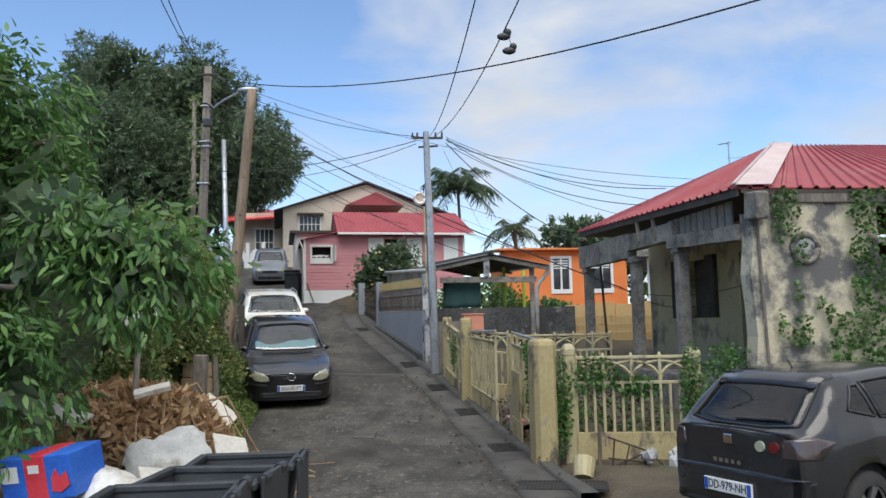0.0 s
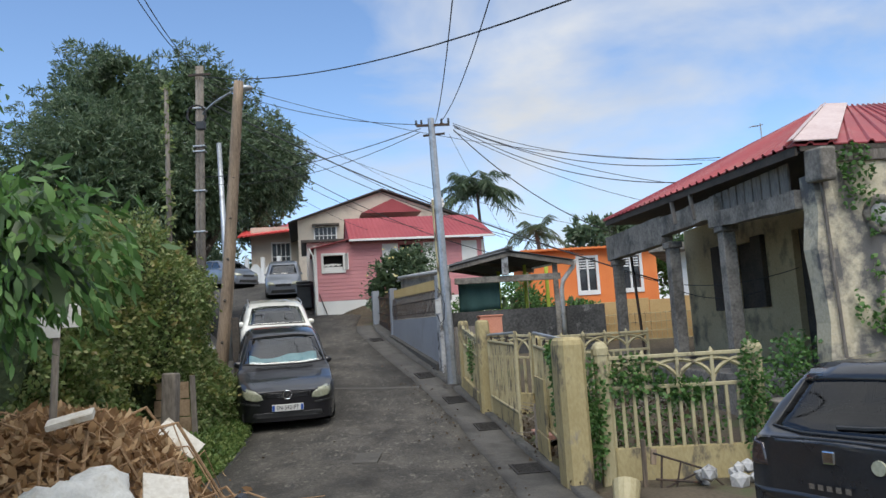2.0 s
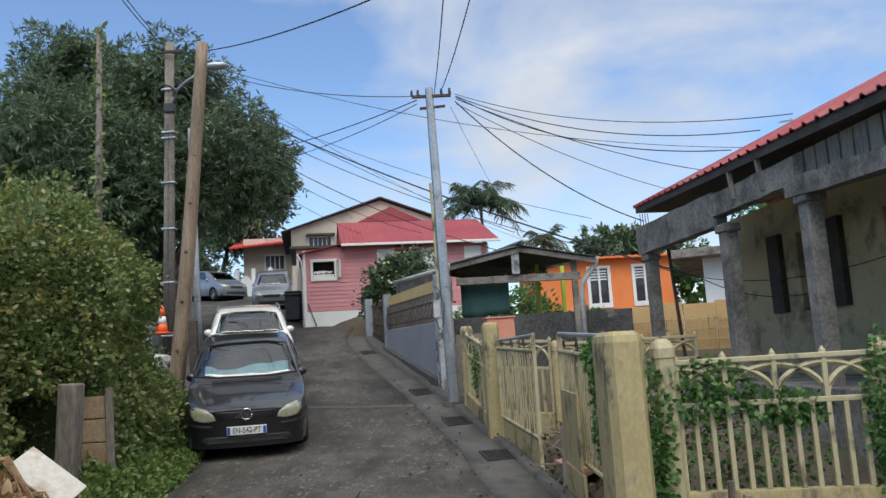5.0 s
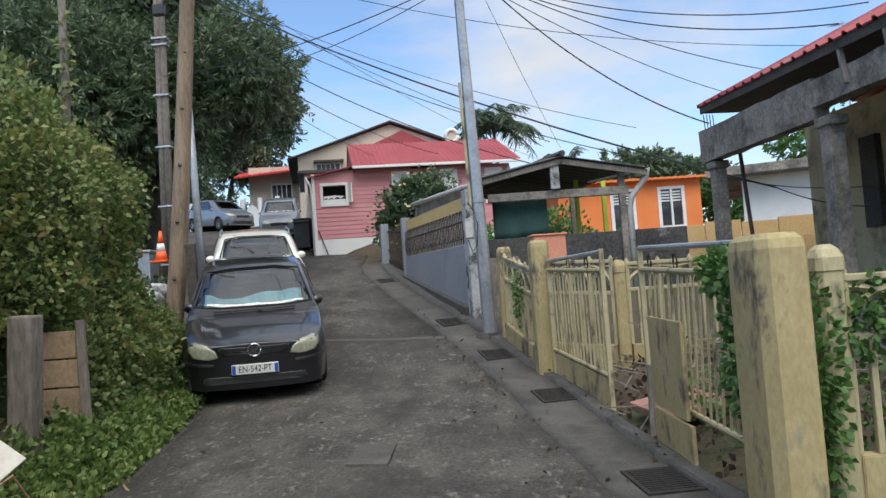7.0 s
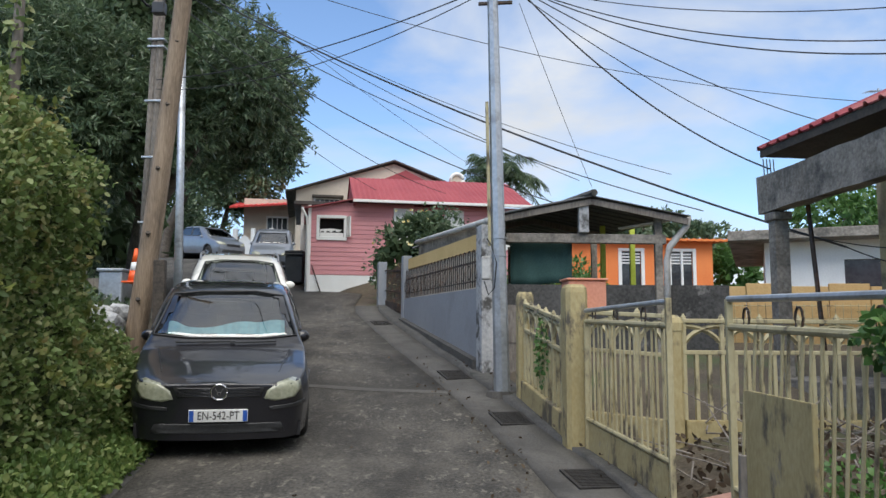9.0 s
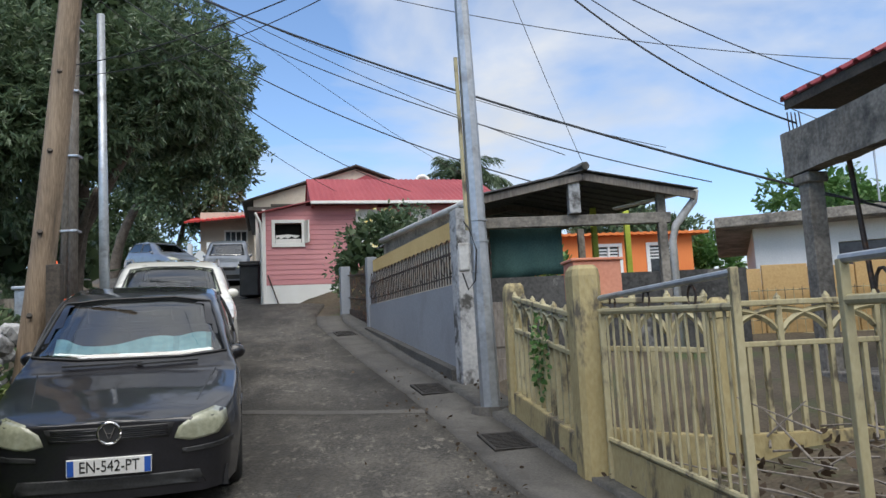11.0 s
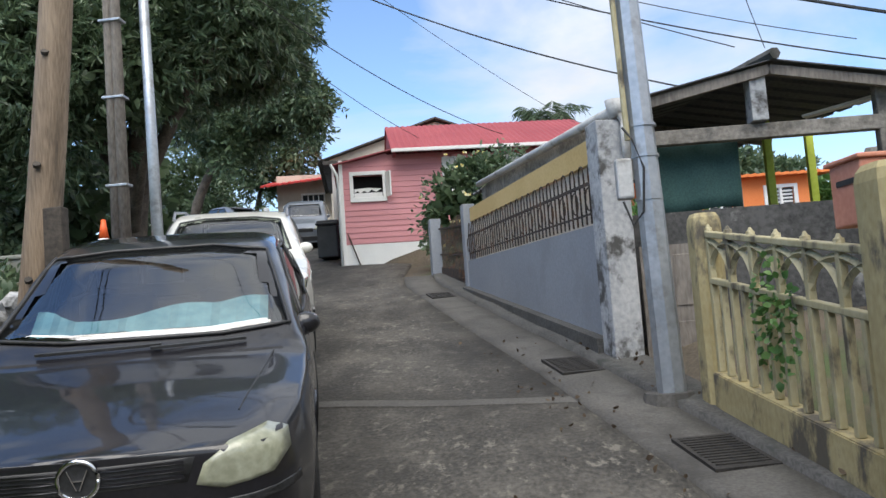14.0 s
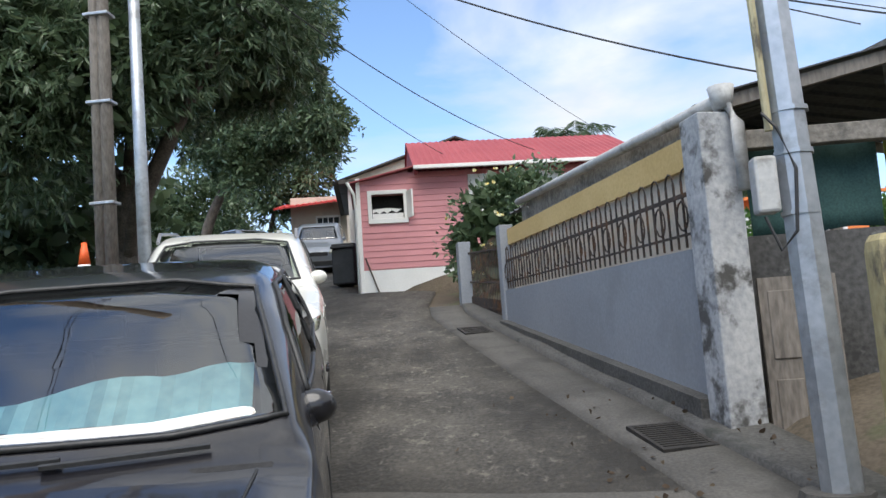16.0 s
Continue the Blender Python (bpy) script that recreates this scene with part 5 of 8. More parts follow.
wall_holes(bm, 7, 1.0, 5.75, 0.25, [], Matrix.Translation((0.25, 0.25, 0)) @ Matrix.Rotation(radians(90), 4, "Z"))
part("wall", bm, M_ORANGE, oh)
for x0, x1 in ((2.65, 3.55), (4.95, 5.95)):
    bm = bmesh.new()
    for a0, a1, b0, b1 in ((x0 - 0.16, x1 + 0.16, 5.2, 5.34), (x0 - 0.16, x1 + 0.16, 3.2, 3.45), (x0 - 0.16, x0, 3.45, 5.2), (x1, x1 + 0.16, 3.45, 5.2), ((x0 + x1) / 2 - 0.05, (x0 + x1) / 2 + 0.05, 3.45, 5.2)):
        box(bm, a0, a1, -0.06, 0.06, b0, b1, 0.01)
    w = part("window", bm, M_WHITE, oh, "white-framed window")
    bm = bmesh.new()
    box(bm, x0, x1, 0.08, 0.1, 3.45, 5.2)
    part("pane", bm, M_PANE, w)
    for k in range(4):
        bm = bmesh.new()
        box(bm, x0 + 0.03, x1 - 0.03, 0.03, 0.06, 4.62 + k * 0.14, 4.62 + k * 0.14 + 0.07)
        part("louvre", bm, M_WHITE, w)
bm = bmesh.new()
roof_sheet(bm, (-0.5, -0.5, 5.78), (7.5, -0.5, 5.72), (7.5, 6, 6.2), (-0.5, 6, 6.25), 0.3, 0.03, 0.1)
part("roof", bm, M_ORANGE, oh)

# ---- white house seen past the derelict one ----
WM = Matrix.Translation((-0.57, 7.8, 1.1)) @ Matrix.Scale(1.35, 4) @ Matrix.Translation((0.57, -7.8, -1.1)) @ Matrix.Translation((6.4, 27.0, 0)) @ Matrix.Rotation(radians(-20), 4, "Z")
wh = thing("white_house", "pale rendered house with a flat concrete roof and dark windows", "house", WM)
bm = bmesh.new()
wall_holes(bm, 8, 0.5, 3.45, 0.25, [(1.7, 2.7, 1.9, 3.0), (3.6, 4.6, 1.9, 3.1)], Matrix.Identity(4))
wall_holes(bm, 6, 0.5, 3.45, 0.25, [], Matrix.Translation((0.25, 0.25, 0)) @ Matrix.Rotation(radians(90), 4, "Z"))
part("wall", bm, M_WHITE, wh)
for x0, x1 in ((1.7, 2.7), (3.6, 4.6)):
    bm = bmesh.new()
    box(bm, x0, x1, 0.12, 0.14, 1.9, 3.1)
    part("window", bm, M_PANE, wh)
bm = bmesh.new()
box(bm, -0.8, 8.6, -0.7, 6.3, 3.45, 3.68, 0.02)
part("roof", bm, M_BEAM, wh)
bm = bmesh.new()
box(bm, 2.0, 8, -0.03, 0.0, 1.6, 1.85)
part("red_band", bm, M_TERRA, wh)

# ---- cars ----
from mathutils.bvhtree import BVHTree

M_BLACKCAR = surf("black_car_paint", (0.008, 0.008, 0.011), (0.014, 0.014, 0.018), 0.35, 3, 60, 0, coat=1.0, spec=0.3, stain=(0.02, 0.019, 0.018), stain_scale=4, stain_lo=0.6, stain_hi=0.9)
M_GREYCAR = surf("dark_grey_car_paint", (0.02, 0.021, 0.024), (0.03, 0.031, 0.035), 0.3, 3, 60, 0, metal=0.2, coat=0.8)
M_WHITECAR = surf("white_car_paint", (0.72, 0.71, 0.64), (0.78, 0.77, 0.7), 0.3, 3, 60, 0, coat=1.0)
M_SILVERCAR = surf("silver_car_paint", (0.2, 0.225, 0.26), (0.27, 0.29, 0.325), 0.35, 3, 60, 0, metal=0.5, coat=1.0)
M_TYRE = surf("tyre_rubber", (0.02, 0.02, 0.02), (0.04, 0.038, 0.036), 0.85, 6, 60, 0.3)
M_RIM = surf("alloy_rim", (0.3, 0.3, 0.31), (0.42, 0.42, 0.43), 0.35, 6, 60, 0.05, metal=0.8)
M_CHROME = surf("chrome", (0.72, 0.72, 0.74), (0.8, 0.8, 0.82), 0.12, 6, 60, 0, metal=1.0)
M_LAMP = surf("clouded_headlight", (0.26, 0.27, 0.19), (0.4, 0.41, 0.31), 0.25, 3, 30, 0, coat=1.0)
M_REDLAMP = surf("red_tail_light", (0.09, 0.012, 0.012), (0.15, 0.02, 0.018), 0.15, 3, 30, 0, coat=1.0)
M_SMOKE = surf("smoked_lamp", (0.03, 0.022, 0.024), (0.07, 0.05, 0.05), 0.15, 3, 30, 0, coat=1.0)
M_PLATE = surf("plate_white", (0.7, 0.7, 0.68), (0.78, 0.78, 0.76), 0.4, 8, 60, 0)
M_PLATEBLUE = surf("plate_blue", (0.02, 0.09, 0.4), (0.03, 0.11, 0.45), 0.4, 8, 60, 0)
M_INK = surf("black_print", (0.01, 0.01, 0.01), (0.02, 0.02, 0.02), 0.6, 8, 60, 0)
M_CABIN = surf("dark_car_interior", (0.012, 0.012, 0.013), (0.028, 0.028, 0.03), 0.85, 6, 60, 0.1)
M_FOIL = surf("turquoise_sunshade_foil", (0.2, 0.44, 0.54), (0.34, 0.6, 0.68), 0.35, 5, 18, 0.4, metal=0.3)


def cat(pts, n):
    """Points on a smooth curve through pts."""
    p = [pts[0]] + list(pts) + [pts[-1]]
    out = []
    for s in np.linspace(0, len(pts) - 1 - 1e-6, n):
        i = int(s)
        t = s - i
        a, b, c, d = (np.array(p[i + k], float) for k in range(4))
        out.append(0.5 * (2 * b + (c - a) * t + (2 * a - 5 * b + 4 * c - d) * t * t + (3 * b - a - 3 * c + d) * t ** 3))
    return out


def lathe_wheel(r, w):
    prof = [(r * 0.62, -w / 2), (r * 0.86, -w / 2), (r * 0.97, -w * 0.36), (r, -w * 0.2), (r, w * 0.2), (r * 0.97, w * 0.36), (r * 0.86, w / 2), (r * 0.62, w / 2)]
    bm = bmesh.new()
    n = 28
    rings = [[bm.verts.new((x, a * math.cos(k * math.tau / n), a * math.sin(k * math.tau / n))) for a, x in prof] for k in range(n)]
    for k in range(n):
        a, b = rings[k], rings[(k + 1) % n]
        for i in range(len(prof) - 1):
            bm.faces.new((a[i], a[i + 1], b[i + 1], b[i]))
    tyre = finish(bm, "tyre", M_TYRE, True)
    bm = bmesh.new()
    rod(bm, (-w * 0.3, 0, 0), (-w * 0.2, 0, 0), r * 0.63, seg=28)
    rod(bm, (w * 0.2, 0, 0), (w * 0.34, 0, 0), r * 0.2, r * 0.16, seg=14)
    for k in range(5):
        a = k * math.tau / 5
        for da in (-0.13, 0.13):
            bar(bm, (w * 0.26, r * 0.12 * math.cos(a), r * 0.12 * math.sin(a)), (w * 0.36, r * 0.6 * math.cos(a + da), r * 0.6 * math.sin(a + da)), 0.035, 0.03, up=(1, 0, 0))
    ringp = [(w * 0.36, r * 0.61 * math.cos(k * math.tau / 24), r * 0.61 * math.sin(k * math.tau / 24)) for k in range(25)]
    tube(bm, ringp, 0.014, 6)
    rim = finish(bm, "rim", M_RIM)
    return tyre, rim


def inside(poly, x, y):
    c = False
    n = len(poly)
    for i in range(n):
        (x0, y0), (x1, y1) = poly[i], poly[i - 1]
        if (y0 > y) != (y1 > y) and x < (x1 - x0) * (y - y0) / (y1 - y0) + x0:
            c = not c
    return c


def shrink(poly, d):
    cx, cy = sum(p[0] for p in poly) / len(poly), sum(p[1] for p in poly) / len(poly)
    out = []
    for x, y in poly:
        r = math.hypot(x - cx, y - cy)
        k = max(0.1, (r - d) / r)
        out.append((cx + (x - cx) * k, cy + (y - cy) * k))
    return out


def dense(poly, step=0.06):
    out = []
    for i in range(len(poly)):
        (x0, y0), (x1, y1) = poly[i], poly[(i + 1) % len(poly)]
        k = max(1, int(math.hypot(x1 - x0, y1 - y0) / step))
        out += [(x0 + (x1 - x0) * j / k, y0 + (y1 - y0) * j / k) for j in range(k)]
    return out


class CarShape:
    def __init__(self, L, half, prof, belt, plan, sill, axles, r, roof_in=0.2):
        self.L, self.half = L, half
        ys = np.unique(np.concatenate([np.linspace(0, L, 84), *[a + (r + 0.07) * np.cos(np.linspace(0, math.pi, 17)) for a in axles]]))
        pz = np.interp(np.linspace(-0.3, L + 0.3, 400), [p[0] for p in prof], [p[1] for p in prof])
        pz = np.convolve(np.pad(pz, 6, mode="edge"), np.ones(13) / 13, "valid")
        grid = np.linspace(-0.3, L + 0.3, 400)
        V, nv = [], 30
        self.nv = nv
        for y in ys:
            zt = float(np.interp(y, grid, pz))
            zb = sill if 0.25 < y < L - 0.25 else sill - 0.02
            for a in axles:
                d = abs(y - a)
                if d < r + 0.07:
                    zb = max(zb, r + math.sqrt(max(0, (r + 0.07) ** 2 - d * d)))
            w = float(np.interp(y, [p[0] for p in plan], [p[1] for p in plan]))
            bz = min(zt - 0.04, float(np.interp(y, [p[0] for p in belt], [p[1] for p in belt])))
            c = min(1.0, max(0.0, (zt - bz - 0.05) / 0.42))
            c = c * c * (3 - 2 * c)
            wr = w * 0.86 * (1 - c) + (w - roof_in) * c
            low = [(w * 0.965, sill), (w * 0.995, sill + 0.2), (w * 1.0, 0.5 * (sill + bz) + 0.08), (w * 0.985, bz - 0.1), (w * 0.95, bz), ]
            if c > 0.02:
                top = [(w * 0.95 + (wr - w * 0.95) * 0.5, bz + (zt - bz) * 0.5), (wr, zt - 0.07 * c - 0.02), (wr * 0.86, zt - 0.022), (wr * 0.5, zt - 0.006), (0, zt)]
            else:
                top = [(w * 0.9, bz + (zt - bz) * 0.45), (wr * 0.92, bz + (zt - bz) * 0.72), (wr * 0.7, zt - 0.012), (wr * 0.35, zt - 0.003), (0, zt)]
            sec = cat(low + top, nv)
            for x, z in sec:
                if z < zb:
                    z = zb
                V.append((float(x), float(y), float(z)))
        ns = len(ys)
        F = []
        base = len(V)
        V += [(-x, y, z) for x, y, z in V]
        for j in range(ns - 1):
            for i in range(nv - 1):
                a, b = j * nv + i, (j + 1) * nv + i
                F.append((a, a + 1, b + 1, b))
                F.append((base + a, base + b, base + b + 1, base + a + 1))
        for j, sgn in ((0, -1), (ns - 1, 1)):
            k = 7
            rows = []
            for i in range(nv):
                x, y, z = V[j * nv + i]
                row = [j * nv + i]
                for q in range(1, k):
                    u = 1 - 2 * q / k
                    V.append((x * u, y + sgn * 0.05 * (1 - u * u), z))
                    row.append(len(V) - 1)
                row.append(base + j * nv + i)
                rows.append(row)
            for i in range(nv - 1):
                for q in range(k):
                    F.append((rows[i][q], rows[i][q + 1], rows[i + 1][q + 1], rows[i + 1][q]))
        self.V, self.F = V, F
        self.tree = BVHTree.FromPolygons([Vector(v) for v in V], F)

    def cast(self, view, a, b):
        if view == "front":
            o, d = Vector((a, -2, b)), Vector((0, 1, 0))
        elif view == "rear":
            o, d = Vector((a, self.L + 2, b)), Vector((0, -1, 0))
        elif view == "left":
            o, d = Vector((-3, a, b)), Vector((1, 0, 0))
        elif view == "right":
            o, d = Vector((3, a, b)), Vector((-1, 0, 0))
        else:
            o, d = Vector((a, b, 4)), Vector((0, 0, -1))
        p, n, _, _ = self.tree.ray_cast(o, d)
        if p is None:
            p, n, _, _ = self.tree.ray_cast(o + Vector((0.0013, 0.0017, 0.0011)), d)
        if p is None:
            p, n, _, _ = self.tree.find_nearest(o + d * 2)
        if n.dot(d) > 0:
            n = -n
        return p, n

    def patch(self, view, poly, off=0.006, rings=5, step=0.05, edge=True):
        """A skin of the outline poly laid on the body, seen from one side."""
        pts = dense(poly, step)
        cx, cy = sum(p[0] for p in pts) / len(pts), sum(p[1] for p in pts) / len(pts)
        bm = bmesh.new()
        rows = []
        last = None
        for k in range(rings + 1):
            s = 1 - k / (rings + 0.35)
            row = []
            for x, y in pts:
                p, n = self.cast(view, cx + (x - cx) * s, cy + (y - cy) * s)
                if p is None:
                    p, n = last if last else (Vector((0, 0, 0.5)), Vector((0, -1, 0)))
                last = (p, n)
                row.append(bm.verts.new(p + n * off))
            if k == 0 and edge:
                low = [bm.verts.new(v.co.copy()) for v in row]
                for v, (x, y) in zip(low, pts):
                    p, n = self.cast(view, x, y)
                    if p is not None:
                        v.co = p - n * 0.008
                rows.append(low)
            rows.append(row)
        for a, b in zip(rows, rows[1:]):
            for i in range(len(pts)):
                bm.faces.new((a[i], a[(i + 1) % len(pts)], b[(i + 1) % len(pts)], b[i]))
        bm.faces.new(rows[-1])
        return bm

    def shell(self, holes):
        """Body mesh with the window outlines left open."""
        V, F = self.V, self.F
        keep = []
        for f in F:
            c = np.mean([V[i] for i in f], axis=0)
            a, b, d = (np.array(V[f[k]]) for k in (0, 1, 2))
            n = np.cross(b - a, d - a)
            cut = False
            for view, poly in holes:
                if view == "front" and c[1] < self.L / 2 and inside(poly, c[0], c[2]):
                    cut = True
                elif view == "rear" and c[1] > self.L / 2 and inside(poly, c[0], c[2]):
                    cut = True
                elif view == "side" and abs(c[0]) > 0.4 and inside(poly, c[1], c[2]) and abs(n[0]) > abs(n[2]) * 0.6 and abs(n[0]) > abs(n[1]) * 0.6:
                    cut = True
            if not cut:
                keep.append(f)
        return keep


def text_mesh(body, size, material):
    cu = bpy.data.curves.new("lettering", "FONT")
    cu.body, cu.size, cu.extrude, cu.align_x, cu.align_y = body, size, 0.002, "CENTER", "CENTER"
    ob = new("lettering", cu)
    bpy.context.view_layer.update()
    me = bpy.data.meshes.new_from_object(ob.evaluated_get(bpy.context.evaluated_depsgraph_get()))
    bpy.data.objects.remove(ob)
    me.materials.clear()
    me.materials.append(material)
    return me


def car(name, label, m, paint, shape, windows, lamps, axles, r, plate=None, mirror=None, extra=None, group="parked cars", foil=False, seats=True, trims=(), glass=None):
    t = thing(name, label, "car", m, group)
    holes = [(v if v in ("front", "rear") else "side", shrink(p, 0.07 if foil else 0.035)) for _, v, p in windows if v != "right_only"]
    keep = shape.shell(holes)
    body = part("body", mesh_np("body", shape.V, keep, paint, True), None, t)
    wm = body.modifiers.new("weld", "WELD")
    wm.merge_threshold = 0.0005
    for nm, view, poly in windows:
        views = ("left", "right") if view == "side" else (view,)
        for v in views:
            g = part(nm, shape.patch(v, poly, 0.005, 5, 0.07), glass or M_CARGLASS, body, "tinted car glass", True)
            g.visible_shadow = False
            bm = bmesh.new()
            pts = [shape.cast(v, x, y) for x, y in dense(poly, 0.06)]
            pts = [p + n * 0.006 for p, n in pts if p is not None]
            tube(bm, pts + [pts[0]], 0.012, 5)
            part("window_seal", bm, M_BLACKPL, body, "", True)
    for nm, view, poly, mt, off in lamps:
        views = [(view, poly)]
        for v, q in views:
            part(nm, shape.patch(v, q, off, 4, 0.04), mt, body, "", True)
    # dark cabin with seats
    bm = bmesh.new()
    box(bm, -shape.half + 0.16, shape.half - 0.16, 0.9, shape.L - 0.45, 0.3, 0.42)
    box(bm, -shape.half + 0.14, shape.half - 0.14, 1.05, 1.6, 0.4, 0.9, 0.03)
    box(bm, -shape.half + 0.2, shape.half - 0.2, 3.0, 3.2, 0.4, 1.0, 0.04)
    part("cabin", bm, M_CABIN, t)
    if seats:
        for x in (-0.37, 0.37):
            bm = bmesh.new()
            box(bm, x - 0.25, x + 0.25, 1.8, 2.35, 0.42, 0.62, 0.05)
            box(bm, x - 0.24, x + 0.24, 2.25, 2.42, 0.55, 1.12, 0.06)
            box(bm, x - 0.13, x + 0.13, 2.32, 2.43, 1.15, 1.32, 0.03)
            part("seat", bm, M_CABIN, t)
    # wheels and dark wheel wells
    tyre, rim = lathe_wheel(r, 0.2)
    for y in axles:
        bm = bmesh.new()
        rod(bm, (-shape.half + 0.1, y, r + 0.03), (shape.half - 0.1, y, r + 0.03), r + 0.06, seg=22)
        part("wheel_well", bm, M_CABIN, t)
        for x, ang in ((-shape.half + 0.115, 180), (shape.half - 0.115, 0)):
            w = part("wheel", tyre, None, t)
            w.matrix_basis = pose(x, y, r, 0, 0, ang)
            part("rim", rim, None, w)
    bm = bmesh.new()
    box(bm, -shape.half + 0.12, shape.half - 0.12, 0.12, shape.L - 0.12, 0.2, 0.34)
    part("underbody", bm, M_CABIN, t)
    if mirror:
        my, mz = mirror
        for sx in (-1, 1):
            bm = bmesh.new()
            g = bmesh.ops.create_uvsphere(bm, u_segments=14, v_segments=9, radius=1.0)
            bmesh.ops.scale(bm, vec=(0.09, 0.062, 0.066), verts=g["verts"])
            bmesh.ops.translate(bm, vec=(sx * (shape.half - 0.05), my, mz - 0.03), verts=g["verts"])
            bar(bm, (sx * (shape.half - 0.06), my + 0.02, mz - 0.07), (sx * shape.half, my, mz - 0.06), 0.05, 0.03)
            mo = part("wing_mirror", bm, paint, t, "", True)
            bm = bmesh.new()
            box(bm, sx * (shape.half - 0.05) - 0.068, sx * (shape.half - 0.05) + 0.068, my + 0.05, my + 0.058, mz - 0.072, mz + 0.012, 0.003)
            part("mirror_glass", bm, M_CHROME, mo)
    for x in (-1, 1):
        for y in ((2.35,) if shape.L < 3.97 else (2.3, 3.15)):
            p, n = shape.cast("right" if x > 0 else "left", y, 0.83)
            if p is None:
                continue
            bm = bmesh.new()
            bar(bm, p + n * 0.02 + Vector((0, -0.09, 0)), p + n * 0.02 + Vector((0, 0.09, 0)), 0.022, 0.025, 0.006)
            part("door_handle", bm, paint if not trims else trims[0], t)
    if plate:
        txt, view, z, off = plate
        sy = -1 if view == "front" else 1
        p, n = shape.cast(view, 0, z)
        m_ = Matrix.Translation((0, p.y + sy * off, z)) @ Matrix.Rotation(0 if sy < 0 else math.pi, 4, "Z")
        bm = bmesh.new()
        box(bm, -0.26, 0.26, -0.012, 0.014, -0.055, 0.055, 0.003)
        pl = part("number_plate", bm, M_PLATE, t, "white number plate")
        pl.matrix_basis = m_
        for x0 in (-0.255, 0.215):
            bm = bmesh.new()
            box(bm, x0, x0 + 0.04, -0.0145, -0.011, -0.05, 0.05)
            part("blue_band", bm, M_PLATEBLUE, pl)
        tx = part("lettering", text_mesh(txt, 0.105, M_INK), None, pl, "black plate number")
        tx.matrix_basis = Matrix.Translation((0, -0.0135, 0)) @ Matrix.Rotation(math.pi / 2, 4, "X") @ Matrix.Diagonal((0.78, 1.0, 1.0, 1.0))
    if foil:
        bm = bmesh.new()
        vs = []
        for i in range(29):
            for j in range(6):
                x = -0.62 + i * 1.24 / 28
                top = 0.1 + 0.03 * math.sin(x * 3.1 + 0.9) + 0.02 * math.sin(x * 8.0) + 0.07 * smooth01((x - 0.3) / 0.25) + 0.05 * smooth01((-0.4 - x) / 0.2)
                zz = 0.96 + j / 5 * top
                vs.append(bm.verts.new((x, 1.27 + (zz - 0.95) * 1.4 + 0.03 * (x / 0.6) ** 2 + 0.06 + 0.01 * math.sin(i * 0.9) + 0.006 * (-1) ** i, zz)))
        for i in range(28):
            for j in range(5):
                bm.faces.new((vs[i * 6 + j], vs[i * 6 + j + 1], vs[(i + 1) * 6 + j + 1], vs[(i + 1) * 6 + j]))
        part("sunshade", bm, M_FOIL, t, "turquoise foil sunshade behind the windscreen")
    return t, body


def slope_pose(x, y, a, back):
    """Stands a car with its nose at x, y on the sloping street; its tail lies back metres away."""
    dx, dy = -math.sin(radians(a)) * back, math.cos(radians(a)) * back
    z0, z1 = road_z(y + dy * 0.2) + cross(x + dx * 0.2, y + dy * 0.2), road_z(y + dy * 0.82) + cross(x + dx * 0.82, y + dy * 0.82)
    s = math.atan2(z1 - z0, back * 0.62)
    return Matrix.Translation((x, y, z0 - 0.2 * back * math.sin(s) + 0.01)) @ Matrix.Rotation(radians(a), 4, "Z") @ Matrix.Rotation(s, 4, "X")


# black hatchback, nose towards the walker
hatch = CarShape(4.2, 0.87,
                 [(-0.3, 0.72), (0, 0.725), (0.05, 0.745), (0.15, 0.765), (0.5, 0.825), (0.9, 0.872), (1.08, 0.9), (1.38, 1.1), (1.8, 1.37), (2.1, 1.45), (2.5, 1.485), (3.1, 1.465), (3.6, 1.38), (3.85, 1.22), (4.08, 1.0), (4.16, 0.92), (4.2, 0.9), (4.5, 0.9)],
                 [(0, 0.68), (0.2, 0.72), (0.6, 0.8), (1.1, 0.88), (2.0, 0.95), (3.4, 1.0), (4.0, 0.94), (4.2, 0.84)],
                 [(0, 0.6), (0.05, 0.69), (0.15, 0.765), (0.4, 0.835), (0.8, 0.865), (2, 0.875), (3.3, 0.87), (3.8, 0.83), (4.1, 0.74), (4.2, 0.66)],
                 0.21, (0.87, 3.44), 0.315)
WS = [(-0.74, 0.995), (-0.4, 0.97), (0.4, 0.97), (0.74, 0.995), (0.61, 1.37), (0.3, 1.41), (-0.3, 1.4), (-0.61, 1.37)]
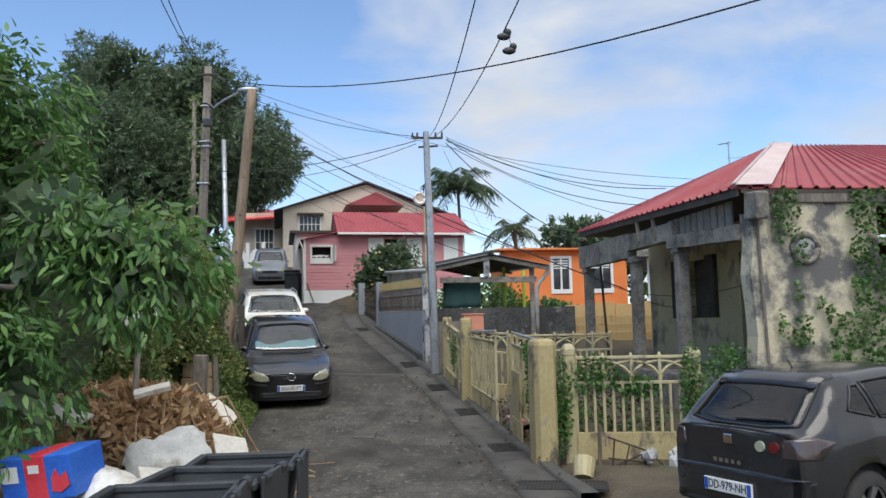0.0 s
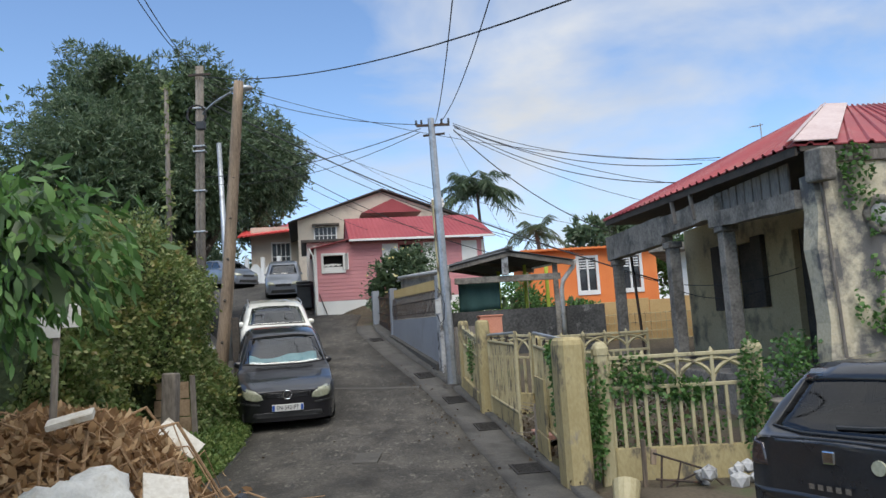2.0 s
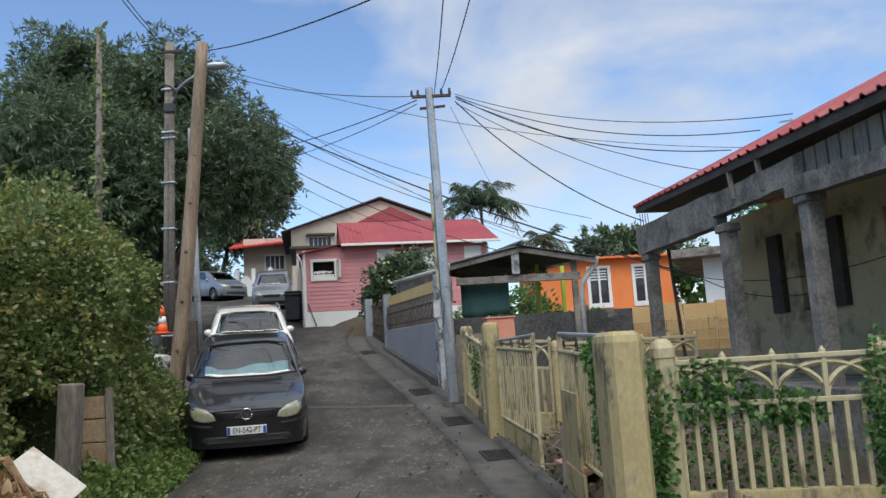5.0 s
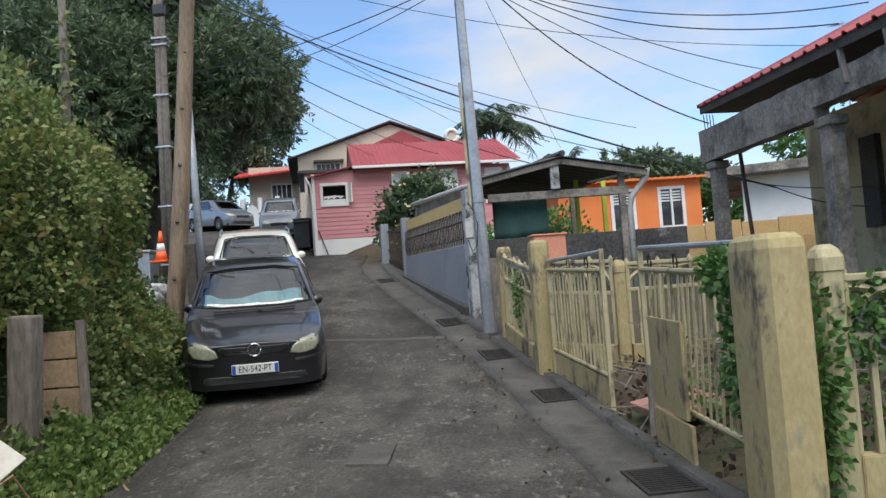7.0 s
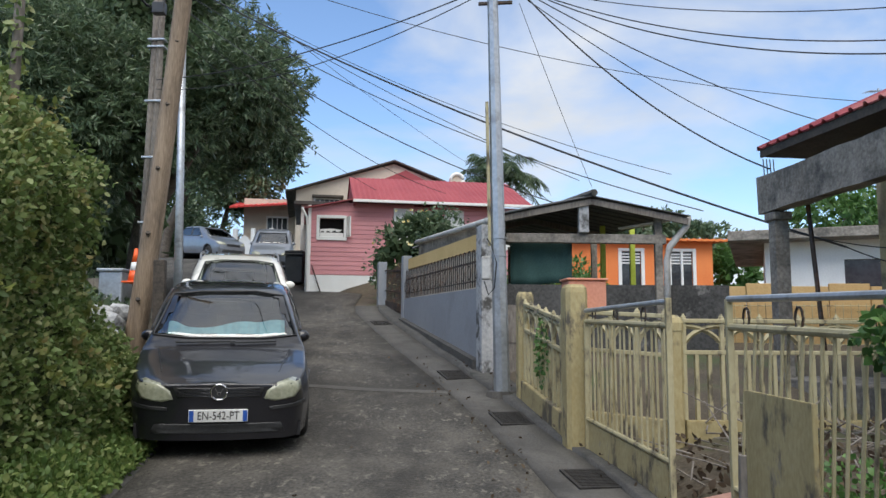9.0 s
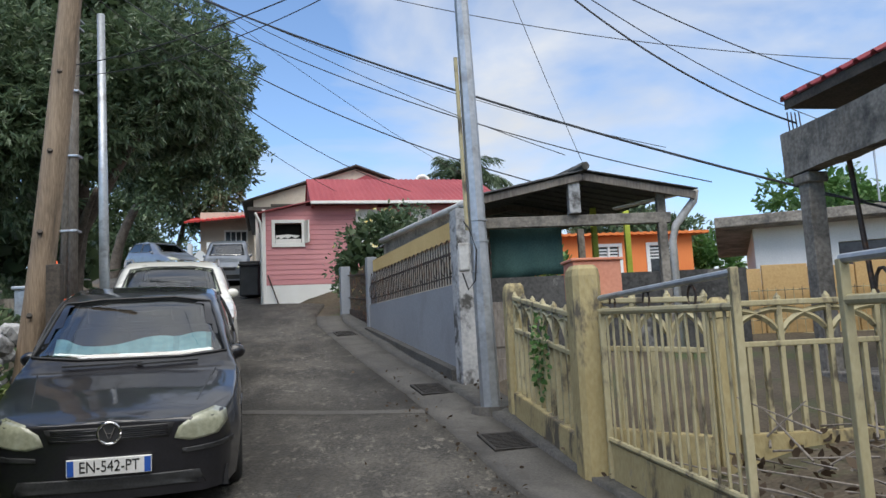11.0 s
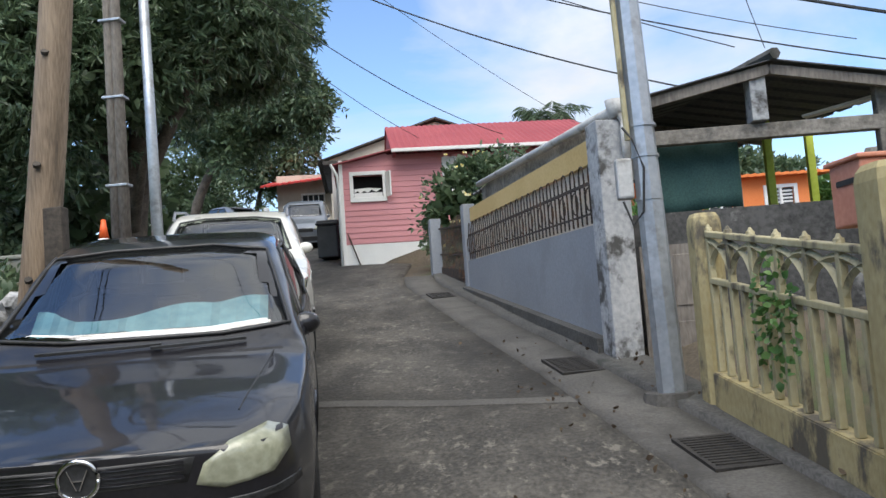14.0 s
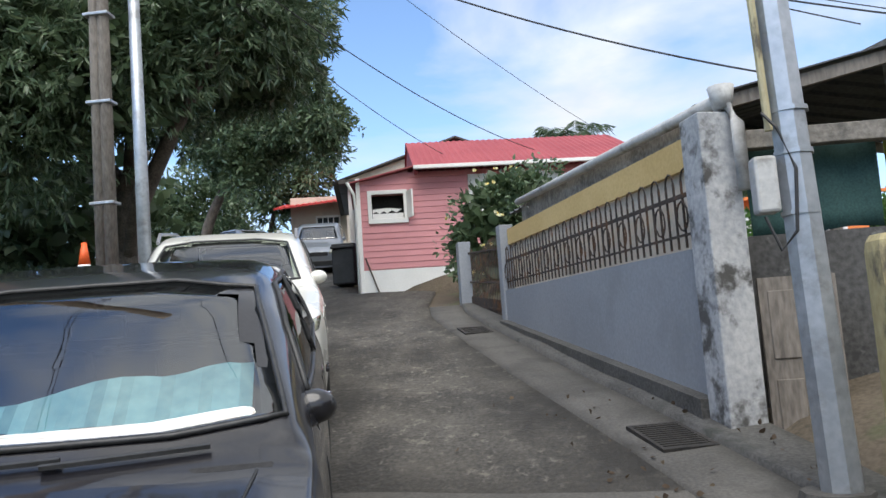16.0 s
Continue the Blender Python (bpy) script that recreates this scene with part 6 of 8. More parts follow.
golf, gbody = car("black_hatchback", "glossy black hatchback parked on the slope with a turquoise sunshade", slope_pose(-3.13, 15.9, 15.5, 4.4) @ Matrix.Scale(1.055, 4), M_BLACKCAR, hatch,
                  [("windscreen", "front", WS), ("side_window", "side", [(1.62, 1.0), (2.45, 1.02), (2.45, 1.38), (2.15, 1.37), (1.85, 1.22)]), ("side_window", "side", [(2.53, 1.02), (3.3, 1.06), (3.35, 1.33), (3.1, 1.385), (2.53, 1.39)]),
                   ("rear_window", "rear", [(-0.55, 1.05), (0.55, 1.05), (0.5, 1.32), (-0.5, 1.32)])],
                  [("headlight", "front", [(0.40, 0.585), (0.5, 0.56), (0.68, 0.585), (0.745, 0.65), (0.735, 0.72), (0.66, 0.745), (0.52, 0.72), (0.43, 0.66)], M_LAMP, 0.008),
                   ("headlight", "front", [(-x, z) for x, z in ((0.40, 0.585), (0.5, 0.56), (0.68, 0.585), (0.745, 0.65), (0.735, 0.72), (0.66, 0.745), (0.52, 0.72), (0.43, 0.66))][::-1], M_LAMP, 0.008),
                   ("grille", "front", [(-0.37, 0.6), (0.37, 0.6), (0.4, 0.69), (-0.4, 0.69)], M_BLACKPL, 0.004),
                   ("lower_grille", "front", [(-0.6, 0.27), (0.6, 0.27), (0.56, 0.36), (-0.56, 0.36)], M_BLACKPL, 0.004),
                   ("bumper_strip", "front", [(-0.78, 0.5), (-0.45, 0.48), (-0.45, 0.51), (-0.78, 0.535)], M_BLACKPL, 0.008),
                   ("bumper_strip", "front", [(0.45, 0.48), (0.78, 0.5), (0.78, 0.535), (0.45, 0.51)], M_BLACKPL, 0.008),
                   ("tail_light", "rear", [(0.5, 0.85), (0.75, 0.85), (0.72, 1.02), (0.52, 1.02)], M_REDLAMP, 0.006)],
                  (0.87, 3.44), 0.315, ("EN-542-PT", "front", 0.44, 0.02), (1.62, 0.97), foil=True)
for zz in (0.622, 0.65, 0.678):
    bm = hatch.patch("front", [(-0.36, zz - 0.006), (0.36, zz - 0.006), (0.36, zz + 0.006), (-0.36, zz + 0.006)], 0.012, 1, 0.06)
    part("grille_slat", bm, M_BLACKCAR, golf)
p, n = hatch.cast("front", 0, 0.655)
bm = bmesh.new()
tube(bm, [(0.07 * math.cos(k * math.tau / 24), p.y - 0.022, 0.655 + 0.07 * math.sin(k * math.tau / 24)) for k in range(25)], 0.009, 6)
bdg = part("badge", bm, M_CHROME, golf, "round chrome badge", True)
bm = bmesh.new()
rod(bm, (0, p.y, 0.655), (0, p.y - 0.02, 0.655), 0.064, seg=24)
part("badge_face", bm, M_BLACKPL, bdg)
bm = bmesh.new()
for x0, x1 in ((-0.035, -0.005), (0.035, 0.005)):
    bar(bm, (x0, p.y - 0.024, 0.695), (x1, p.y - 0.024, 0.62), 0.004, 0.012, up=(0, 1, 0))
bar(bm, (-0.018, p.y - 0.024, 0.655), (0.018, p.y - 0.024, 0.655), 0.004, 0.01, up=(0, 1, 0))
part("badge_bars", bm, M_CHROME, bdg)
for xa, xb in ((-0.5, 0.1), (0.05, 0.52)):
    bm = bmesh.new()
    q = [hatch.cast("front", xa + (xb - xa) * s, 0.925 + 0.012 * s)[0] + Vector((0, -0.02, 0.012)) for s in (0, 0.33, 0.66, 1)]
    tube(bm, q, 0.01, 5)
    part("wiper", bm, M_BLACKPL, golf)
for nm, y in (("door_seam", 1.52), ("door_seam", 2.49)):
    for v in ("left", "right"):
        pts = [hatch.cast(v, y, z) for z in (0.3, 0.45, 0.6, 0.75, 0.9)]
        bm = bmesh.new()
        tube(bm, [a + b * 0.001 for a, b in pts if a], 0.005, 4)
        part(nm, bm, M_BLACKPL, golf)
# bonnet seams
for sx in (-1, 1):
    pts = [hatch.cast("top", sx * (0.66 - 0.03 * k), 1.05 - 0.19 * k)[0] + Vector((0, 0, 0.001)) for k in range(5)]
    bm = bmesh.new()
    tube(bm, pts, 0.004, 4)
    part("bonnet_seam", bm, M_BLACKPL, golf)
bm = bmesh.new()
box(bm, -0.1, 0.1, 1.93, 1.99, 1.2, 1.29, 0.015)
part("rear_view_mirror", bm, M_BLACKPL, golf)

# white crossover behind it
suv = CarShape(4.4, 0.9,
               [(-0.3, 0.86), (0, 0.86), (0.05, 0.89), (0.2, 0.95), (0.6, 1.04), (1.05, 1.11), (1.25, 1.17), (1.6, 1.4), (1.95, 1.56), (2.3, 1.62), (3.2, 1.61), (3.7, 1.52), (4.1, 1.2), (4.3, 1.0), (4.4, 0.75), (4.7, 0.5)],
               [(0, 0.75), (0.3, 0.9), (0.7, 0.98), (1.2, 1.06), (2.2, 1.08), (3.6, 1.15), (4.2, 1.1), (4.4, 0.7)],
               [(0, 0.64), (0.06, 0.74), (0.2, 0.82), (0.5, 0.88), (1, 0.9), (3.4, 0.9), (4.1, 0.82), (4.4, 0.7)],
               0.26, (0.9, 3.53), 0.35, 0.2)
sw, sbody = car("white_crossover", "cream-white crossover car parked behind the black hatchback", slope_pose(-4.36, 20.5, 17, 4.55) @ Matrix.Scale(1.04, 4), M_WHITECAR, suv,
                [("windscreen", "front", [(-0.68, 1.18), (0.68, 1.18), (0.57, 1.51), (0.3, 1.545), (-0.3, 1.545), (-0.57, 1.51)]), ("side_window", "side", [(1.7, 1.14), (2.5, 1.15), (2.5, 1.5), (2.2, 1.5)]), ("side_window", "side", [(2.58, 1.15), (3.5, 1.2), (3.4, 1.48), (2.58, 1.5)]),
                 ("rear_window", "rear", [(-0.55, 1.2), (0.55, 1.2), (0.5, 1.46), (-0.5, 1.46)])],
                [("headlight", "front", [(0.42, 0.8), (0.55, 0.76), (0.8, 0.84), (0.83, 0.93), (0.6, 0.89)], M_LAMP, 0.008), ("headlight", "front", [(-0.6, 0.89), (-0.83, 0.93), (-0.8, 0.84), (-0.55, 0.76), (-0.42, 0.8)], M_LAMP, 0.008),
                 ("grille", "front", [(-0.4, 0.55), (0.4, 0.55), (0.36, 0.74), (-0.36, 0.74)], M_BLACKPL, 0.006)],
                (0.9, 3.53), 0.35, None, (1.62, 1.2))
for sx in (-1, 1):
    bm = bmesh.new()
    tube(bm, [(sx * 0.66, 2.0, 1.55), (sx * 0.66, 2.15, 1.635), (sx * 0.66, 3.2, 1.63), (sx * 0.65, 3.5, 1.57)], 0.018, 6)
    part("roof_rail", bm, M_RIM, sw)

# dark grey hatchback, tail towards the walker
ibi = CarShape(3.95, 0.85,
               [(-0.3, 0.66), (0, 0.66), (0.05, 0.7), (0.3, 0.8), (0.9, 0.95), (1.15, 1.0), (1.5, 1.2), (1.8, 1.37), (2.1, 1.43), (2.6, 1.44), (3.2, 1.4), (3.42, 1.35), (3.7, 1.08), (3.84, 0.96), (3.9, 0.93), (3.95, 0.92), (4.3, 0.92)],
               [(0, 0.6), (0.6, 0.82), (1.1, 0.92), (2.0, 0.93), (3.2, 0.99), (3.7, 0.93), (3.95, 0.87)],
               [(0, 0.6), (0.1, 0.72), (0.4, 0.82), (1, 0.85), (3.2, 0.85), (3.6, 0.82), (3.85, 0.74), (3.95, 0.68)],
               0.22, (0.8, 3.27), 0.3)
RW = [(-0.58, 0.97), (-0.3, 0.945), (0.3, 0.945), (0.58, 0.97), (0.53, 1.3), (-0.53, 1.3)]
im = Matrix.Translation((2.52 + 0.883 * 3.95, 7.02 + 0.469 * 3.95, road_z(7.4) + 0.02)) @ Matrix.Rotation(radians(118), 4, "Z")
ib, ibody = car("grey_hatchback", "dark grey hatchback seen from behind, parked by the yellow fence", im, M_GREYCAR, ibi,
                [("windscreen", "front", [(-0.7, 1.04), (0.7, 1.04), (0.58, 1.34), (-0.58, 1.34)]), ("rear_window", "rear", RW), ("side_window", "side", [(1.6, 0.99), (2.45, 1.0), (2.45, 1.35), (2.1, 1.35), (1.8, 1.22)]), ("side_window", "side", [(2.53, 1.0), (3.05, 1.02), (3.12, 1.31), (2.53, 1.35)]), ("side_window", "side", [(3.12, 1.03), (3.4, 1.09), (3.26, 1.28), (3.18, 1.29)])],
                [("tail_light", "rear", [(0.52, 0.72), (0.76, 0.72), (0.79, 0.86), (0.72, 0.9), (0.55, 0.87)], M_SMOKE, 0.008), ("tail_light", "rear", [(-0.55, 0.87), (-0.72, 0.9), (-0.79, 0.86), (-0.76, 0.72), (-0.52, 0.72)], M_SMOKE, 0.008),
                 ("bumper", "rear", [(-0.72, 0.3), (0.72, 0.3), (0.74, 0.56), (0.3, 0.58), (-0.3, 0.58), (-0.74, 0.56)], M_GREYCAR, 0.02),
                 ("bumper_lip", "rear", [(-0.66, 0.24), (0.66, 0.24), (0.68, 0.3), (-0.68, 0.3)], M_BLACKPL, 0.012)],
                (0.8, 3.27), 0.3, ("DD-979-NH", "rear", 0.42, 0.035), (1.6, 1.0), trims=(M_CHROME,), glass=M_TINTGLASS)
bm = ibi.patch("top", [(-0.56, 3.3), (0.56, 3.3), (0.52, 3.5), (-0.52, 3.5)], 0.02, 2, 0.08)
part("spoiler", bm, M_GREYCAR, ib, "", True)
for x, mt in ((0.33, M_LAMP), (0.46, M_REDLAMP)):
    for sx in (1, -1):
        if sx > 0 and x > 0:
            continue
        p, n = ibi.cast("rear", sx * x, 0.8)
        bm = bmesh.new()
        rod(bm, p - n * 0.01, p + n * 0.014, 0.05, 0.045, 16)
        part("round_lamp", bm, mt, ib)
p, n = ibi.cast("rear", 0.0, 0.83)
bm = bmesh.new()
bar(bm, p + n * 0.008 + Vector((-0.045, 0, 0)), p + n * 0.008 + Vector((0.045, 0, 0)), 0.02, 0.085, 0.01)
part("badge", bm, M_CHROME, ib, "square chrome badge")
for k in range(5):
    p, n = ibi.cast("rear", 0.13 - k * 0.065, 0.64)
    bm = bmesh.new()
    bar(bm, p + n * 0.03 + Vector((-0.02, 0, 0)), p + n * 0.03 + Vector((0.02, 0, 0)), 0.006, 0.035)
    part("model_bar", bm, M_CHROME, ib)
bm = bmesh.new()
q = [ibi.cast("rear", x, z)[0] + Vector((0, 0.02, 0.01)) for x, z in ((0.05, 0.985), (-0.15, 0.99), (-0.32, 1.0), (-0.45, 1.0))]
tube(bm, q, 0.014, 5)
part("rear_wiper", bm, M_BLACKPL, ib)
bm = bmesh.new()
rod(bm, (0, 3.1, 1.4), (0, 3.18, 1.5), 0.008, 0.004, 6)
part("aerial", bm, M_BLACKPL, ib)

# two silver cars at the top of the street
mpv = CarShape(4.25, 0.9,
               [(-0.3, 0.76), (0, 0.76), (0.05, 0.8), (0.2, 0.88), (0.8, 1.03), (1.0, 1.1), (1.6, 1.45), (1.9, 1.57), (2.3, 1.63), (3.3, 1.6), (3.8, 1.45), (4.1, 1.0), (4.25, 0.7), (4.5, 0.5)],
               [(0, 0.65), (0.3, 0.82), (1.0, 1.0), (2, 1.05), (3.7, 1.08), (4.25, 0.7)],
               [(0, 0.6), (0.08, 0.74), (0.3, 0.84), (0.8, 0.9), (3.5, 0.9), (4.1, 0.8), (4.25, 0.7)],
               0.24, (0.85, 3.4), 0.31)
MW = [("windscreen", "front", [(-0.66, 1.12), (0.66, 1.12), (0.55, 1.5), (-0.55, 1.5)]), ("side_window", "side", [(1.5, 1.1), (2.45, 1.1), (2.45, 1.5), (2.0, 1.5)]), ("side_window", "side", [(2.53, 1.1), (3.6, 1.14), (3.4, 1.5), (2.53, 1.52)])]
ML = [("headlight", "front", [(0.4, 0.68), (0.74, 0.68), (0.8, 0.8), (0.6, 0.84), (0.42, 0.78)], M_LAMP, 0.008), ("headlight", "front", [(-0.42, 0.78), (-0.6, 0.84), (-0.8, 0.8), (-0.74, 0.68), (-0.4, 0.68)], M_LAMP, 0.008),
      ("grille", "front", [(-0.36, 0.62), (0.36, 0.62), (0.36, 0.74), (-0.36, 0.74)], M_BLACKPL, 0.005), ("lower_grille", "front", [(-0.6, 0.3), (0.6, 0.3), (0.55, 0.46), (-0.55, 0.46)], M_BLACKPL, 0.005)]
car("silver_people_carrier", "silver-blue people carrier parked facing down the street", slope_pose(-8.75, 39.2, 12, 4.25), M_SILVERCAR, mpv, MW, ML, (0.85, 3.4), 0.31, None, (1.5, 1.1))
car("silver_hatchback", "silver hatchback parked at an angle at the top of the street", slope_pose(-12.2, 45.2, 50, 4.25), M_SILVERCAR, mpv, MW, ML, (0.85, 3.4), 0.31, None, (1.5, 1.1))

# ---- trees, hedge and creepers ----
RS = np.random.RandomState(11)


def blob_points(center, radius, n, shell=0.35, flat=None):
    """Points in the outer part of an ellipsoid, with their outward ways."""
    d = RS.normal(0, 1, (n, 3))
    d /= np.linalg.norm(d, axis=1, keepdims=True)
    r = 1 - shell * RS.uniform(0, 1, (n, 1)) ** 1.6
    return np.array(center) + d * r * np.array(radius), d


def crown(name, lobes, clusters, per, size, material, parent, spread=0.35, droop=0.3, slim=0.3, label=""):
    """A crown of leaf clusters over several uneven lobes: each cluster is a tuft of leaves at a twig's end."""
    P, D = [], []
    vol = np.array([l[1][0] * l[1][2] for l in lobes])
    share = (vol / vol.sum() * clusters).astype(int)
    for (c, r), k in zip(lobes, share):
        p, d = blob_points(c, r, k, 0.4)
        w = np.array([noise.noise(Vector(q) * 0.55) for q in p])
        p = p + d * (w[:, None] * 0.9)
        ok = w > -0.34
        P.append(p[ok])
        D.append(d[ok])
    P, D = np.concatenate(P), np.concatenate(D)
    pts = np.repeat(P, per, axis=0) + RS.normal(0, spread * 0.35, (len(P) * per, 3))
    out = np.repeat(D, per, axis=0)
    me = leaves(name, pts, out, size, material, RS, droop, slim, 0.75)
    ob = part(name, me, None, parent, label)
    ob["kind"] = "stuff"
    return ob


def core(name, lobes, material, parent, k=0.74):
    """Leafy inside of a crown: clumps that close the gaps, with the crown's shade put into their dark colour."""
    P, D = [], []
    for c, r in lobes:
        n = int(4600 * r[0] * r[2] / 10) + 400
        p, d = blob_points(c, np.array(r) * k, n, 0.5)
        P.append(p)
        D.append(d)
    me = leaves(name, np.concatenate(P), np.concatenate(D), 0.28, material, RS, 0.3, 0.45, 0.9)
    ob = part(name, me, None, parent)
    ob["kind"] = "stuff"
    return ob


def limb(bm, pts, r0, r1):
    c = cat(pts, 10)
    tube(bm, c, r0, 8, r1 / r0)


# large mango tree up the bank
t = thing("mango_tree", "large dark green mango tree spreading over the street", "tree")
bm = bmesh.new()
limb(bm, [(-9.9, 29.3, 1.6), (-9.8, 29.2, 3.2), (-9.5, 29.0, 5.0)], 0.38, 0.28)
limb(bm, [(-9.6, 29.1, 4.2), (-8.4, 28.4, 5.6), (-7.2, 28.0, 7.2)], 0.2, 0.07)
limb(bm, [(-9.6, 29.1, 4.6), (-11.5, 28.6, 6.8), (-13.2, 28.2, 9.0)], 0.24, 0.08)
limb(bm, [(-9.5, 29.0, 4.9), (-9.6, 29.4, 8.0), (-9.9, 30.0, 11.0)], 0.24, 0.07)
limb(bm, [(-9.7, 29.1, 3.4), (-8.9, 27.9, 4.3), (-8.2, 27.0, 4.9)], 0.14, 0.05)
part("trunk", bm, M_BARK, t, "", True)
lobes = [((-10.2, 29.5, 8.7), (3.7, 4.0, 3.1)), ((-7.6, 28.6, 8.0), (2.4, 2.5, 2.0)), ((-12.6, 29.2, 9.3), (2.4, 3.0, 2.9)), ((-9.4, 27.2, 6.4), (2.0, 2.0, 1.6)),
         ((-11.6, 26.2, 6.9), (2.8, 2.2, 2.7)), ((-13.8, 27.0, 6.0), (2.2, 3.0, 3.0)), ((-7.6, 30.4, 7.9), (1.7, 2.2, 1.5)), ((-9.2, 29.0, 10.7), (1.8, 2, 1.3)), ((-12.2, 29.4, 11.4), (1.8, 2, 1.3)), ((-8.4, 31.6, 9.0), (1.5, 1.7, 1.2))]
clumps = []
for c_, r_ in lobes:
    k_ = int(5 + 3.2 * r_[0] * r_[2])
    q_, d_ = blob_points(c_, np.array(r_) * 0.84, k_, 0.25)
    for j in range(k_):
        e_ = RS.uniform(0.55, 1.05)
        clumps.append((q_[j], (e_ * 1.15, e_ * 1.15, e_ * 0.85)))
crown("crown", clumps, 15000, 12, 0.205, L_MANGO, t, 0.14, 0.45, 0.19)
core("inner_leaves", lobes, L_MANGO_SHADE, t, 0.78)
# smaller growth right of it, further up
t = thing("tree", "low green trees beyond the red roofed houses", "tree")
bm = bmesh.new()
limb(bm, [(-19.5, 65, 5), (-19.4, 65, 8), (-18.8, 65, 11)], 0.3, 0.15)
part("trunk", bm, M_BARK, t, "", True)
lb = [((-22.7, 64, 7.6), (6, 3, 2.5)), ((-18.4, 65, 13.0), (3.5, 2.5, 3.1))]
crown("crown", lb, 1100, 10, 0.45, L_MANGO, t, 0.6, 0.4, 0.35)
core("inner_leaves", lb, L_MANGO_SHADE, t)

t = thing("tree", "dark green tree beside the houses at the top of the street", "tree")
bm = bmesh.new()
limb(bm, [(-20.2, 56, 4.5), (-20.1, 56, 7), (-19.9, 56, 9)], 0.3, 0.14)
part("trunk", bm, M_BARK, t, "", True)
lb = [((-19.8, 56, 9.2), (2.6, 2, 3.0)), ((-18.5, 55, 6.9), (1.7, 1.6, 1.9)), ((-22.6, 56, 8.6), (2.6, 2, 3.2))]
crown("crown", lb, 900, 10, 0.36, L_MANGO, t, 0.5, 0.4, 0.3)
core("inner_leaves", lb, L_MANGO_SHADE, t)

t = thing("tree", "tall spreading green tree rising over the red-roofed annex", "tree")
bm = bmesh.new()
limb(bm, [(-18.0, 51, 5.2), (-17.4, 51, 8), (-15.5, 50.6, 11)], 0.34, 0.16)
limb(bm, [(-16.6, 50.8, 9.4), (-14, 50.4, 11), (-11.8, 50, 12.2)], 0.18, 0.07)
part("trunk", bm, M_BARK, t, "", True)
lb = [((-11.2, 50, 12.2), (1.7, 1.8, 1.9)), ((-13.4, 50.5, 12.6), (2.2, 2.2, 2.6)), ((-16.2, 50.4, 12.2), (2.4, 2.2, 3.0)), ((-12.6, 49.6, 14.2), (1.5, 1.6, 1.3)), ((-15.0, 49.6, 10.4), (1.5, 1.5, 1.5))]
clumps = []
for c_, r_ in lb:
    q_, d_ = blob_points(c_, np.array(r_) * 0.84, 12, 0.25)
    clumps += [(q_[j], (0.8, 0.8, 0.6)) for j in range(12)]
crown("crown", clumps, 2600, 9, 0.3, L_MANGO, t, 0.45, 0.4, 0.3)
core("inner_leaves", lb, L_MANGO_SHADE, t)

# broad-leaved tree hanging over the rubbish
t = thing("almond_tree", "bright green broad-leaved tree drooping over the rubbish heap", "tree")
bm = bmesh.new()
limb(bm, [(-5.2, 7.2, -0.3), (-5.1, 7.0, 1.2), (-4.7, 6.8, 2.2)], 0.12, 0.08)
limb(bm, [(-4.8, 6.9, 1.9), (-3.8, 6.6, 2.5), (-2.7, 6.3, 2.4)], 0.06, 0.02)
limb(bm, [(-4.9, 6.9, 1.5), (-4.0, 6.2, 1.9), (-3.2, 5.8, 1.9)], 0.05, 0.02)
limb(bm, [(-4.7, 6.8, 2.2), (-4.3, 7.0, 3.0), (-3.6, 7.2, 3.4)], 0.07, 0.02)
part("trunk", bm, M_BARK, t, "", True)
lobes = [((-4.1, 6.9, 2.7), (1.0, 0.9, 0.85)), ((-3.2, 6.5, 2.4), (0.85, 0.7, 0.5)), ((-2.5, 6.4, 2.12), (0.55, 0.5, 0.4)), ((-4.4, 6.5, 1.5), (0.7, 0.7, 0.9)), ((-3.5, 6.15, 1.3), (0.36, 0.4, 0.6)), ((-4.6, 7.2, 3.6), (0.9, 0.9, 0.8))]
crown("crown", lobes, 2300, 10, 0.115, L_BRIGHT, t, 0.26, 1.25, 0.3)
P_, D_ = [], []
for c_, r_ in lobes:
    p_, d_ = blob_points(c_, np.array(r_) * 0.7, int(260 * r_[0]), 0.6)
    P_.append(p_)
    D_.append(d_)
part("inner_leaves", leaves("inner_leaves", np.concatenate(P_), np.concatenate(D_), 0.26, L_MANGO, RS, 0.5, 0.5, 0.8), None, t)["kind"] = "stuff"

# overgrown bank: creeper over a lumpy mass
t = thing("hedge", "tall bank overgrown with dense green creeper", "hedge", kind="stuff")


def hedge_x(y, z):
    """Front of the creeper mass at a height."""
    base = at(EDGE_L, y) - 0.36 - 0.24 * smooth01((y - 12.4) / 0.8) - 0.5 * smooth01((13.7 - y) / 1.2)
    base -= 0.65 * smooth01((y - 11.9) / 0.5) * smooth01((13.36 - y) / 0.08) * smooth01((1.5 - z) / 0.15)
    return base - 0.07 * max(0.0, z) - 0.45 * smooth01((z - 2.6) / 1.2) + 0.36 * noise.noise((y * 0.62, z * 0.8, 4.0)) + 0.15 * noise.noise((y * 2.3, z * 2.6, 9.0))


def hedge_top(y):
    return 3.35 + 0.35 * math.sin(y * 0.9) + 0.55 * noise.noise((y * 0.9, 1, 1)) + 0.2 * noise.noise((y * 2.9, 4, 1)) - 2.4 * smooth01((y - 15.4) / 1.0) - 0.7 * smooth01((12.0 - y) / 3)


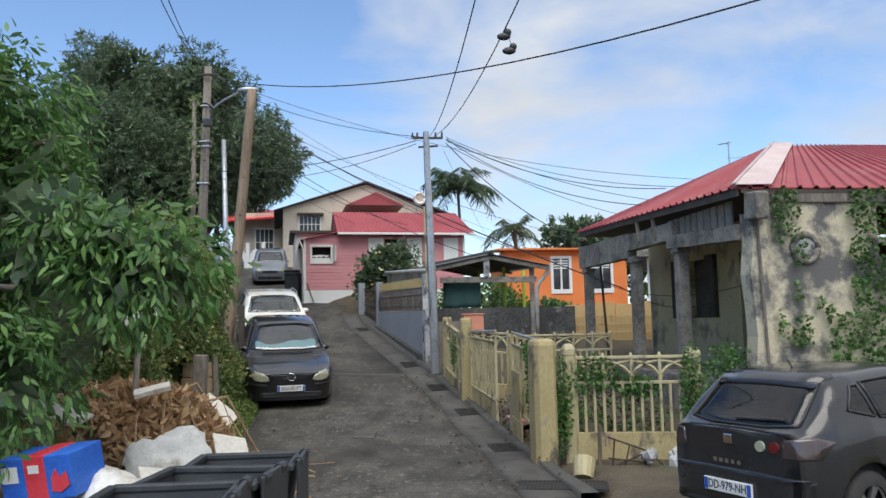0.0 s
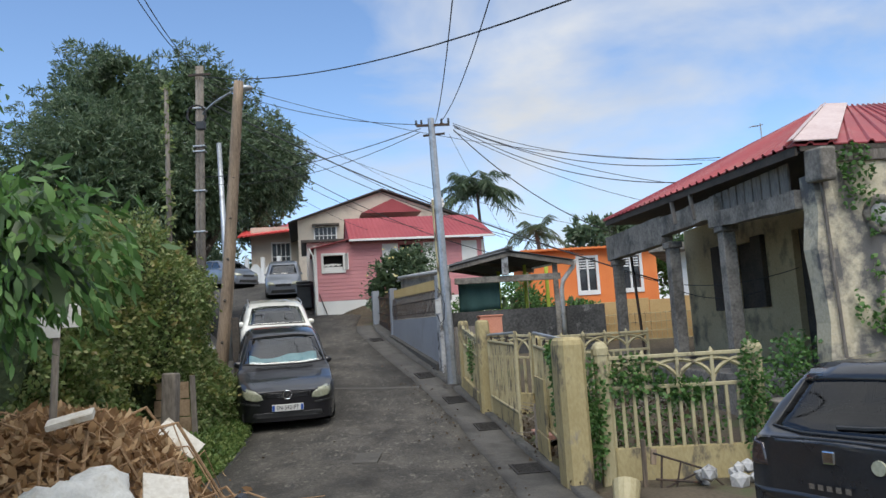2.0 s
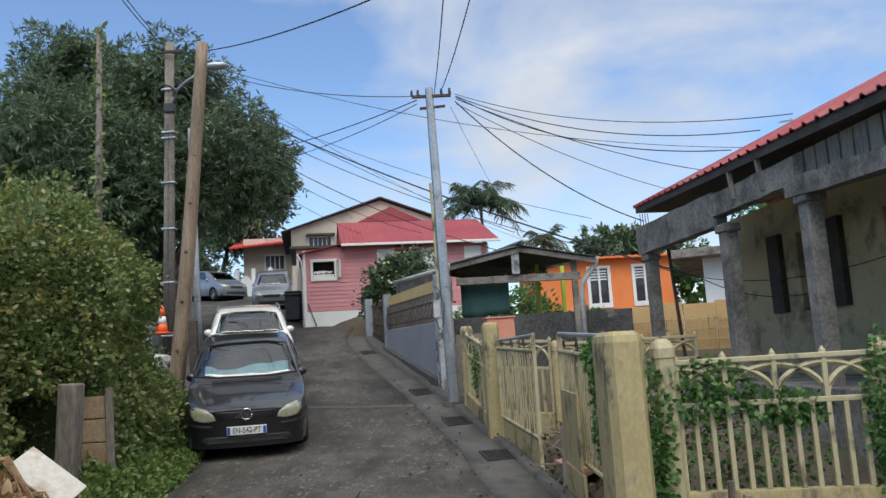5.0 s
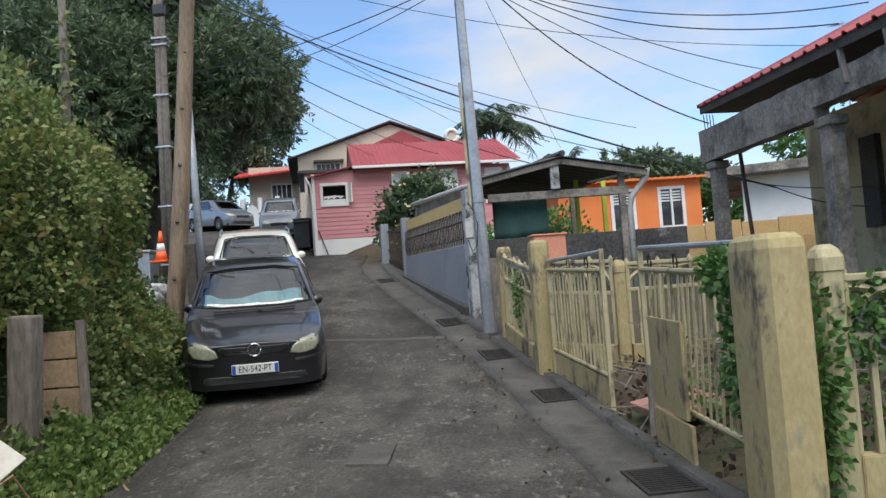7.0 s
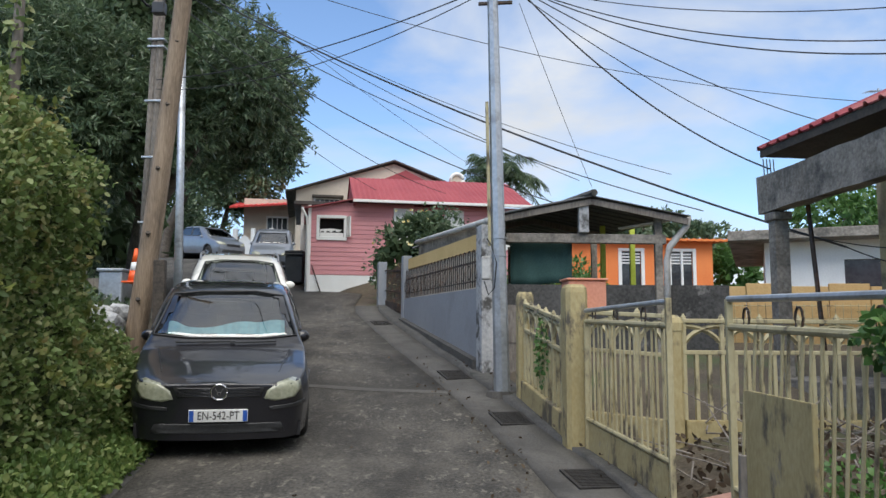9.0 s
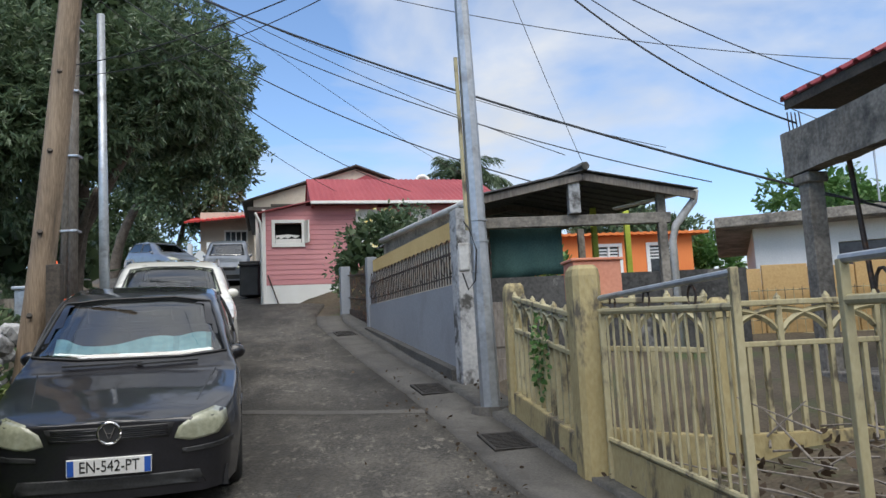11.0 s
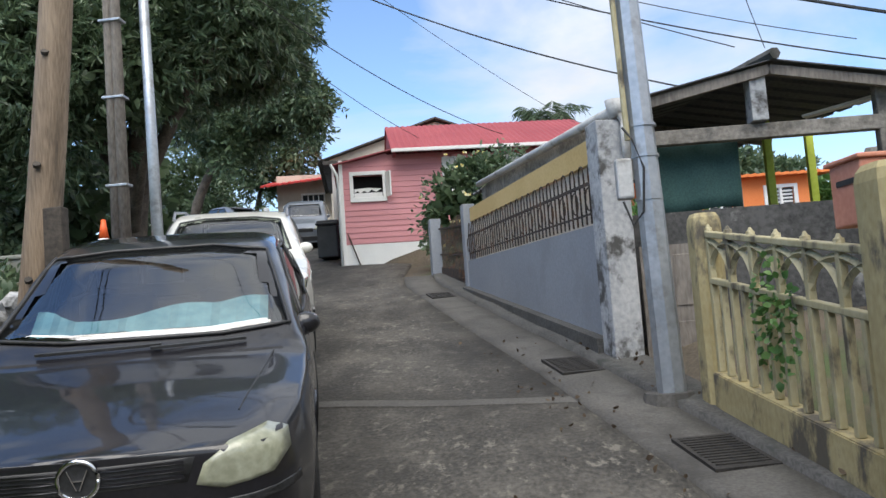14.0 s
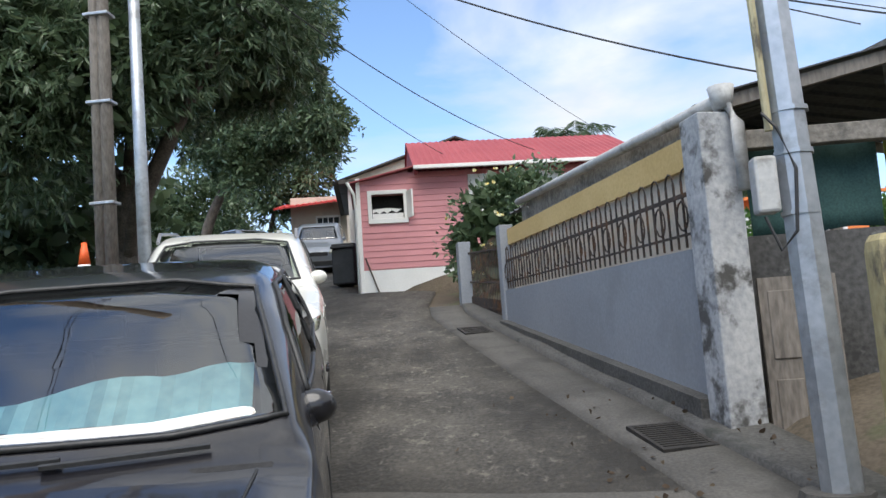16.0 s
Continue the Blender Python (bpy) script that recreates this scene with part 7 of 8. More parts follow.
hv, hn = [], []
for k in range(56000):
    y = RS.uniform(9.2, 16.6)
    zt = hedge_top(y)
    u = RS.uniform(0, 1)
    g0 = road_z(y)
    if u < 0.74:
        z = g0 - 0.05 + (zt - g0) * RS.uniform(0, 1)
        if y < 11.2 and z < 0.7 and RS.uniform() < 0.8:
            continue
        hv.append((hedge_x(y, z - g0) + RS.normal(0, 0.07), y, z))
        hn.append((0.8, -0.45, 0.35))
    else:
        dx = RS.uniform(0, 1) ** 1.3 * 4.5
        hv.append((hedge_x(y, zt - g0) - dx, y, zt + 0.35 * noise.noise((dx * 1.1, y * 1.1, 2)) + RS.normal(0, 0.08)))
        hn.append((0.2, -0.4, 0.9))
for k in range(5000):
    x, z = -4.4 - RS.uniform(0, 1) ** 1.4 * 4.5, RS.uniform(0.2, 1)
    y = 9.4 + 0.5 * noise.noise((x, z * 2, 7)) + max(0, -x - 5.5) * 0.05
    hv.append((x, y, 0.0 + z * (hedge_top(9.5) + 0.3)))
    hn.append((0.1, -0.9, 0.3))
part("creeper", leaves("creeper", np.array(hv), np.array(hn), 0.066, L_HEDGE, RS, 0.25, 0.6, 0.7), None, t)
# looser sprigs and drier yellowish tips that stand out from the mass
sv, sn = [], []
for k in range(230):
    y = RS.uniform(9.6, 16.2)
    zt = hedge_top(y)
    z = zt + RS.uniform(-0.15, 0.25) if k % 2 else RS.uniform(0.6, zt)
    x = hedge_x(y, z - road_z(y)) + RS.uniform(-0.05, 0.1) - (RS.uniform(0, 2.5) if k % 2 else 0)
    d = np.array((RS.uniform(0.1, 0.8), RS.uniform(-0.7, 0.2), RS.uniform(-0.5, 0.9)))
    for q in range(16):
        s = q / 15 * RS.uniform(0.25, 0.5)
        sv.append((x + d[0] * s, y + d[1] * s, z + d[2] * s - 0.5 * s * s))
        sn.append(d)
part("sprigs", leaves("sprigs", np.array(sv), np.array(sn), 0.085, L_SPRIG, RS, 0.2, 0.5, 0.7), None, t)
# dark sheet added behind the leaves: stops daylight, its colour stands for inner shade
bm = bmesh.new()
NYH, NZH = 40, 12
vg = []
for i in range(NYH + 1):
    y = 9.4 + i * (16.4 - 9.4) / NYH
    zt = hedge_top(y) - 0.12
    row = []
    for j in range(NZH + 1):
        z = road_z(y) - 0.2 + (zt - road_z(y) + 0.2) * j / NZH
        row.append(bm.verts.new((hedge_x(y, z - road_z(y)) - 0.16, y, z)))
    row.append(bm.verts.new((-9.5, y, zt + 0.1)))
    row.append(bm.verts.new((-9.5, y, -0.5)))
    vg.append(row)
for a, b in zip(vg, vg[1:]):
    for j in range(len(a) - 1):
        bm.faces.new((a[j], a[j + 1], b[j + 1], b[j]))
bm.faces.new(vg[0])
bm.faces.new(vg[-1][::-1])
M_HEDGE_SHADE = surf("hedge_shade", (0.03, 0.045, 0.016), (0.06, 0.085, 0.03), 0.95, 3, 14, 1.0, bump_dist=0.08)
# No real plants here: a backing sheet painted as dark as the creeper's depth.
part("undergrowth", bm, M_HEDGE_SHADE, t)
# weeds along its foot
t = thing("weeds", "low bright green weeds along the edge of the street", "weeds", kind="stuff")
wv = []
for k in range(21000):
    y = RS.uniform(9.8, 17.4)
    dx = RS.uniform(-0.06, 0.62)
    x = at(EDGE_L, y) - 0.1 - dx * 0.95
    wv.append((x, y, road_z(y) + 0.02 + RS.uniform(0, 1) ** 0.5 * (0.24 + 0.8 * dx) * (0.8 + 0.7 * noise.noise((x * 2.5, y * 2.5, 2)))))
part("leaf_mass", leaves("leaf_mass", np.array(wv), np.tile((0.4, -0.3, 0.8), (len(wv), 1)), 0.062, L_WEED, RS, 0.0, 0.6, 0.8), None, t)
# undergrowth beyond the hedge, round the poles and under the mango
t = thing("undergrowth", "dark green shrubs and leaf litter on the bank under the mango tree", "shrubs", kind="stuff")
wv = []
for k in range(15000):
    y = RS.uniform(16.5, 33)
    dx = RS.uniform(0, 1) ** 0.8 * 7
    x = at(EDGE_L, y) - 0.75 - dx
    h = (0.25 + 0.25 * min(dx, 4)) * (0.5 + 0.6 * noise.noise((x * 0.6, y * 0.6, 3)))
    if y > 27:
        h *= 0.35 if dx < 3.5 else 0.85
    if 22 < y < 27 and dx < 2.5:
        h *= 0.3
    wv.append((x, y, land(x, y) + RS.uniform(0, 1) * max(0.06, h * 1.6)))
part("leaf_mass", leaves("leaf_mass", np.array(wv), np.tile((0.3, -0.4, 0.8), (len(wv), 1)), 0.15, L_MANGO, RS, 0.1, 0.5, 0.8), None, t)
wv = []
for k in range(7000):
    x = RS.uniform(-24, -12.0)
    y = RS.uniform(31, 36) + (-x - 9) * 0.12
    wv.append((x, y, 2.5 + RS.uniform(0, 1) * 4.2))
# Backing leaves under the mango, coloured with the same painted shade.
part("leaf_mass", leaves("leaf_mass", np.array(wv), np.tile((0.2, -0.9, 0.2), (len(wv), 1)), 0.5, L_MANGO_SHADE, RS, 0.3, 0.6, 0.7), None, t)

# flowering bush in front of the pink house
t = thing("flowering_bush", "round dark green bush with white and yellow blossoms", "bush")
bm = bmesh.new()
limb(bm, [(-2.45, 30.9, 2.0), (-2.4, 30.8, 2.8), (-2.45, 30.8, 3.6)], 0.07, 0.04)
part("stem", bm, M_BARK, t, "", True)
lb = [((-2.5, 30.8, 3.6), (1.1, 0.85, 1.25)), ((-2.0, 30.7, 4.1), (0.85, 0.65, 0.8)), ((-2.85, 30.8, 3.3), (0.65, 0.6, 0.85))]
crown("leaf_mass", lb, 900, 7, 0.13, L_MANGO, t, 0.25, 0.1, 0.5)
P_ = [blob_points(c, np.array(r) * 0.75, 220, 0.5) for c, r in lb]
part("inner_leaves", leaves("inner_leaves", np.concatenate([p[0] for p in P_]), np.concatenate([p[1] for p in P_]), 0.3, L_MANGO_SHADE, RS, 0.1, 0.8, 0.8), None, t)["kind"] = "stuff"
p_, d_ = blob_points((-2.4, 30.72, 3.7), (1.15, 0.92, 1.25), 46, 0.08)
for k in range(len(p_)):
    if d_[k][1] > 0.2:
        continue
    part("blossom", leaves("blossom", np.repeat(p_[k:k + 1], 6, axis=0), np.tile(d_[k], (6, 1)), 0.07, L_FLOWER, RS, 0.0, 0.8, 0.8), None, t)

# shrubs under and behind the carport, and trees on the right
for nm, lab, lb, k, sz, mt in (
        ("shrub", "dense light green hedge behind the carport", [((1.6, 29.5, 2.1), (1.8, 0.8, 0.75)), ((3.9, 30.0, 1.9), (1.4, 0.8, 0.6))], 900, 0.16, L_IVY),
        ("tree", "light leafy tree beyond the pale house", [((17.2, 46, 7.3), (2.5, 2.4, 1.7)), ((19.6, 47, 6.3), (2.6, 2.6, 2.1)), ((12.0, 46, 4.4), (1.3, 1.5, 1.6))], 800, 0.3, L_IVY),
        ("tree", "green tree showing above the orange house", [((9.8, 56, 8.0), (2.6, 2, 1.1)), ((13, 58, 7.0), (3.4, 2, 1.6))], 500, 0.4, L_MANGO)):
    t = thing(nm, lab, "shrub" if nm == "shrub" else "tree")
    c0 = lb[0][0]
    bm = bmesh.new()
    limb(bm, [(c0[0], c0[1], land(c0[0], c0[1]) - 0.2), (c0[0] + 0.1, c0[1], c0[2] - 0.6), (c0[0], c0[1], c0[2])], 0.1, 0.05)
    part("trunk", bm, M_BARK, t, "", True)
    crown("crown", lb, k, 8, sz, mt, t, 0.3, 0.15, 0.42)
    P_ = [blob_points(c, np.array(r) * 0.7, 160, 0.6) for c, r in lb]
    part("inner_leaves", leaves("inner_leaves", np.concatenate([p[0] for p in P_]), np.concatenate([p[1] for p in P_]), sz * 2, L_MANGO_SHADE if sz < 0.2 else mt, RS, 0.1, 0.6, 0.8), None, t)["kind"] = "stuff"


def palm(x, y, z0, z1, reach, n, label):
    t = thing("palm_tree", label, "palm tree", group="palms")
    bm = bmesh.new()
    limb(bm, [(x + 0.5, y, z0), (x + 0.25, y, (z0 + z1) / 2), (x, y, z1)], 0.17, 0.11)
    part("trunk", bm, M_BARK, t, "", True)
    for k in range(n):
        a = k * 2.4 + RS.uniform(-0.2, 0.2)
        el = RS.uniform(-0.15, 1.3)
        L = reach * RS.uniform(0.85, 1.1)
        pts, outs = [], []
        spine = []
        for i in range(9):
            s = i / 8
            h = math.sin(el) * s - 0.62 * s * s * (0.6 + 0.4 * math.cos(el))
            rr = math.cos(el * 0.8) * s * (1 - 0.1 * s)
            spine.append(Vector((x + math.cos(a) * rr * L, y + math.sin(a) * rr * L, z1 + h * L)))
        bm = bmesh.new()
        tube(bm, spine, 0.03, 4, 0.3)
        fr = part("frond", bm, L_PALM, t)
        side = Vector((-math.sin(a), math.cos(a), 0))
        for i in range(34):
            s = 0.12 + 0.88 * i / 33
            j = min(7, int(s * 8))
            c = spine[j].lerp(spine[j + 1], s * 8 - j)
            d = (spine[j + 1] - spine[j]).normalized()
            for sg in (-1, 1):
                pts.append(c)
                outs.append((side * sg * 0.9 + d * 0.55 + Vector((0, 0, -0.5))))
        me = leaves("frond_blade", np.array(pts), np.array(outs), reach * 0.25, L_PALM, RS, 0.25, 0.075, 0.1)
        part("frond_blade", me, None, fr)
    return t


palm(1.35, 65.0, land(1.85, 65.0) - 0.3, 13.0, 4.0, 34, "tall coconut palm with drooping fronds behind the houses")
palm(4.6, 50.0, 3.5, 7.4, 2.3, 16, "shorter coconut palm behind the carport")

# creepers on the derelict wall and the fence
def vine(name, label, pts, outs, size, parent_label_cat="creeper"):
    t = thing(name, label, "creeper")
    part("leaf_mass", leaves("leaf_mass", np.array(pts), np.array(outs), size, L_IVY, RS, 0.3, 0.75, 0.6), None, t)["kind"] = "stuff"
    return t


pts = []
for k in range(30000):
    x, z = RS.uniform(0.2, 4.0), RS.uniform(-0.4, 3.45)
    q = noise.noise((x * 1.3, z * 0.9, 5.0)) + 0.5 * noise.noise((x * 3.1, z * 2.6, 8.0))
    if q > 0.02 - 0.3 * smooth01((x - 0.7) / 1.0) + 0.25 * smooth01((x - 2.6) / 0.8) + 0.3 * smooth01((0.6 - abs(x - 0.72)) / 0.4) * smooth01((z - 1.9) / 0.3) + (0.25 if x < 0.5 else 0) - 0.25 * smooth01((1.2 - z) / 1.0) and len(pts) < 6500 and RS.uniform() < 0.6:
        pts.append(HM @ Vector((x, -0.03 - RS.uniform(0, 0.09), z)))
vine("creeper", "green creeper climbing over the peeling plaster wall", pts, np.tile((-0.1, -0.9, 0.1), (len(pts), 1)), 0.07)
for c_, r_, n_, lab in (((FP3[0] - 0.05, FP3[1] - 0.05, 0.45), (0.17, 0.14, 0.78), 620, "leafy creeper wrapped round the end fence post"),
                        ((GP2[0] - 0.15, GP2[1] - 0.1, 0.35), (0.16, 0.16, 0.72), 480, "leafy creeper hanging between the gate posts"),
                        ((GP2[0] + 0.35, GP2[1] - 0.02, 0.8), (0.38, 0.1, 0.26), 420, "creeper draped over the concrete railing"),
                        ((GP2[0] + 0.95, GP2[1] - 0.05, 0.62), (0.4, 0.09, 0.16), 330, "creeper strands across the railing"),
                        ((1.3, 11.75, 1.12), (0.12, 0.55, 0.16), 420, "creeper over the gate beside the pillar"),
                        ((1.28, 11.55, 0.6), (0.1, 0.16, 0.5), 260, "creeper hanging down beside the gate pillar"),
                        ((0.2, 18.0, 0.95), (0.06, 0.4, 0.4), 130, "sparse creeper on the yellow railing"),
                        ((4.2, 11.6, 0.75), (0.36, 0.36, 0.5), 520, "leafy bush at the corner of the derelict house"),
                        ((2.6, 12.2, 0.1), (0.9, 0.6, 0.5), 380, "weeds behind the concrete railing"),
                        ((1.9, 13.4, 0.0), (0.5, 1.2, 0.35), 500, "tall grass and weeds in the neglected yard")):
    p_, d_ = blob_points(c_, r_, int(n_ * 1.8), 0.8)
    vine("creeper", lab, p_, d_, 0.056)
# dry creeper and sticks in the yard
t = thing("dry_debris", "dry sticks, fallen leaves and broken bits in the yard", "debris", kind="stuff")
bm = bmesh.new()
for k in range(90):
    x, y = RS.uniform(1.0, 3.4), RS.uniform(13.6, 16.3)
    a, L = RS.uniform(0, math.tau), RS.uniform(0.2, 0.8)
    z = land(x, y) + RS.uniform(0.02, 0.22)
    rod(bm, (x, y, z), (x + math.cos(a) * L, y + math.sin(a) * L, z + RS.uniform(-0.1, 0.3)), 0.01, 0.005, 5)
part("sticks", bm, M_OLDWOOD, t)
pts = [(RS.uniform(0.9, 3.5), RS.uniform(12.5, 16.4), 0) for k in range(800)]
pts = [(x, y, land(x, y) + RS.uniform(0.0, 0.12)) for x, y, z in pts]
part("fallen_leaves", leaves("fallen_leaves", np.array(pts), np.tile((0, 0, 0.6), (len(pts), 1)), 0.09, L_LITTER, RS, 0.0, 0.6, 0.9), None, t)

# ---- poles on the left ----
t = thing("wooden_pole", "leaning brown wooden telephone pole on the bank", "utility pole", group="poles")
bm = bmesh.new()
tube(bm, cat([(-5.32, 18.75, 0.4), (-5.05, 18.7, 2.6), (-4.82, 18.65, 5.0), (-4.6, 18.6, 7.4)], 12), 0.15, 12, 0.72)
part("shaft", bm, M_POLEWOOD, t, "", True)
for k in range(5):
    bm = bmesh.new()
    z = 1.6 + k * 0.9
    x = -5.32 + 0.72 * (z - 0.4) / 7.0
    rod(bm, (x + 0.05, 18.56, z), (x + 0.06, 18.54, z + 0.02), 0.03, seg=8)
    part("knot", bm, M_DARKWOOD, t)
DP = Vector((-7.3, 23.9, 0))
DBASE = Vector((-0.7, 1.5, 0))
t = thing("wooden_pole", "tall dark braced utility pole with steel bands and a street lamp", "utility pole", group="poles")
bm = bmesh.new()
for dx in (-0.06, 0.06):
    rod(bm, DP + DBASE + Vector((dx * 1.3, 0, 1.2)), DP + Vector((dx * 0.8, 0, 9.85)), 0.1, 0.07, 10)
part("shaft", bm, M_OLDWOOD, t, "", True)
for z in (2.2, 3.6, 5.0, 6.2, 7.35, 7.5, 8.6):
    bm = bmesh.new()
    o = DP + DBASE * ((9.85 - z) / 8.65)
    box(bm, o.x - 0.185, o.x + 0.185, o.y - 0.11, o.y + 0.11, z, z + 0.045, 0.01)
    part("steel_band", bm, M_GALV, t)
bm = bmesh.new()
tube(bm, cat([DP + Vector((0.1, -0.1, 8.35)), DP + Vector((0.5, -0.3, 8.6)), DP + Vector((1.15, -0.5, 8.85))], 8), 0.035, 7)
part("lamp_arm", bm, M_GALV, t, "", True)
bm = bmesh.new()
g = bmesh.ops.create_uvsphere(bm, u_segments=14, v_segments=8, radius=1)
bmesh.ops.scale(bm, vec=(0.34, 0.15, 0.1), verts=g["verts"])
bmesh.ops.translate(bm, vec=DP + Vector((1.4, -0.55, 8.88)), verts=g["verts"])
part("lamp_head", bm, M_GALV, t, "grey street lamp head", True)
bm = bmesh.new()
tube(bm, [DP + Vector((-0.05 + 0.28 * math.cos(a * 0.6) * (1 + 0.1 * math.sin(a * 2.1)), -0.22, 8.3 + 0.3 * math.sin(a * 0.6))) for a in range(32)], 0.025, 5)
part("cable_coil", bm, M_CABLE, t, "coiled black cable")
bm = bmesh.new()
box(bm, DP.x - 0.06, DP.x + 0.2, DP.y - 0.3, DP.y - 0.12, 7.85, 8.1, 0.02)
part("junction_box", bm, M_BLACKPL, t)
bm = bmesh.new()
bar(bm, DP + Vector((-0.3, -0.1, 9.55)), DP + Vector((0.35, -0.1, 9.55)), 0.06, 0.06)
part("crossarm", bm, M_IRON, t)
t = thing("steel_pole", "slim galvanised steel pole on the bank", "utility pole", group="poles")
bm = bmesh.new()
rod(bm, (-6.62, 23.9, 1.0), (-6.82, 24.0, 7.5), 0.095, 0.07, 10)
part("shaft", bm, M_GALV, t, "", True)
t = thing("thin_pole", "thin old pole wrapped in creeper above the hedge", "pole", group="poles")
bm = bmesh.new()
rod(bm, (-4.85, 15.0, 1.5), (-4.85, 15.0, 6.1), 0.055, 0.04, 8)
part("shaft", bm, M_OLDWOOD, t, "", True)
zz = RS.uniform(2.6, 6.2, 420)
pp = np.stack([-4.85 + RS.normal(0, 0.05, 420), 15.0 + RS.normal(0, 0.05, 420), zz], axis=1)
pp = pp[np.array([noise.noise((0, 0, z * 1.6)) > -0.15 for z in zz])]
part("creeper", leaves("creeper", pp, RS.normal(0, 1, (len(pp), 3)), 0.09, L_HEDGE, RS, 0.5, 0.5, 0.6), None, t)["kind"] = "stuff"
bm = bmesh.new()
bar(bm, (-4.72, 18.3, 0.3), (-4.78, 18.35, 2.12), 0.15, 0.1, 0.01, up=(0, 1, 0))
solo("fence_post", bm, M_DARKWOOD, "dark rusty upright post beside the wooden pole", "post")
bm = bmesh.new()
bar(bm, (-3.92, 12.4, -0.35), (-3.86, 12.4, 1.17), 0.2, 0.18, 0.02, up=(0, 1, 0))
solo("wooden_post", bm, M_OLDWOOD, "thick grey weathered wooden post at the edge of the bank", "post")
t = thing("board_fence", "broken brown board on a thin stake in the creeper", "board")
bm = bmesh.new()
M_BOARD = surf("brown_board", (0.26, 0.18, 0.11), (0.42, 0.31, 0.2), 0.85, 3, 30, 0.3)
for k in range(3):
    bm = bmesh.new()
    box(bm, -4.5 + 0.03 * k, -3.92 - 0.015 * k, 13.28, 13.305, 0.26 + 0.255 * k, 0.5 + 0.255 * k, 0.006)
    part("plank", bm, M_BOARD, t)
bm = bmesh.new()
bar(bm, (-3.84, 13.25, -0.3), (-3.88, 13.25, 1.1), 0.07, 0.05, 0.004, up=(0, 1, 0))
part("stake", bm, M_OLDWOOD, t)

# ---- traffic cone, low wall and bins on the bank ----
t = thing("traffic_cone", "orange traffic cone with a white reflective band", "traffic cone", pose(-7.75, 24.35, 2.24))
M_CONE = surf("orange_plastic", (0.8, 0.1, 0.02), (0.88, 0.15, 0.03), 0.5, 4, 30, 0.05)
bm = bmesh.new()
box(bm, -0.2, 0.2, -0.2, 0.2, 0, 0.04, 0.012)
part("base", bm, M_CONE, t)
for z0, z1, mt, nm in ((0.04, 0.26, M_CONE, "lower_cone"), (0.26, 0.44, M_WHITE, "white_band"), (0.44, 0.74, M_CONE, "upper_cone")):
    bm = bmesh.new()
    rod(bm, (0, 0, z0), (0, 0, z1), 0.15 - 0.16 * z0, 0.15 - 0.16 * z1, 18)
    part(nm, bm, mt, t, "", True)
bm = bmesh.new()
sloped(bm, (-16, 25.6), (-7.9, 25.6), 1.2, 1.2, 2.35, 2.45, 0.25, 0.02)
solo("low_wall", bm, M_BEAM, "low weathered concrete wall on the bank", "wall", kind="structure")
M_OLIVE = surf("grey_green_bin", (0.2, 0.21, 0.18), (0.3, 0.3, 0.26), 0.6, 3, 40, 0.1)
for x, mt, lab in ((-9.6, M_OLIVE, "grey-green wheeled bin against the low wall"), (-8.5, M_GALV, "grey lidded bin beside the traffic cone")):
    t = thing("rubbish_bin", lab, "rubbish bin", pose(x, 25.1, 1.75), "bins on the bank")
    bm = bmesh.new()
    box(bm, -0.26, 0.26, -0.28, 0.28, 0.0, 0.78, 0.03)
    part("body", bm, mt, t)
    bm = bmesh.new()
    box(bm, -0.3, 0.3, -0.32, 0.32, 0.78, 0.85, 0.02)
    part("lid", bm, mt, t)
# retaining stones near the pole
t = thing("stone_edging", "rough pale stones at the foot of the bank", "stones")
for k in range(16):
    bm = bmesh.new()
    g = bmesh.ops.create_icosphere(bm, subdivisions=2, radius=1)
    s = RS.uniform(0.1, 0.22)
    for v in bm.verts:
        v.co *= 1 + 0.35 * noise.noise(v.co * 1.7 + Vector((k * 5, 0, 0)))
    bmesh.ops.scale(bm, vec=(s, s, s * 0.75), verts=bm.verts)
    y = 17.2 + k * 0.16
    x = at(EDGE_L, y) - 0.75 - RS.uniform(0, 0.35)
    bmesh.ops.translate(bm, vec=(x, y, land(x, y) + 0.08 + 0.25 * (k % 3)), verts=bm.verts)
    part("stone", bm, M_MOULDPALE, t)
# bins and railings by the pink house and the top of the street
for x, y, lab in ((-7.05, 36.2, "dark wheeled bin standing beside the shed"), (-6.75, 34.9, "grey wheeled bin beside the pink house")):
    t = thing("wheeled_bin", lab, "rubbish bin", pose(x, y, road_z(y)), "wheeled bins")
    bm = bmesh.new()
    box(bm, -0.3, 0.3, -0.34, 0.34, 0.06, 1.0, 0.04)
    part("body", bm, M_BINPL, t)
    bm = bmesh.new()
    box(bm, -0.33, 0.33, -0.38, 0.38, 1.0, 1.08, 0.03)
    part("lid", bm, M_BINPL, t)
t = thing("garden_fence", "white ornamental concrete fence at the top of the street", "fence")
for k in range(6):
    x, y = -17.0 + k * 1.05, 51.2 - k * 0.1
    bm = bmesh.new()
    box(bm, x - 0.12, x + 0.12, y - 0.12, y + 0.12, 4.6, 7.2, 0.03)
    part("post", bm, M_WHITE, t)
    pl = [(x + 0.12, 4.4)] + [(x + 0.12 + 0.81 * q / 8, 6.4 + 0.42 * math.sin(q / 8 * math.pi)) for q in range(9)] + [(x + 0.93, 4.4)]
    bm = bmesh.new()
    prism(bm, pl, Matrix.Translation((0, y, 0)), 0.1)
    part("panel", bm, M_WHITE, t)

# ---- cables ----
UP = Vector((PX, PY, 6.32))


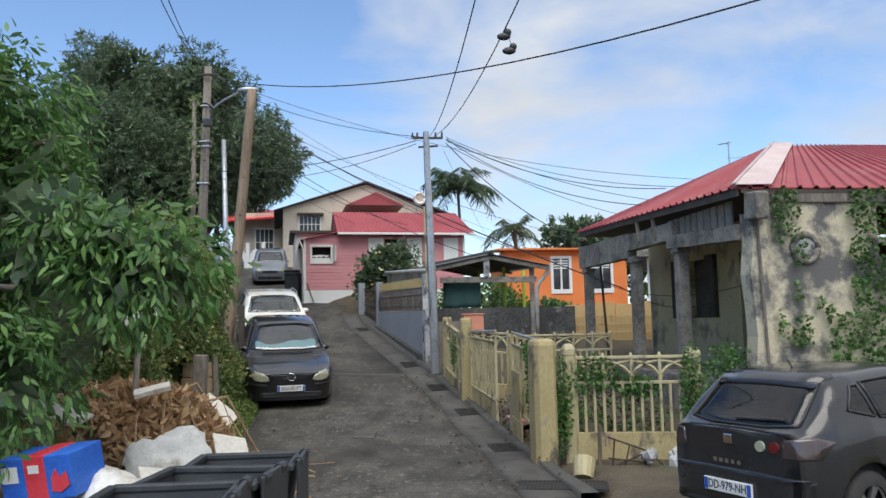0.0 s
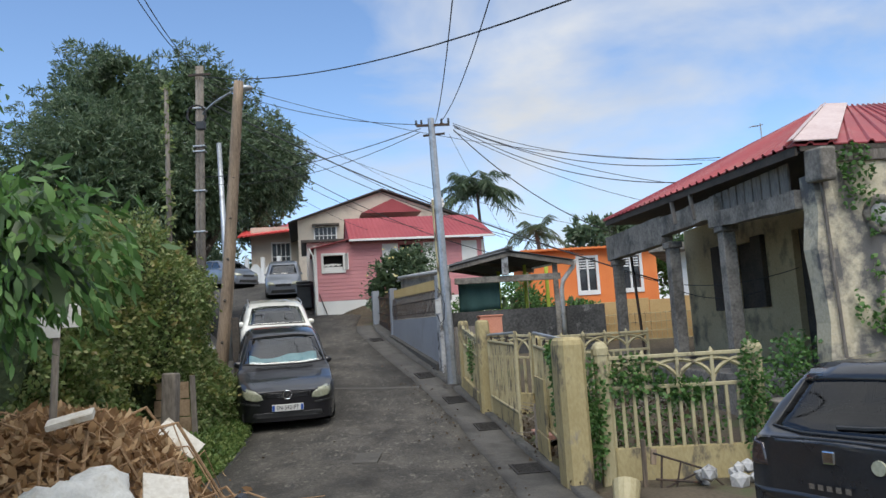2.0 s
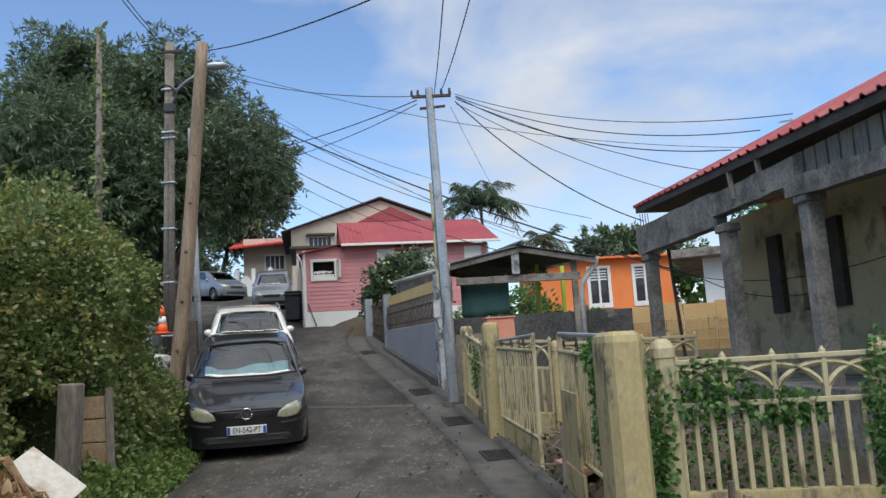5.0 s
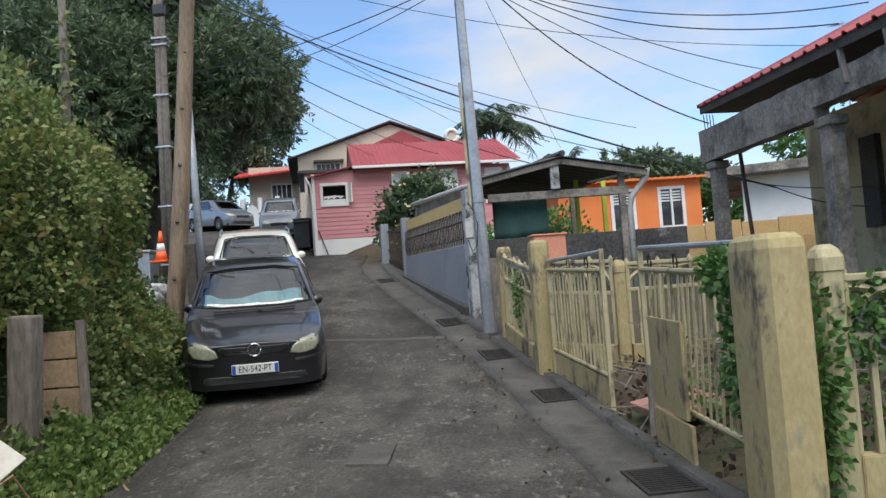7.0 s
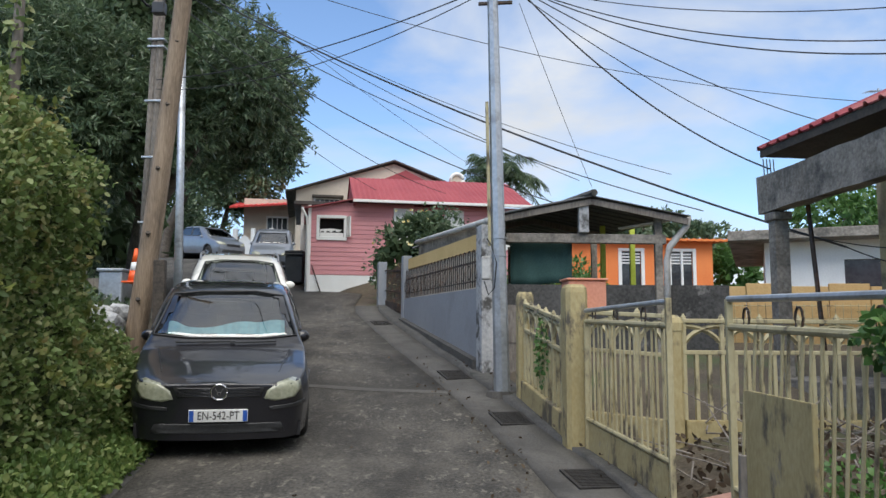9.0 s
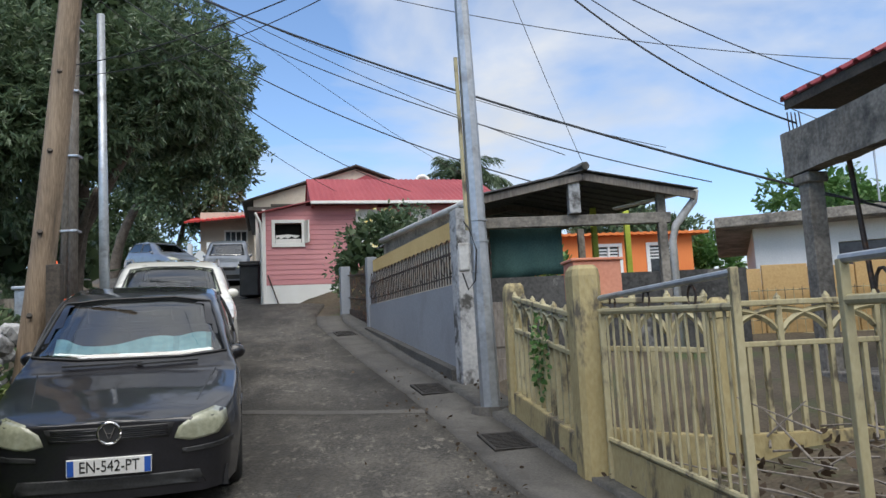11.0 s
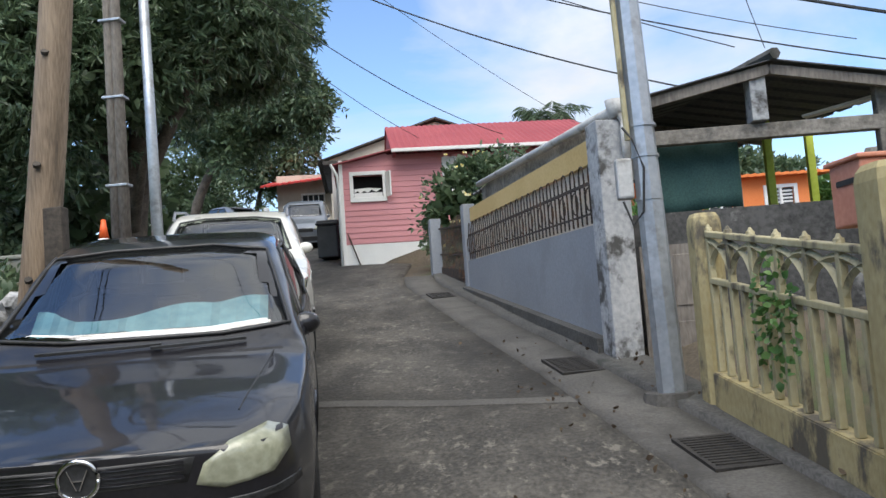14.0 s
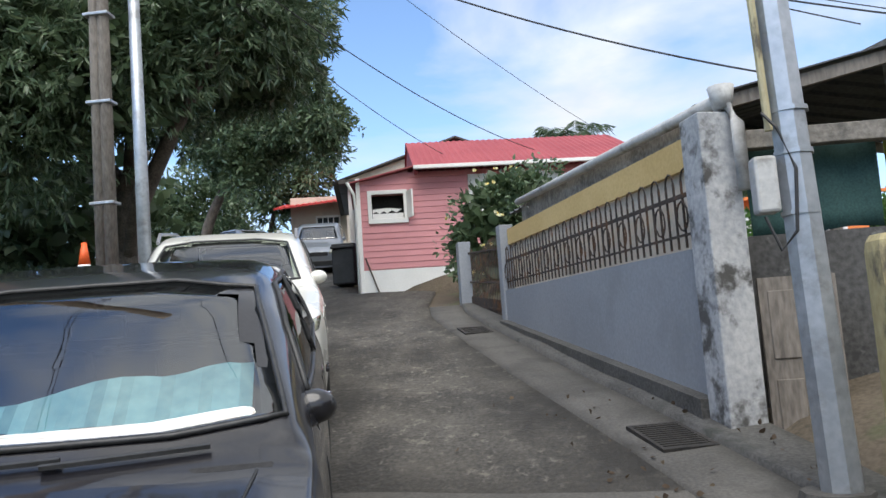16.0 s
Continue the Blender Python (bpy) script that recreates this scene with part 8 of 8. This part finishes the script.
def cable(p, q, sag, r=0.012, label="thin black overhead cable between the poles", n=22):
    p, q = Vector(p), Vector(q)
    bm = bmesh.new()
    tube(bm, [p.lerp(q, k / n) - Vector((0, 0, 4 * sag * (k / n) * (1 - k / n))) for k in range(n + 1)], r * 0.74, 5)
    return solo("overhead_cable", bm, M_CABLE, label, "cable", group="overhead cables")


D1 = DP + Vector((0.1, -0.1, 9.5))
cable(D1, (7.0, 5.0, 5.2), 1.08, 0.018, "thick black cable crossing over the street")
cable(UP + Vector((0.0, 0, 0)), (1.3, -6, 6.6), 1.35, 0.011)
cable(UP + Vector((0.12, 0, 0)), (2.3, -6, 6.9), 1.45, 0.011, "overhead cable with a pair of shoes hanging on it")
cable(UP + Vector((-0.35, 0, -0.12)), DP + Vector((0, 0, 6.5)), 0.25, 0.014)
cable(UP + Vector((-0.35, 0, -0.2)), DP + Vector((0, 0, 6.3)), 0.4, 0.011)
cable(DP + Vector((0.1, 0, 9.4)), UP + Vector((0, 0, -0.05)), 0.35, 0.012)
cable(DP + Vector((0.15, 0, 9.5)), (8.5, 24.0, 5.9), 0.7, 0.011)
cable(DP + Vector((0.2, -0.1, 8.75)), (4.3, 18.7, 2.35), 0.35, 0.022, "thick twisted service cable running down to the derelict house")
cable(DP + Vector((0.2, -0.1, 8.6)), (3.1, 20.9, 3.2), 0.5, 0.012)
cable(DP + Vector((0.2, 0, 8.3)), (0.9, 22.0, 3.5), 0.45, 0.014)
cable(DP + Vector((0.2, 0, 8.0)), PM @ Vector((4.5, 0.2, 6.0)), 0.5, 0.014)
cable(DP + Vector((0.2, 0, 7.7)), PM @ Vector((2.2, 0.6, 6.1)), 0.3, 0.011)
cable(UP + Vector((0.4, 0, -0.2)), HM @ Vector((-0.1, 7.9, 3.5)), 0.3, 0.016)
cable(UP + Vector((0.42, 0, -0.1)), HM @ Vector((0.8, 5.0, 4.35)), 0.35, 0.012)
cable(UP + Vector((0.42, 0, -0.15)), (9.5, 24.5, 5.2), 0.5, 0.012)
cable(UP + Vector((0.42, 0, -0.25)), (9.5, 25.5, 4.6), 0.6, 0.01)
cable(UP + Vector((0.3, 0, -0.3)), (1.32, 21.0, 3.62), 0.05, 0.006, "thin slack wire hanging from the pole")
cable(DP + Vector((0.1, 0, 9.2)), (1.2, 21.6, 3.85), 0.3, 0.009)
cable(DP + Vector((0.1, 0, 9.0)), (3.2, 23.2, 4.3), 0.45, 0.009)
cable(DP + Vector((0.15, 0, 9.6)), OM @ Vector((2.0, 0.0, 6.0)), 0.8, 0.009)
cable(UP + Vector((0.4, 0, -0.1)), HM @ Vector((0.0, 4.4, 3.9)), 0.35, 0.012)
cable(UP + Vector((0.4, 0, -0.05)), HM @ Vector((0.4, 3.4, 4.1)), 0.3, 0.009)
cable(D1 + Vector((-0.2, 0, 0.2)), (-2.6, 2.0, 7.6), 0.9, 0.014)
cable(D1 + Vector((-0.15, 0, 0.25)), (-2.3, 2.0, 7.7), 1.0, 0.014)
cable((4.3, 18.7, 2.35), HM @ Vector((1.5, 4.6, 1.9)), 0.25, 0.012)
cable(HM @ Vector((0, 7.7, 2.6)), HM @ Vector((1.6, 3.5, 2.2)), 0.3, 0.01)

# shoes hanging on the cable
t = thing("hanging_shoes", "pair of dark shoes hanging from the cable by their laces", "shoes")
q0, q1 = UP + Vector((0.12, 0, 0)), Vector((2.3, -6, 6.9))
s_ = (PY - 9.2) / (PY + 6)
c0 = q0.lerp(q1, s_) - Vector((0, 0, 4 * 1.45 * s_ * (1 - s_)))
for dz, dx in ((0.12, -0.03), (0.3, 0.03)):
    bm = bmesh.new()
    g = bmesh.ops.create_uvsphere(bm, u_segments=12, v_segments=8, radius=1)
    bmesh.ops.scale(bm, vec=(0.085, 0.05, 0.045), verts=g["verts"])
    g2 = bmesh.ops.create_uvsphere(bm, u_segments=10, v_segments=6, radius=0.048)
    bmesh.ops.translate(bm, vec=(0.05, 0, 0.05), verts=g2["verts"])
    bmesh.ops.translate(bm, vec=c0 + Vector((dx, 0, -dz)), verts=bm.verts)
    sh = part("shoe", bm, M_BINPL, t, "", True)
    bm = bmesh.new()
    rod(bm, c0, c0 + Vector((dx + 0.03, 0, -dz + 0.06)), 0.004, seg=4)
    part("lace", bm, M_BINPL, sh)

# ---- rubbish heap and bins at the corner ----
t0 = None
for k, (x, y, a) in enumerate(((-1.62, 6.35, 4), (-1.66, 5.55, -3), (-1.7, 4.75, 5))):
    if t0 is None:
        t0 = thing("wheeled_bin", "open black wheeled bin without its lid", "rubbish bin", pose(x, y, road_z(y) - 0.02, 0, 0, a), "open bins")
        bm = bmesh.new()
        w0, d0, w1, d1, h = 0.3, 0.26, 0.4, 0.34, 0.82
        lo = [bm.verts.new((sx * w0, sy * d0, 0.06)) for sx, sy in ((-1, -1), (1, -1), (1, 1), (-1, 1))]
        hi = [bm.verts.new((sx * w1, sy * d1, h)) for sx, sy in ((-1, -1), (1, -1), (1, 1), (-1, 1))]
        bm.faces.new(lo[::-1])
        for i in range(4):
            bm.faces.new((lo[i], lo[(i + 1) % 4], hi[(i + 1) % 4], hi[i]))
        me = finish(bm, "body", M_BINPL)
        ob = part("body", me, None, t0)
        ob.modifiers.new("thick", "SOLIDIFY").thickness = 0.02
        bm = bmesh.new()
        for p, q in (((-1, -1), (1, -1)), ((1, -1), (1, 1)), ((1, 1), (-1, 1)), ((-1, 1), (-1, -1))):
            bar(bm, (p[0] * w1, p[1] * d1, h), (q[0] * w1, q[1] * d1, h), 0.06, 0.05, 0.012)
        part("rim", bm, M_BINPL, t0)
        for sy in (-1, 1):
            bm = bmesh.new()
            rod(bm, (w1 + 0.05, sy * 0.2 - 0.06, h + 0.03), (w1 + 0.05, sy * 0.2 + 0.06, h + 0.03), 0.04, seg=10)
            part("hinge", bm, M_BLACKPL, t0)
        bm = bmesh.new()
        rod(bm, (w1 + 0.05, -0.26, h + 0.03), (w1 + 0.05, 0.26, h + 0.03), 0.018, seg=8)
        part("handle", bm, M_BLACKPL, t0)
        bm = bmesh.new()
        box(bm, w1 + 0.045, w1 + 0.075, -0.3, 0.3, 0.15, h + 0.06, 0.01)
        part("open_lid", bm, M_BINPL, t0, "lid hanging open at the back")
        for sy in (-1, 1):
            bm = bmesh.new()
            rod(bm, (0.22, sy * 0.27, 0.1), (0.22, sy * 0.33, 0.1), 0.1, seg=16)
            part("wheel", bm, M_TYRE, t0)
    else:
        copy_thing(t0, pose(x, y, road_z(y) - 0.02, 0, 0, a))


def heap_z(x, y):
    d = ((x + 3.55) / 1.25) ** 2 + ((y - 8.9) / 2.0) ** 2
    return road_z(y) + 1.25 * max(0.0, 1 - d) ** 0.7 + 0.12 * noise.noise((x * 2.2, y * 2.2, 6))


bm = bmesh.new()
g = {}
for i in range(27):
    for j in range(37):
        x, y = -5.1 + i * 0.12, 6.8 + j * 0.12
        g[i, j] = bm.verts.new((x, y, heap_z(x, y) - 0.1))
for i in range(26):
    for j in range(36):
        bm.faces.new((g[i, j], g[i + 1, j], g[i + 1, j + 1], g[i, j + 1]))
M_MULCH = surf("rotting_leaf_mulch", (0.12, 0.075, 0.045), (0.3, 0.2, 0.12), 0.95, 5, 30, 1.0, bump_dist=0.05)
heap = thing("rubbish_heap", "heap of cut branches, dry brown leaves and garden waste", "rubbish heap", kind="stuff")
part("mulch", bm, M_MULCH, heap)
bm = bmesh.new()
for k in range(330):
    x, y = -3.55 + RS.uniform(-1.15, 1.15), 8.9 + RS.uniform(-2.0, 1.8)
    z = heap_z(x, y) + RS.uniform(-0.03, 0.1)
    a, L = RS.uniform(0, math.tau), RS.uniform(0.2, 1.0)
    m1 = Vector((x + math.cos(a) * L / 2, y + math.sin(a) * L / 2, z + RS.uniform(0.0, 0.14)))
    tube(bm, [(x, y, z), m1, (x + math.cos(a) * L, y + math.sin(a + 0.2) * L, heap_z(x + math.cos(a) * L, y + math.sin(a) * L) + RS.uniform(-0.02, 0.16))], RS.uniform(0.006, 0.024), 5, 0.6)
part("branches", bm, M_DEBRIS, heap)
pts = [(-3.5 + RS.normal(0, 0.55), 9.0 + RS.normal(0, 0.9)) for k in range(5200)]
pts = np.array([(x, y, heap_z(x, y) + RS.uniform(-0.05, 0.1)) for x, y in pts])
part("dry_leaves", leaves("dry_leaves", pts, RS.normal(0, 1, (len(pts), 3)) * [0.6, 0.6, 0.3] + [0, 0, 0.5], 0.13, L_DRY, RS, 0.1, 0.45, 0.5), None, heap)


def lump(name, c, r, material, label, cat_, seed, amp=0.25):
    bm = bmesh.new()
    bmesh.ops.create_icosphere(bm, subdivisions=4, radius=1)
    for v in bm.verts:
        k = 1 + amp * noise.noise(v.co * 1.4 + Vector((seed, 0, 0))) + amp * 0.35 * noise.noise(v.co * 5 + Vector((seed, 3, 0)))
        v.co = Vector(c) + Vector((v.co.x * r[0] * k, v.co.y * r[1] * k, v.co.z * r[2] * k))
    return solo(name, bm, material, label, cat_, smooth=True)


lump("white_sack", (-2.6, 7.4, 0.24), (0.46, 0.42, 0.36), M_BAG, "crumpled white sack lying against the rubbish heap", "sack", 3, 0.5)
lump("white_sack", (-2.55, 6.1, 0.12), (0.34, 0.3, 0.4), M_BAG, "half-full white sack under the carton", "sack", 9)
for (x, y, z), sz, rot, lab in (((-2.12, 7.8, 0.36), (0.34, 0.5, 0.02), (28, 14, 30), "pale board leaning on the heap"), ((-3.05, 8.2, 0.92), (0.36, 0.22, 0.05), (10, -12, 20), "broken white polystyrene sheet on the heap"),
                                ((-3.55, 7.2, 0.82), (0.6, 0.25, 0.03), (16, 14, -14), "stack of white boards on the heap"), ((-2.3, 6.35, 0.36), (0.3, 0.3, 0.02), (30, 12, 40), "pale torn cardboard flap by the bins"), ((-3.0, 10.4, 0.5), (0.5, 0.3, 0.02), (30, 40, 10), "pale plastic sheet behind the heap")):
    bm = bmesh.new()
    box(bm, -sz[0] / 2, sz[0] / 2, -sz[1] / 2, sz[1] / 2, 0, sz[2], 0.004)
    solo("waste_board", bm, M_CARD, lab, "board", pose(x, y, z, *rot))
t = thing("carton", "blue and red printed drinks carton lying open on a sack", "cardboard box", pose(-2.95, 6.0, 0.36, 8, -6, -14))
M_CBLUE = surf("blue_print", (0.02, 0.1, 0.5), (0.03, 0.16, 0.62), 0.5, 3, 30, 0.1)
M_CRED = surf("red_print", (0.6, 0.03, 0.05), (0.7, 0.06, 0.08), 0.5, 3, 30, 0.1)
bm = bmesh.new()
box(bm, -0.32, 0.3, -0.16, 0.2, 0.0, 0.32, 0.008)
part("carton_body", bm, M_CBLUE, t)
bm = bmesh.new()
box(bm, -0.1, 0.08, -0.164, 0.204, 0.0, 0.324, 0.004)
part("red_panel", bm, M_CRED, t)
bm = bmesh.new()
prism(bm, [(0.12, 0.06), (0.2, 0.05), (0.28, 0.1), (0.26, 0.2), (0.2, 0.16), (0.17, 0.22), (0.13, 0.16)], Matrix.Translation((0, -0.17, 0)), 0.006)
part("red_mark", bm, M_CRED, t)
bm = bmesh.new()
box(bm, -0.06, 0.03, -0.17, -0.164, 0.2, 0.26)
part("white_mark", bm, M_PLATE, t)
bm = bmesh.new()
box(bm, -0.3, -0.16, -0.166, -0.16, 0.14, 0.26)
part("white_label", bm, M_PLATE, t)

t = thing("sign_post", "weathered green-grey post with a small white sign among the leaves", "sign post")
bm = bmesh.new()
rod(bm, (-3.36, 8.4, 0.0), (-3.27, 8.4, 1.75), 0.035, 0.03, 8)
part("post", bm, M_OLDWOOD, t)
for x0, x1, z0, z1 in ((-3.42, -3.22, 1.62, 1.82), (-3.2, -3.04, 1.7, 1.9)):
    bm = bmesh.new()
    box(bm, x0, x1, 8.35, 8.36, z0, z1, 0.004)
    part("sign_plate", bm, M_PLATE, t)

# ---- rusty frame, pipe end and rubble by the yellow wall ----
t = thing("scrap_iron", "rusty bent iron frame leaning against the yellow wall", "iron frame")
bm = bmesh.new()
bar(bm, (2.1, 10.95, -0.45), (2.12, 10.98, 0.12), 0.05, 0.05, 0.006, up=(0, 1, 0))
bar(bm, (2.2, 10.92, -0.15), (2.22, 10.92, 0.02), 0.06, 0.05, 0.006, up=(0, 1, 0))
part("stake", bm, M_POLEWOOD, t)
bm = bmesh.new()
for p, q in (((2.2, 10.9, -0.02), (2.75, 10.85, -0.22)), ((2.75, 10.85, -0.22), (2.95, 10.8, -0.42)), ((2.25, 10.85, -0.42), (2.75, 10.85, -0.22)), ((2.3, 10.9, -0.05), (2.25, 10.85, -0.42)), ((2.5, 10.87, -0.12), (2.42, 10.85, -0.42)), ((2.2, 10.85, -0.3), (2.7, 10.83, -0.36))):
    rod(bm, p, q, 0.012, seg=6)
part("frame", bm, M_IRON, t)
bm = bmesh.new()
rod(bm, (1.75, 10.3, -0.46), (1.8, 10.45, -0.24), 0.13, 0.15, 14)
solo("concrete_pipe", bm, M_CREAM, "short broken concrete pipe stump at the foot of the fence", "pipe")
t = thing("rubble", "broken grey concrete lumps by the wall", "rubble")
for k in range(14):
    bm = bmesh.new()
    bmesh.ops.create_icosphere(bm, subdivisions=1, radius=RS.uniform(0.05, 0.12))
    for v in bm.verts:
        v.co *= 1 + 0.4 * noise.noise(v.co * 9 + Vector((k * 3.3, 0, 0)))
    bmesh.ops.translate(bm, vec=(3.0 + RS.uniform(-0.3, 0.5), 10.85 + RS.uniform(-0.2, 0.2), road_z(10.8) + 0.05 + 0.06 * (k % 3)), verts=bm.verts)
    part("stone", bm, M_MOULDPALE, t)
bm = bmesh.new()
box(bm, 0, 0.75, 0, 0.5, -0.6, 0.45, 0.02, Matrix.Translation((3.72, 11.0, 0)) @ Matrix.Rotation(HA, 4, "Z"))
solo("concrete_block", bm, M_BEAM, "low weathered concrete block by the house corner", "block")

# ---- litter and fallen leaves on the street ----
t = thing("litter", "fallen leaves and grit along the drain", "litter", kind="stuff")
pts = []
for k in range(190):
    y = RS.uniform(9.5, 22)
    x = at(EDGE_R, y) + (RS.normal(-0.12, 0.2) if k % 3 else RS.normal(0.8, 0.12))
    pts.append((x, y, road_z(y) + cross(x, y) + (0.03 if x < at(EDGE_R, y) + 0.6 else 0.09)))
for k in range(34):
    y = RS.uniform(9.5, 24)
    x = RS.uniform(at(EDGE_L, y) + 0.2, at(EDGE_R, y))
    pts.append((x, y, road_z(y) + cross(x, y) + 0.045))
part("leaves", leaves("leaves", np.array(pts), np.tile((0, 0, 0.15), (len(pts), 1)) + RS.normal(0, 0.5, (len(pts), 3)) * [1, 1, 0.1], 0.05, L_LITTER, RS, 0.0, 0.6, 0.2), None, t)
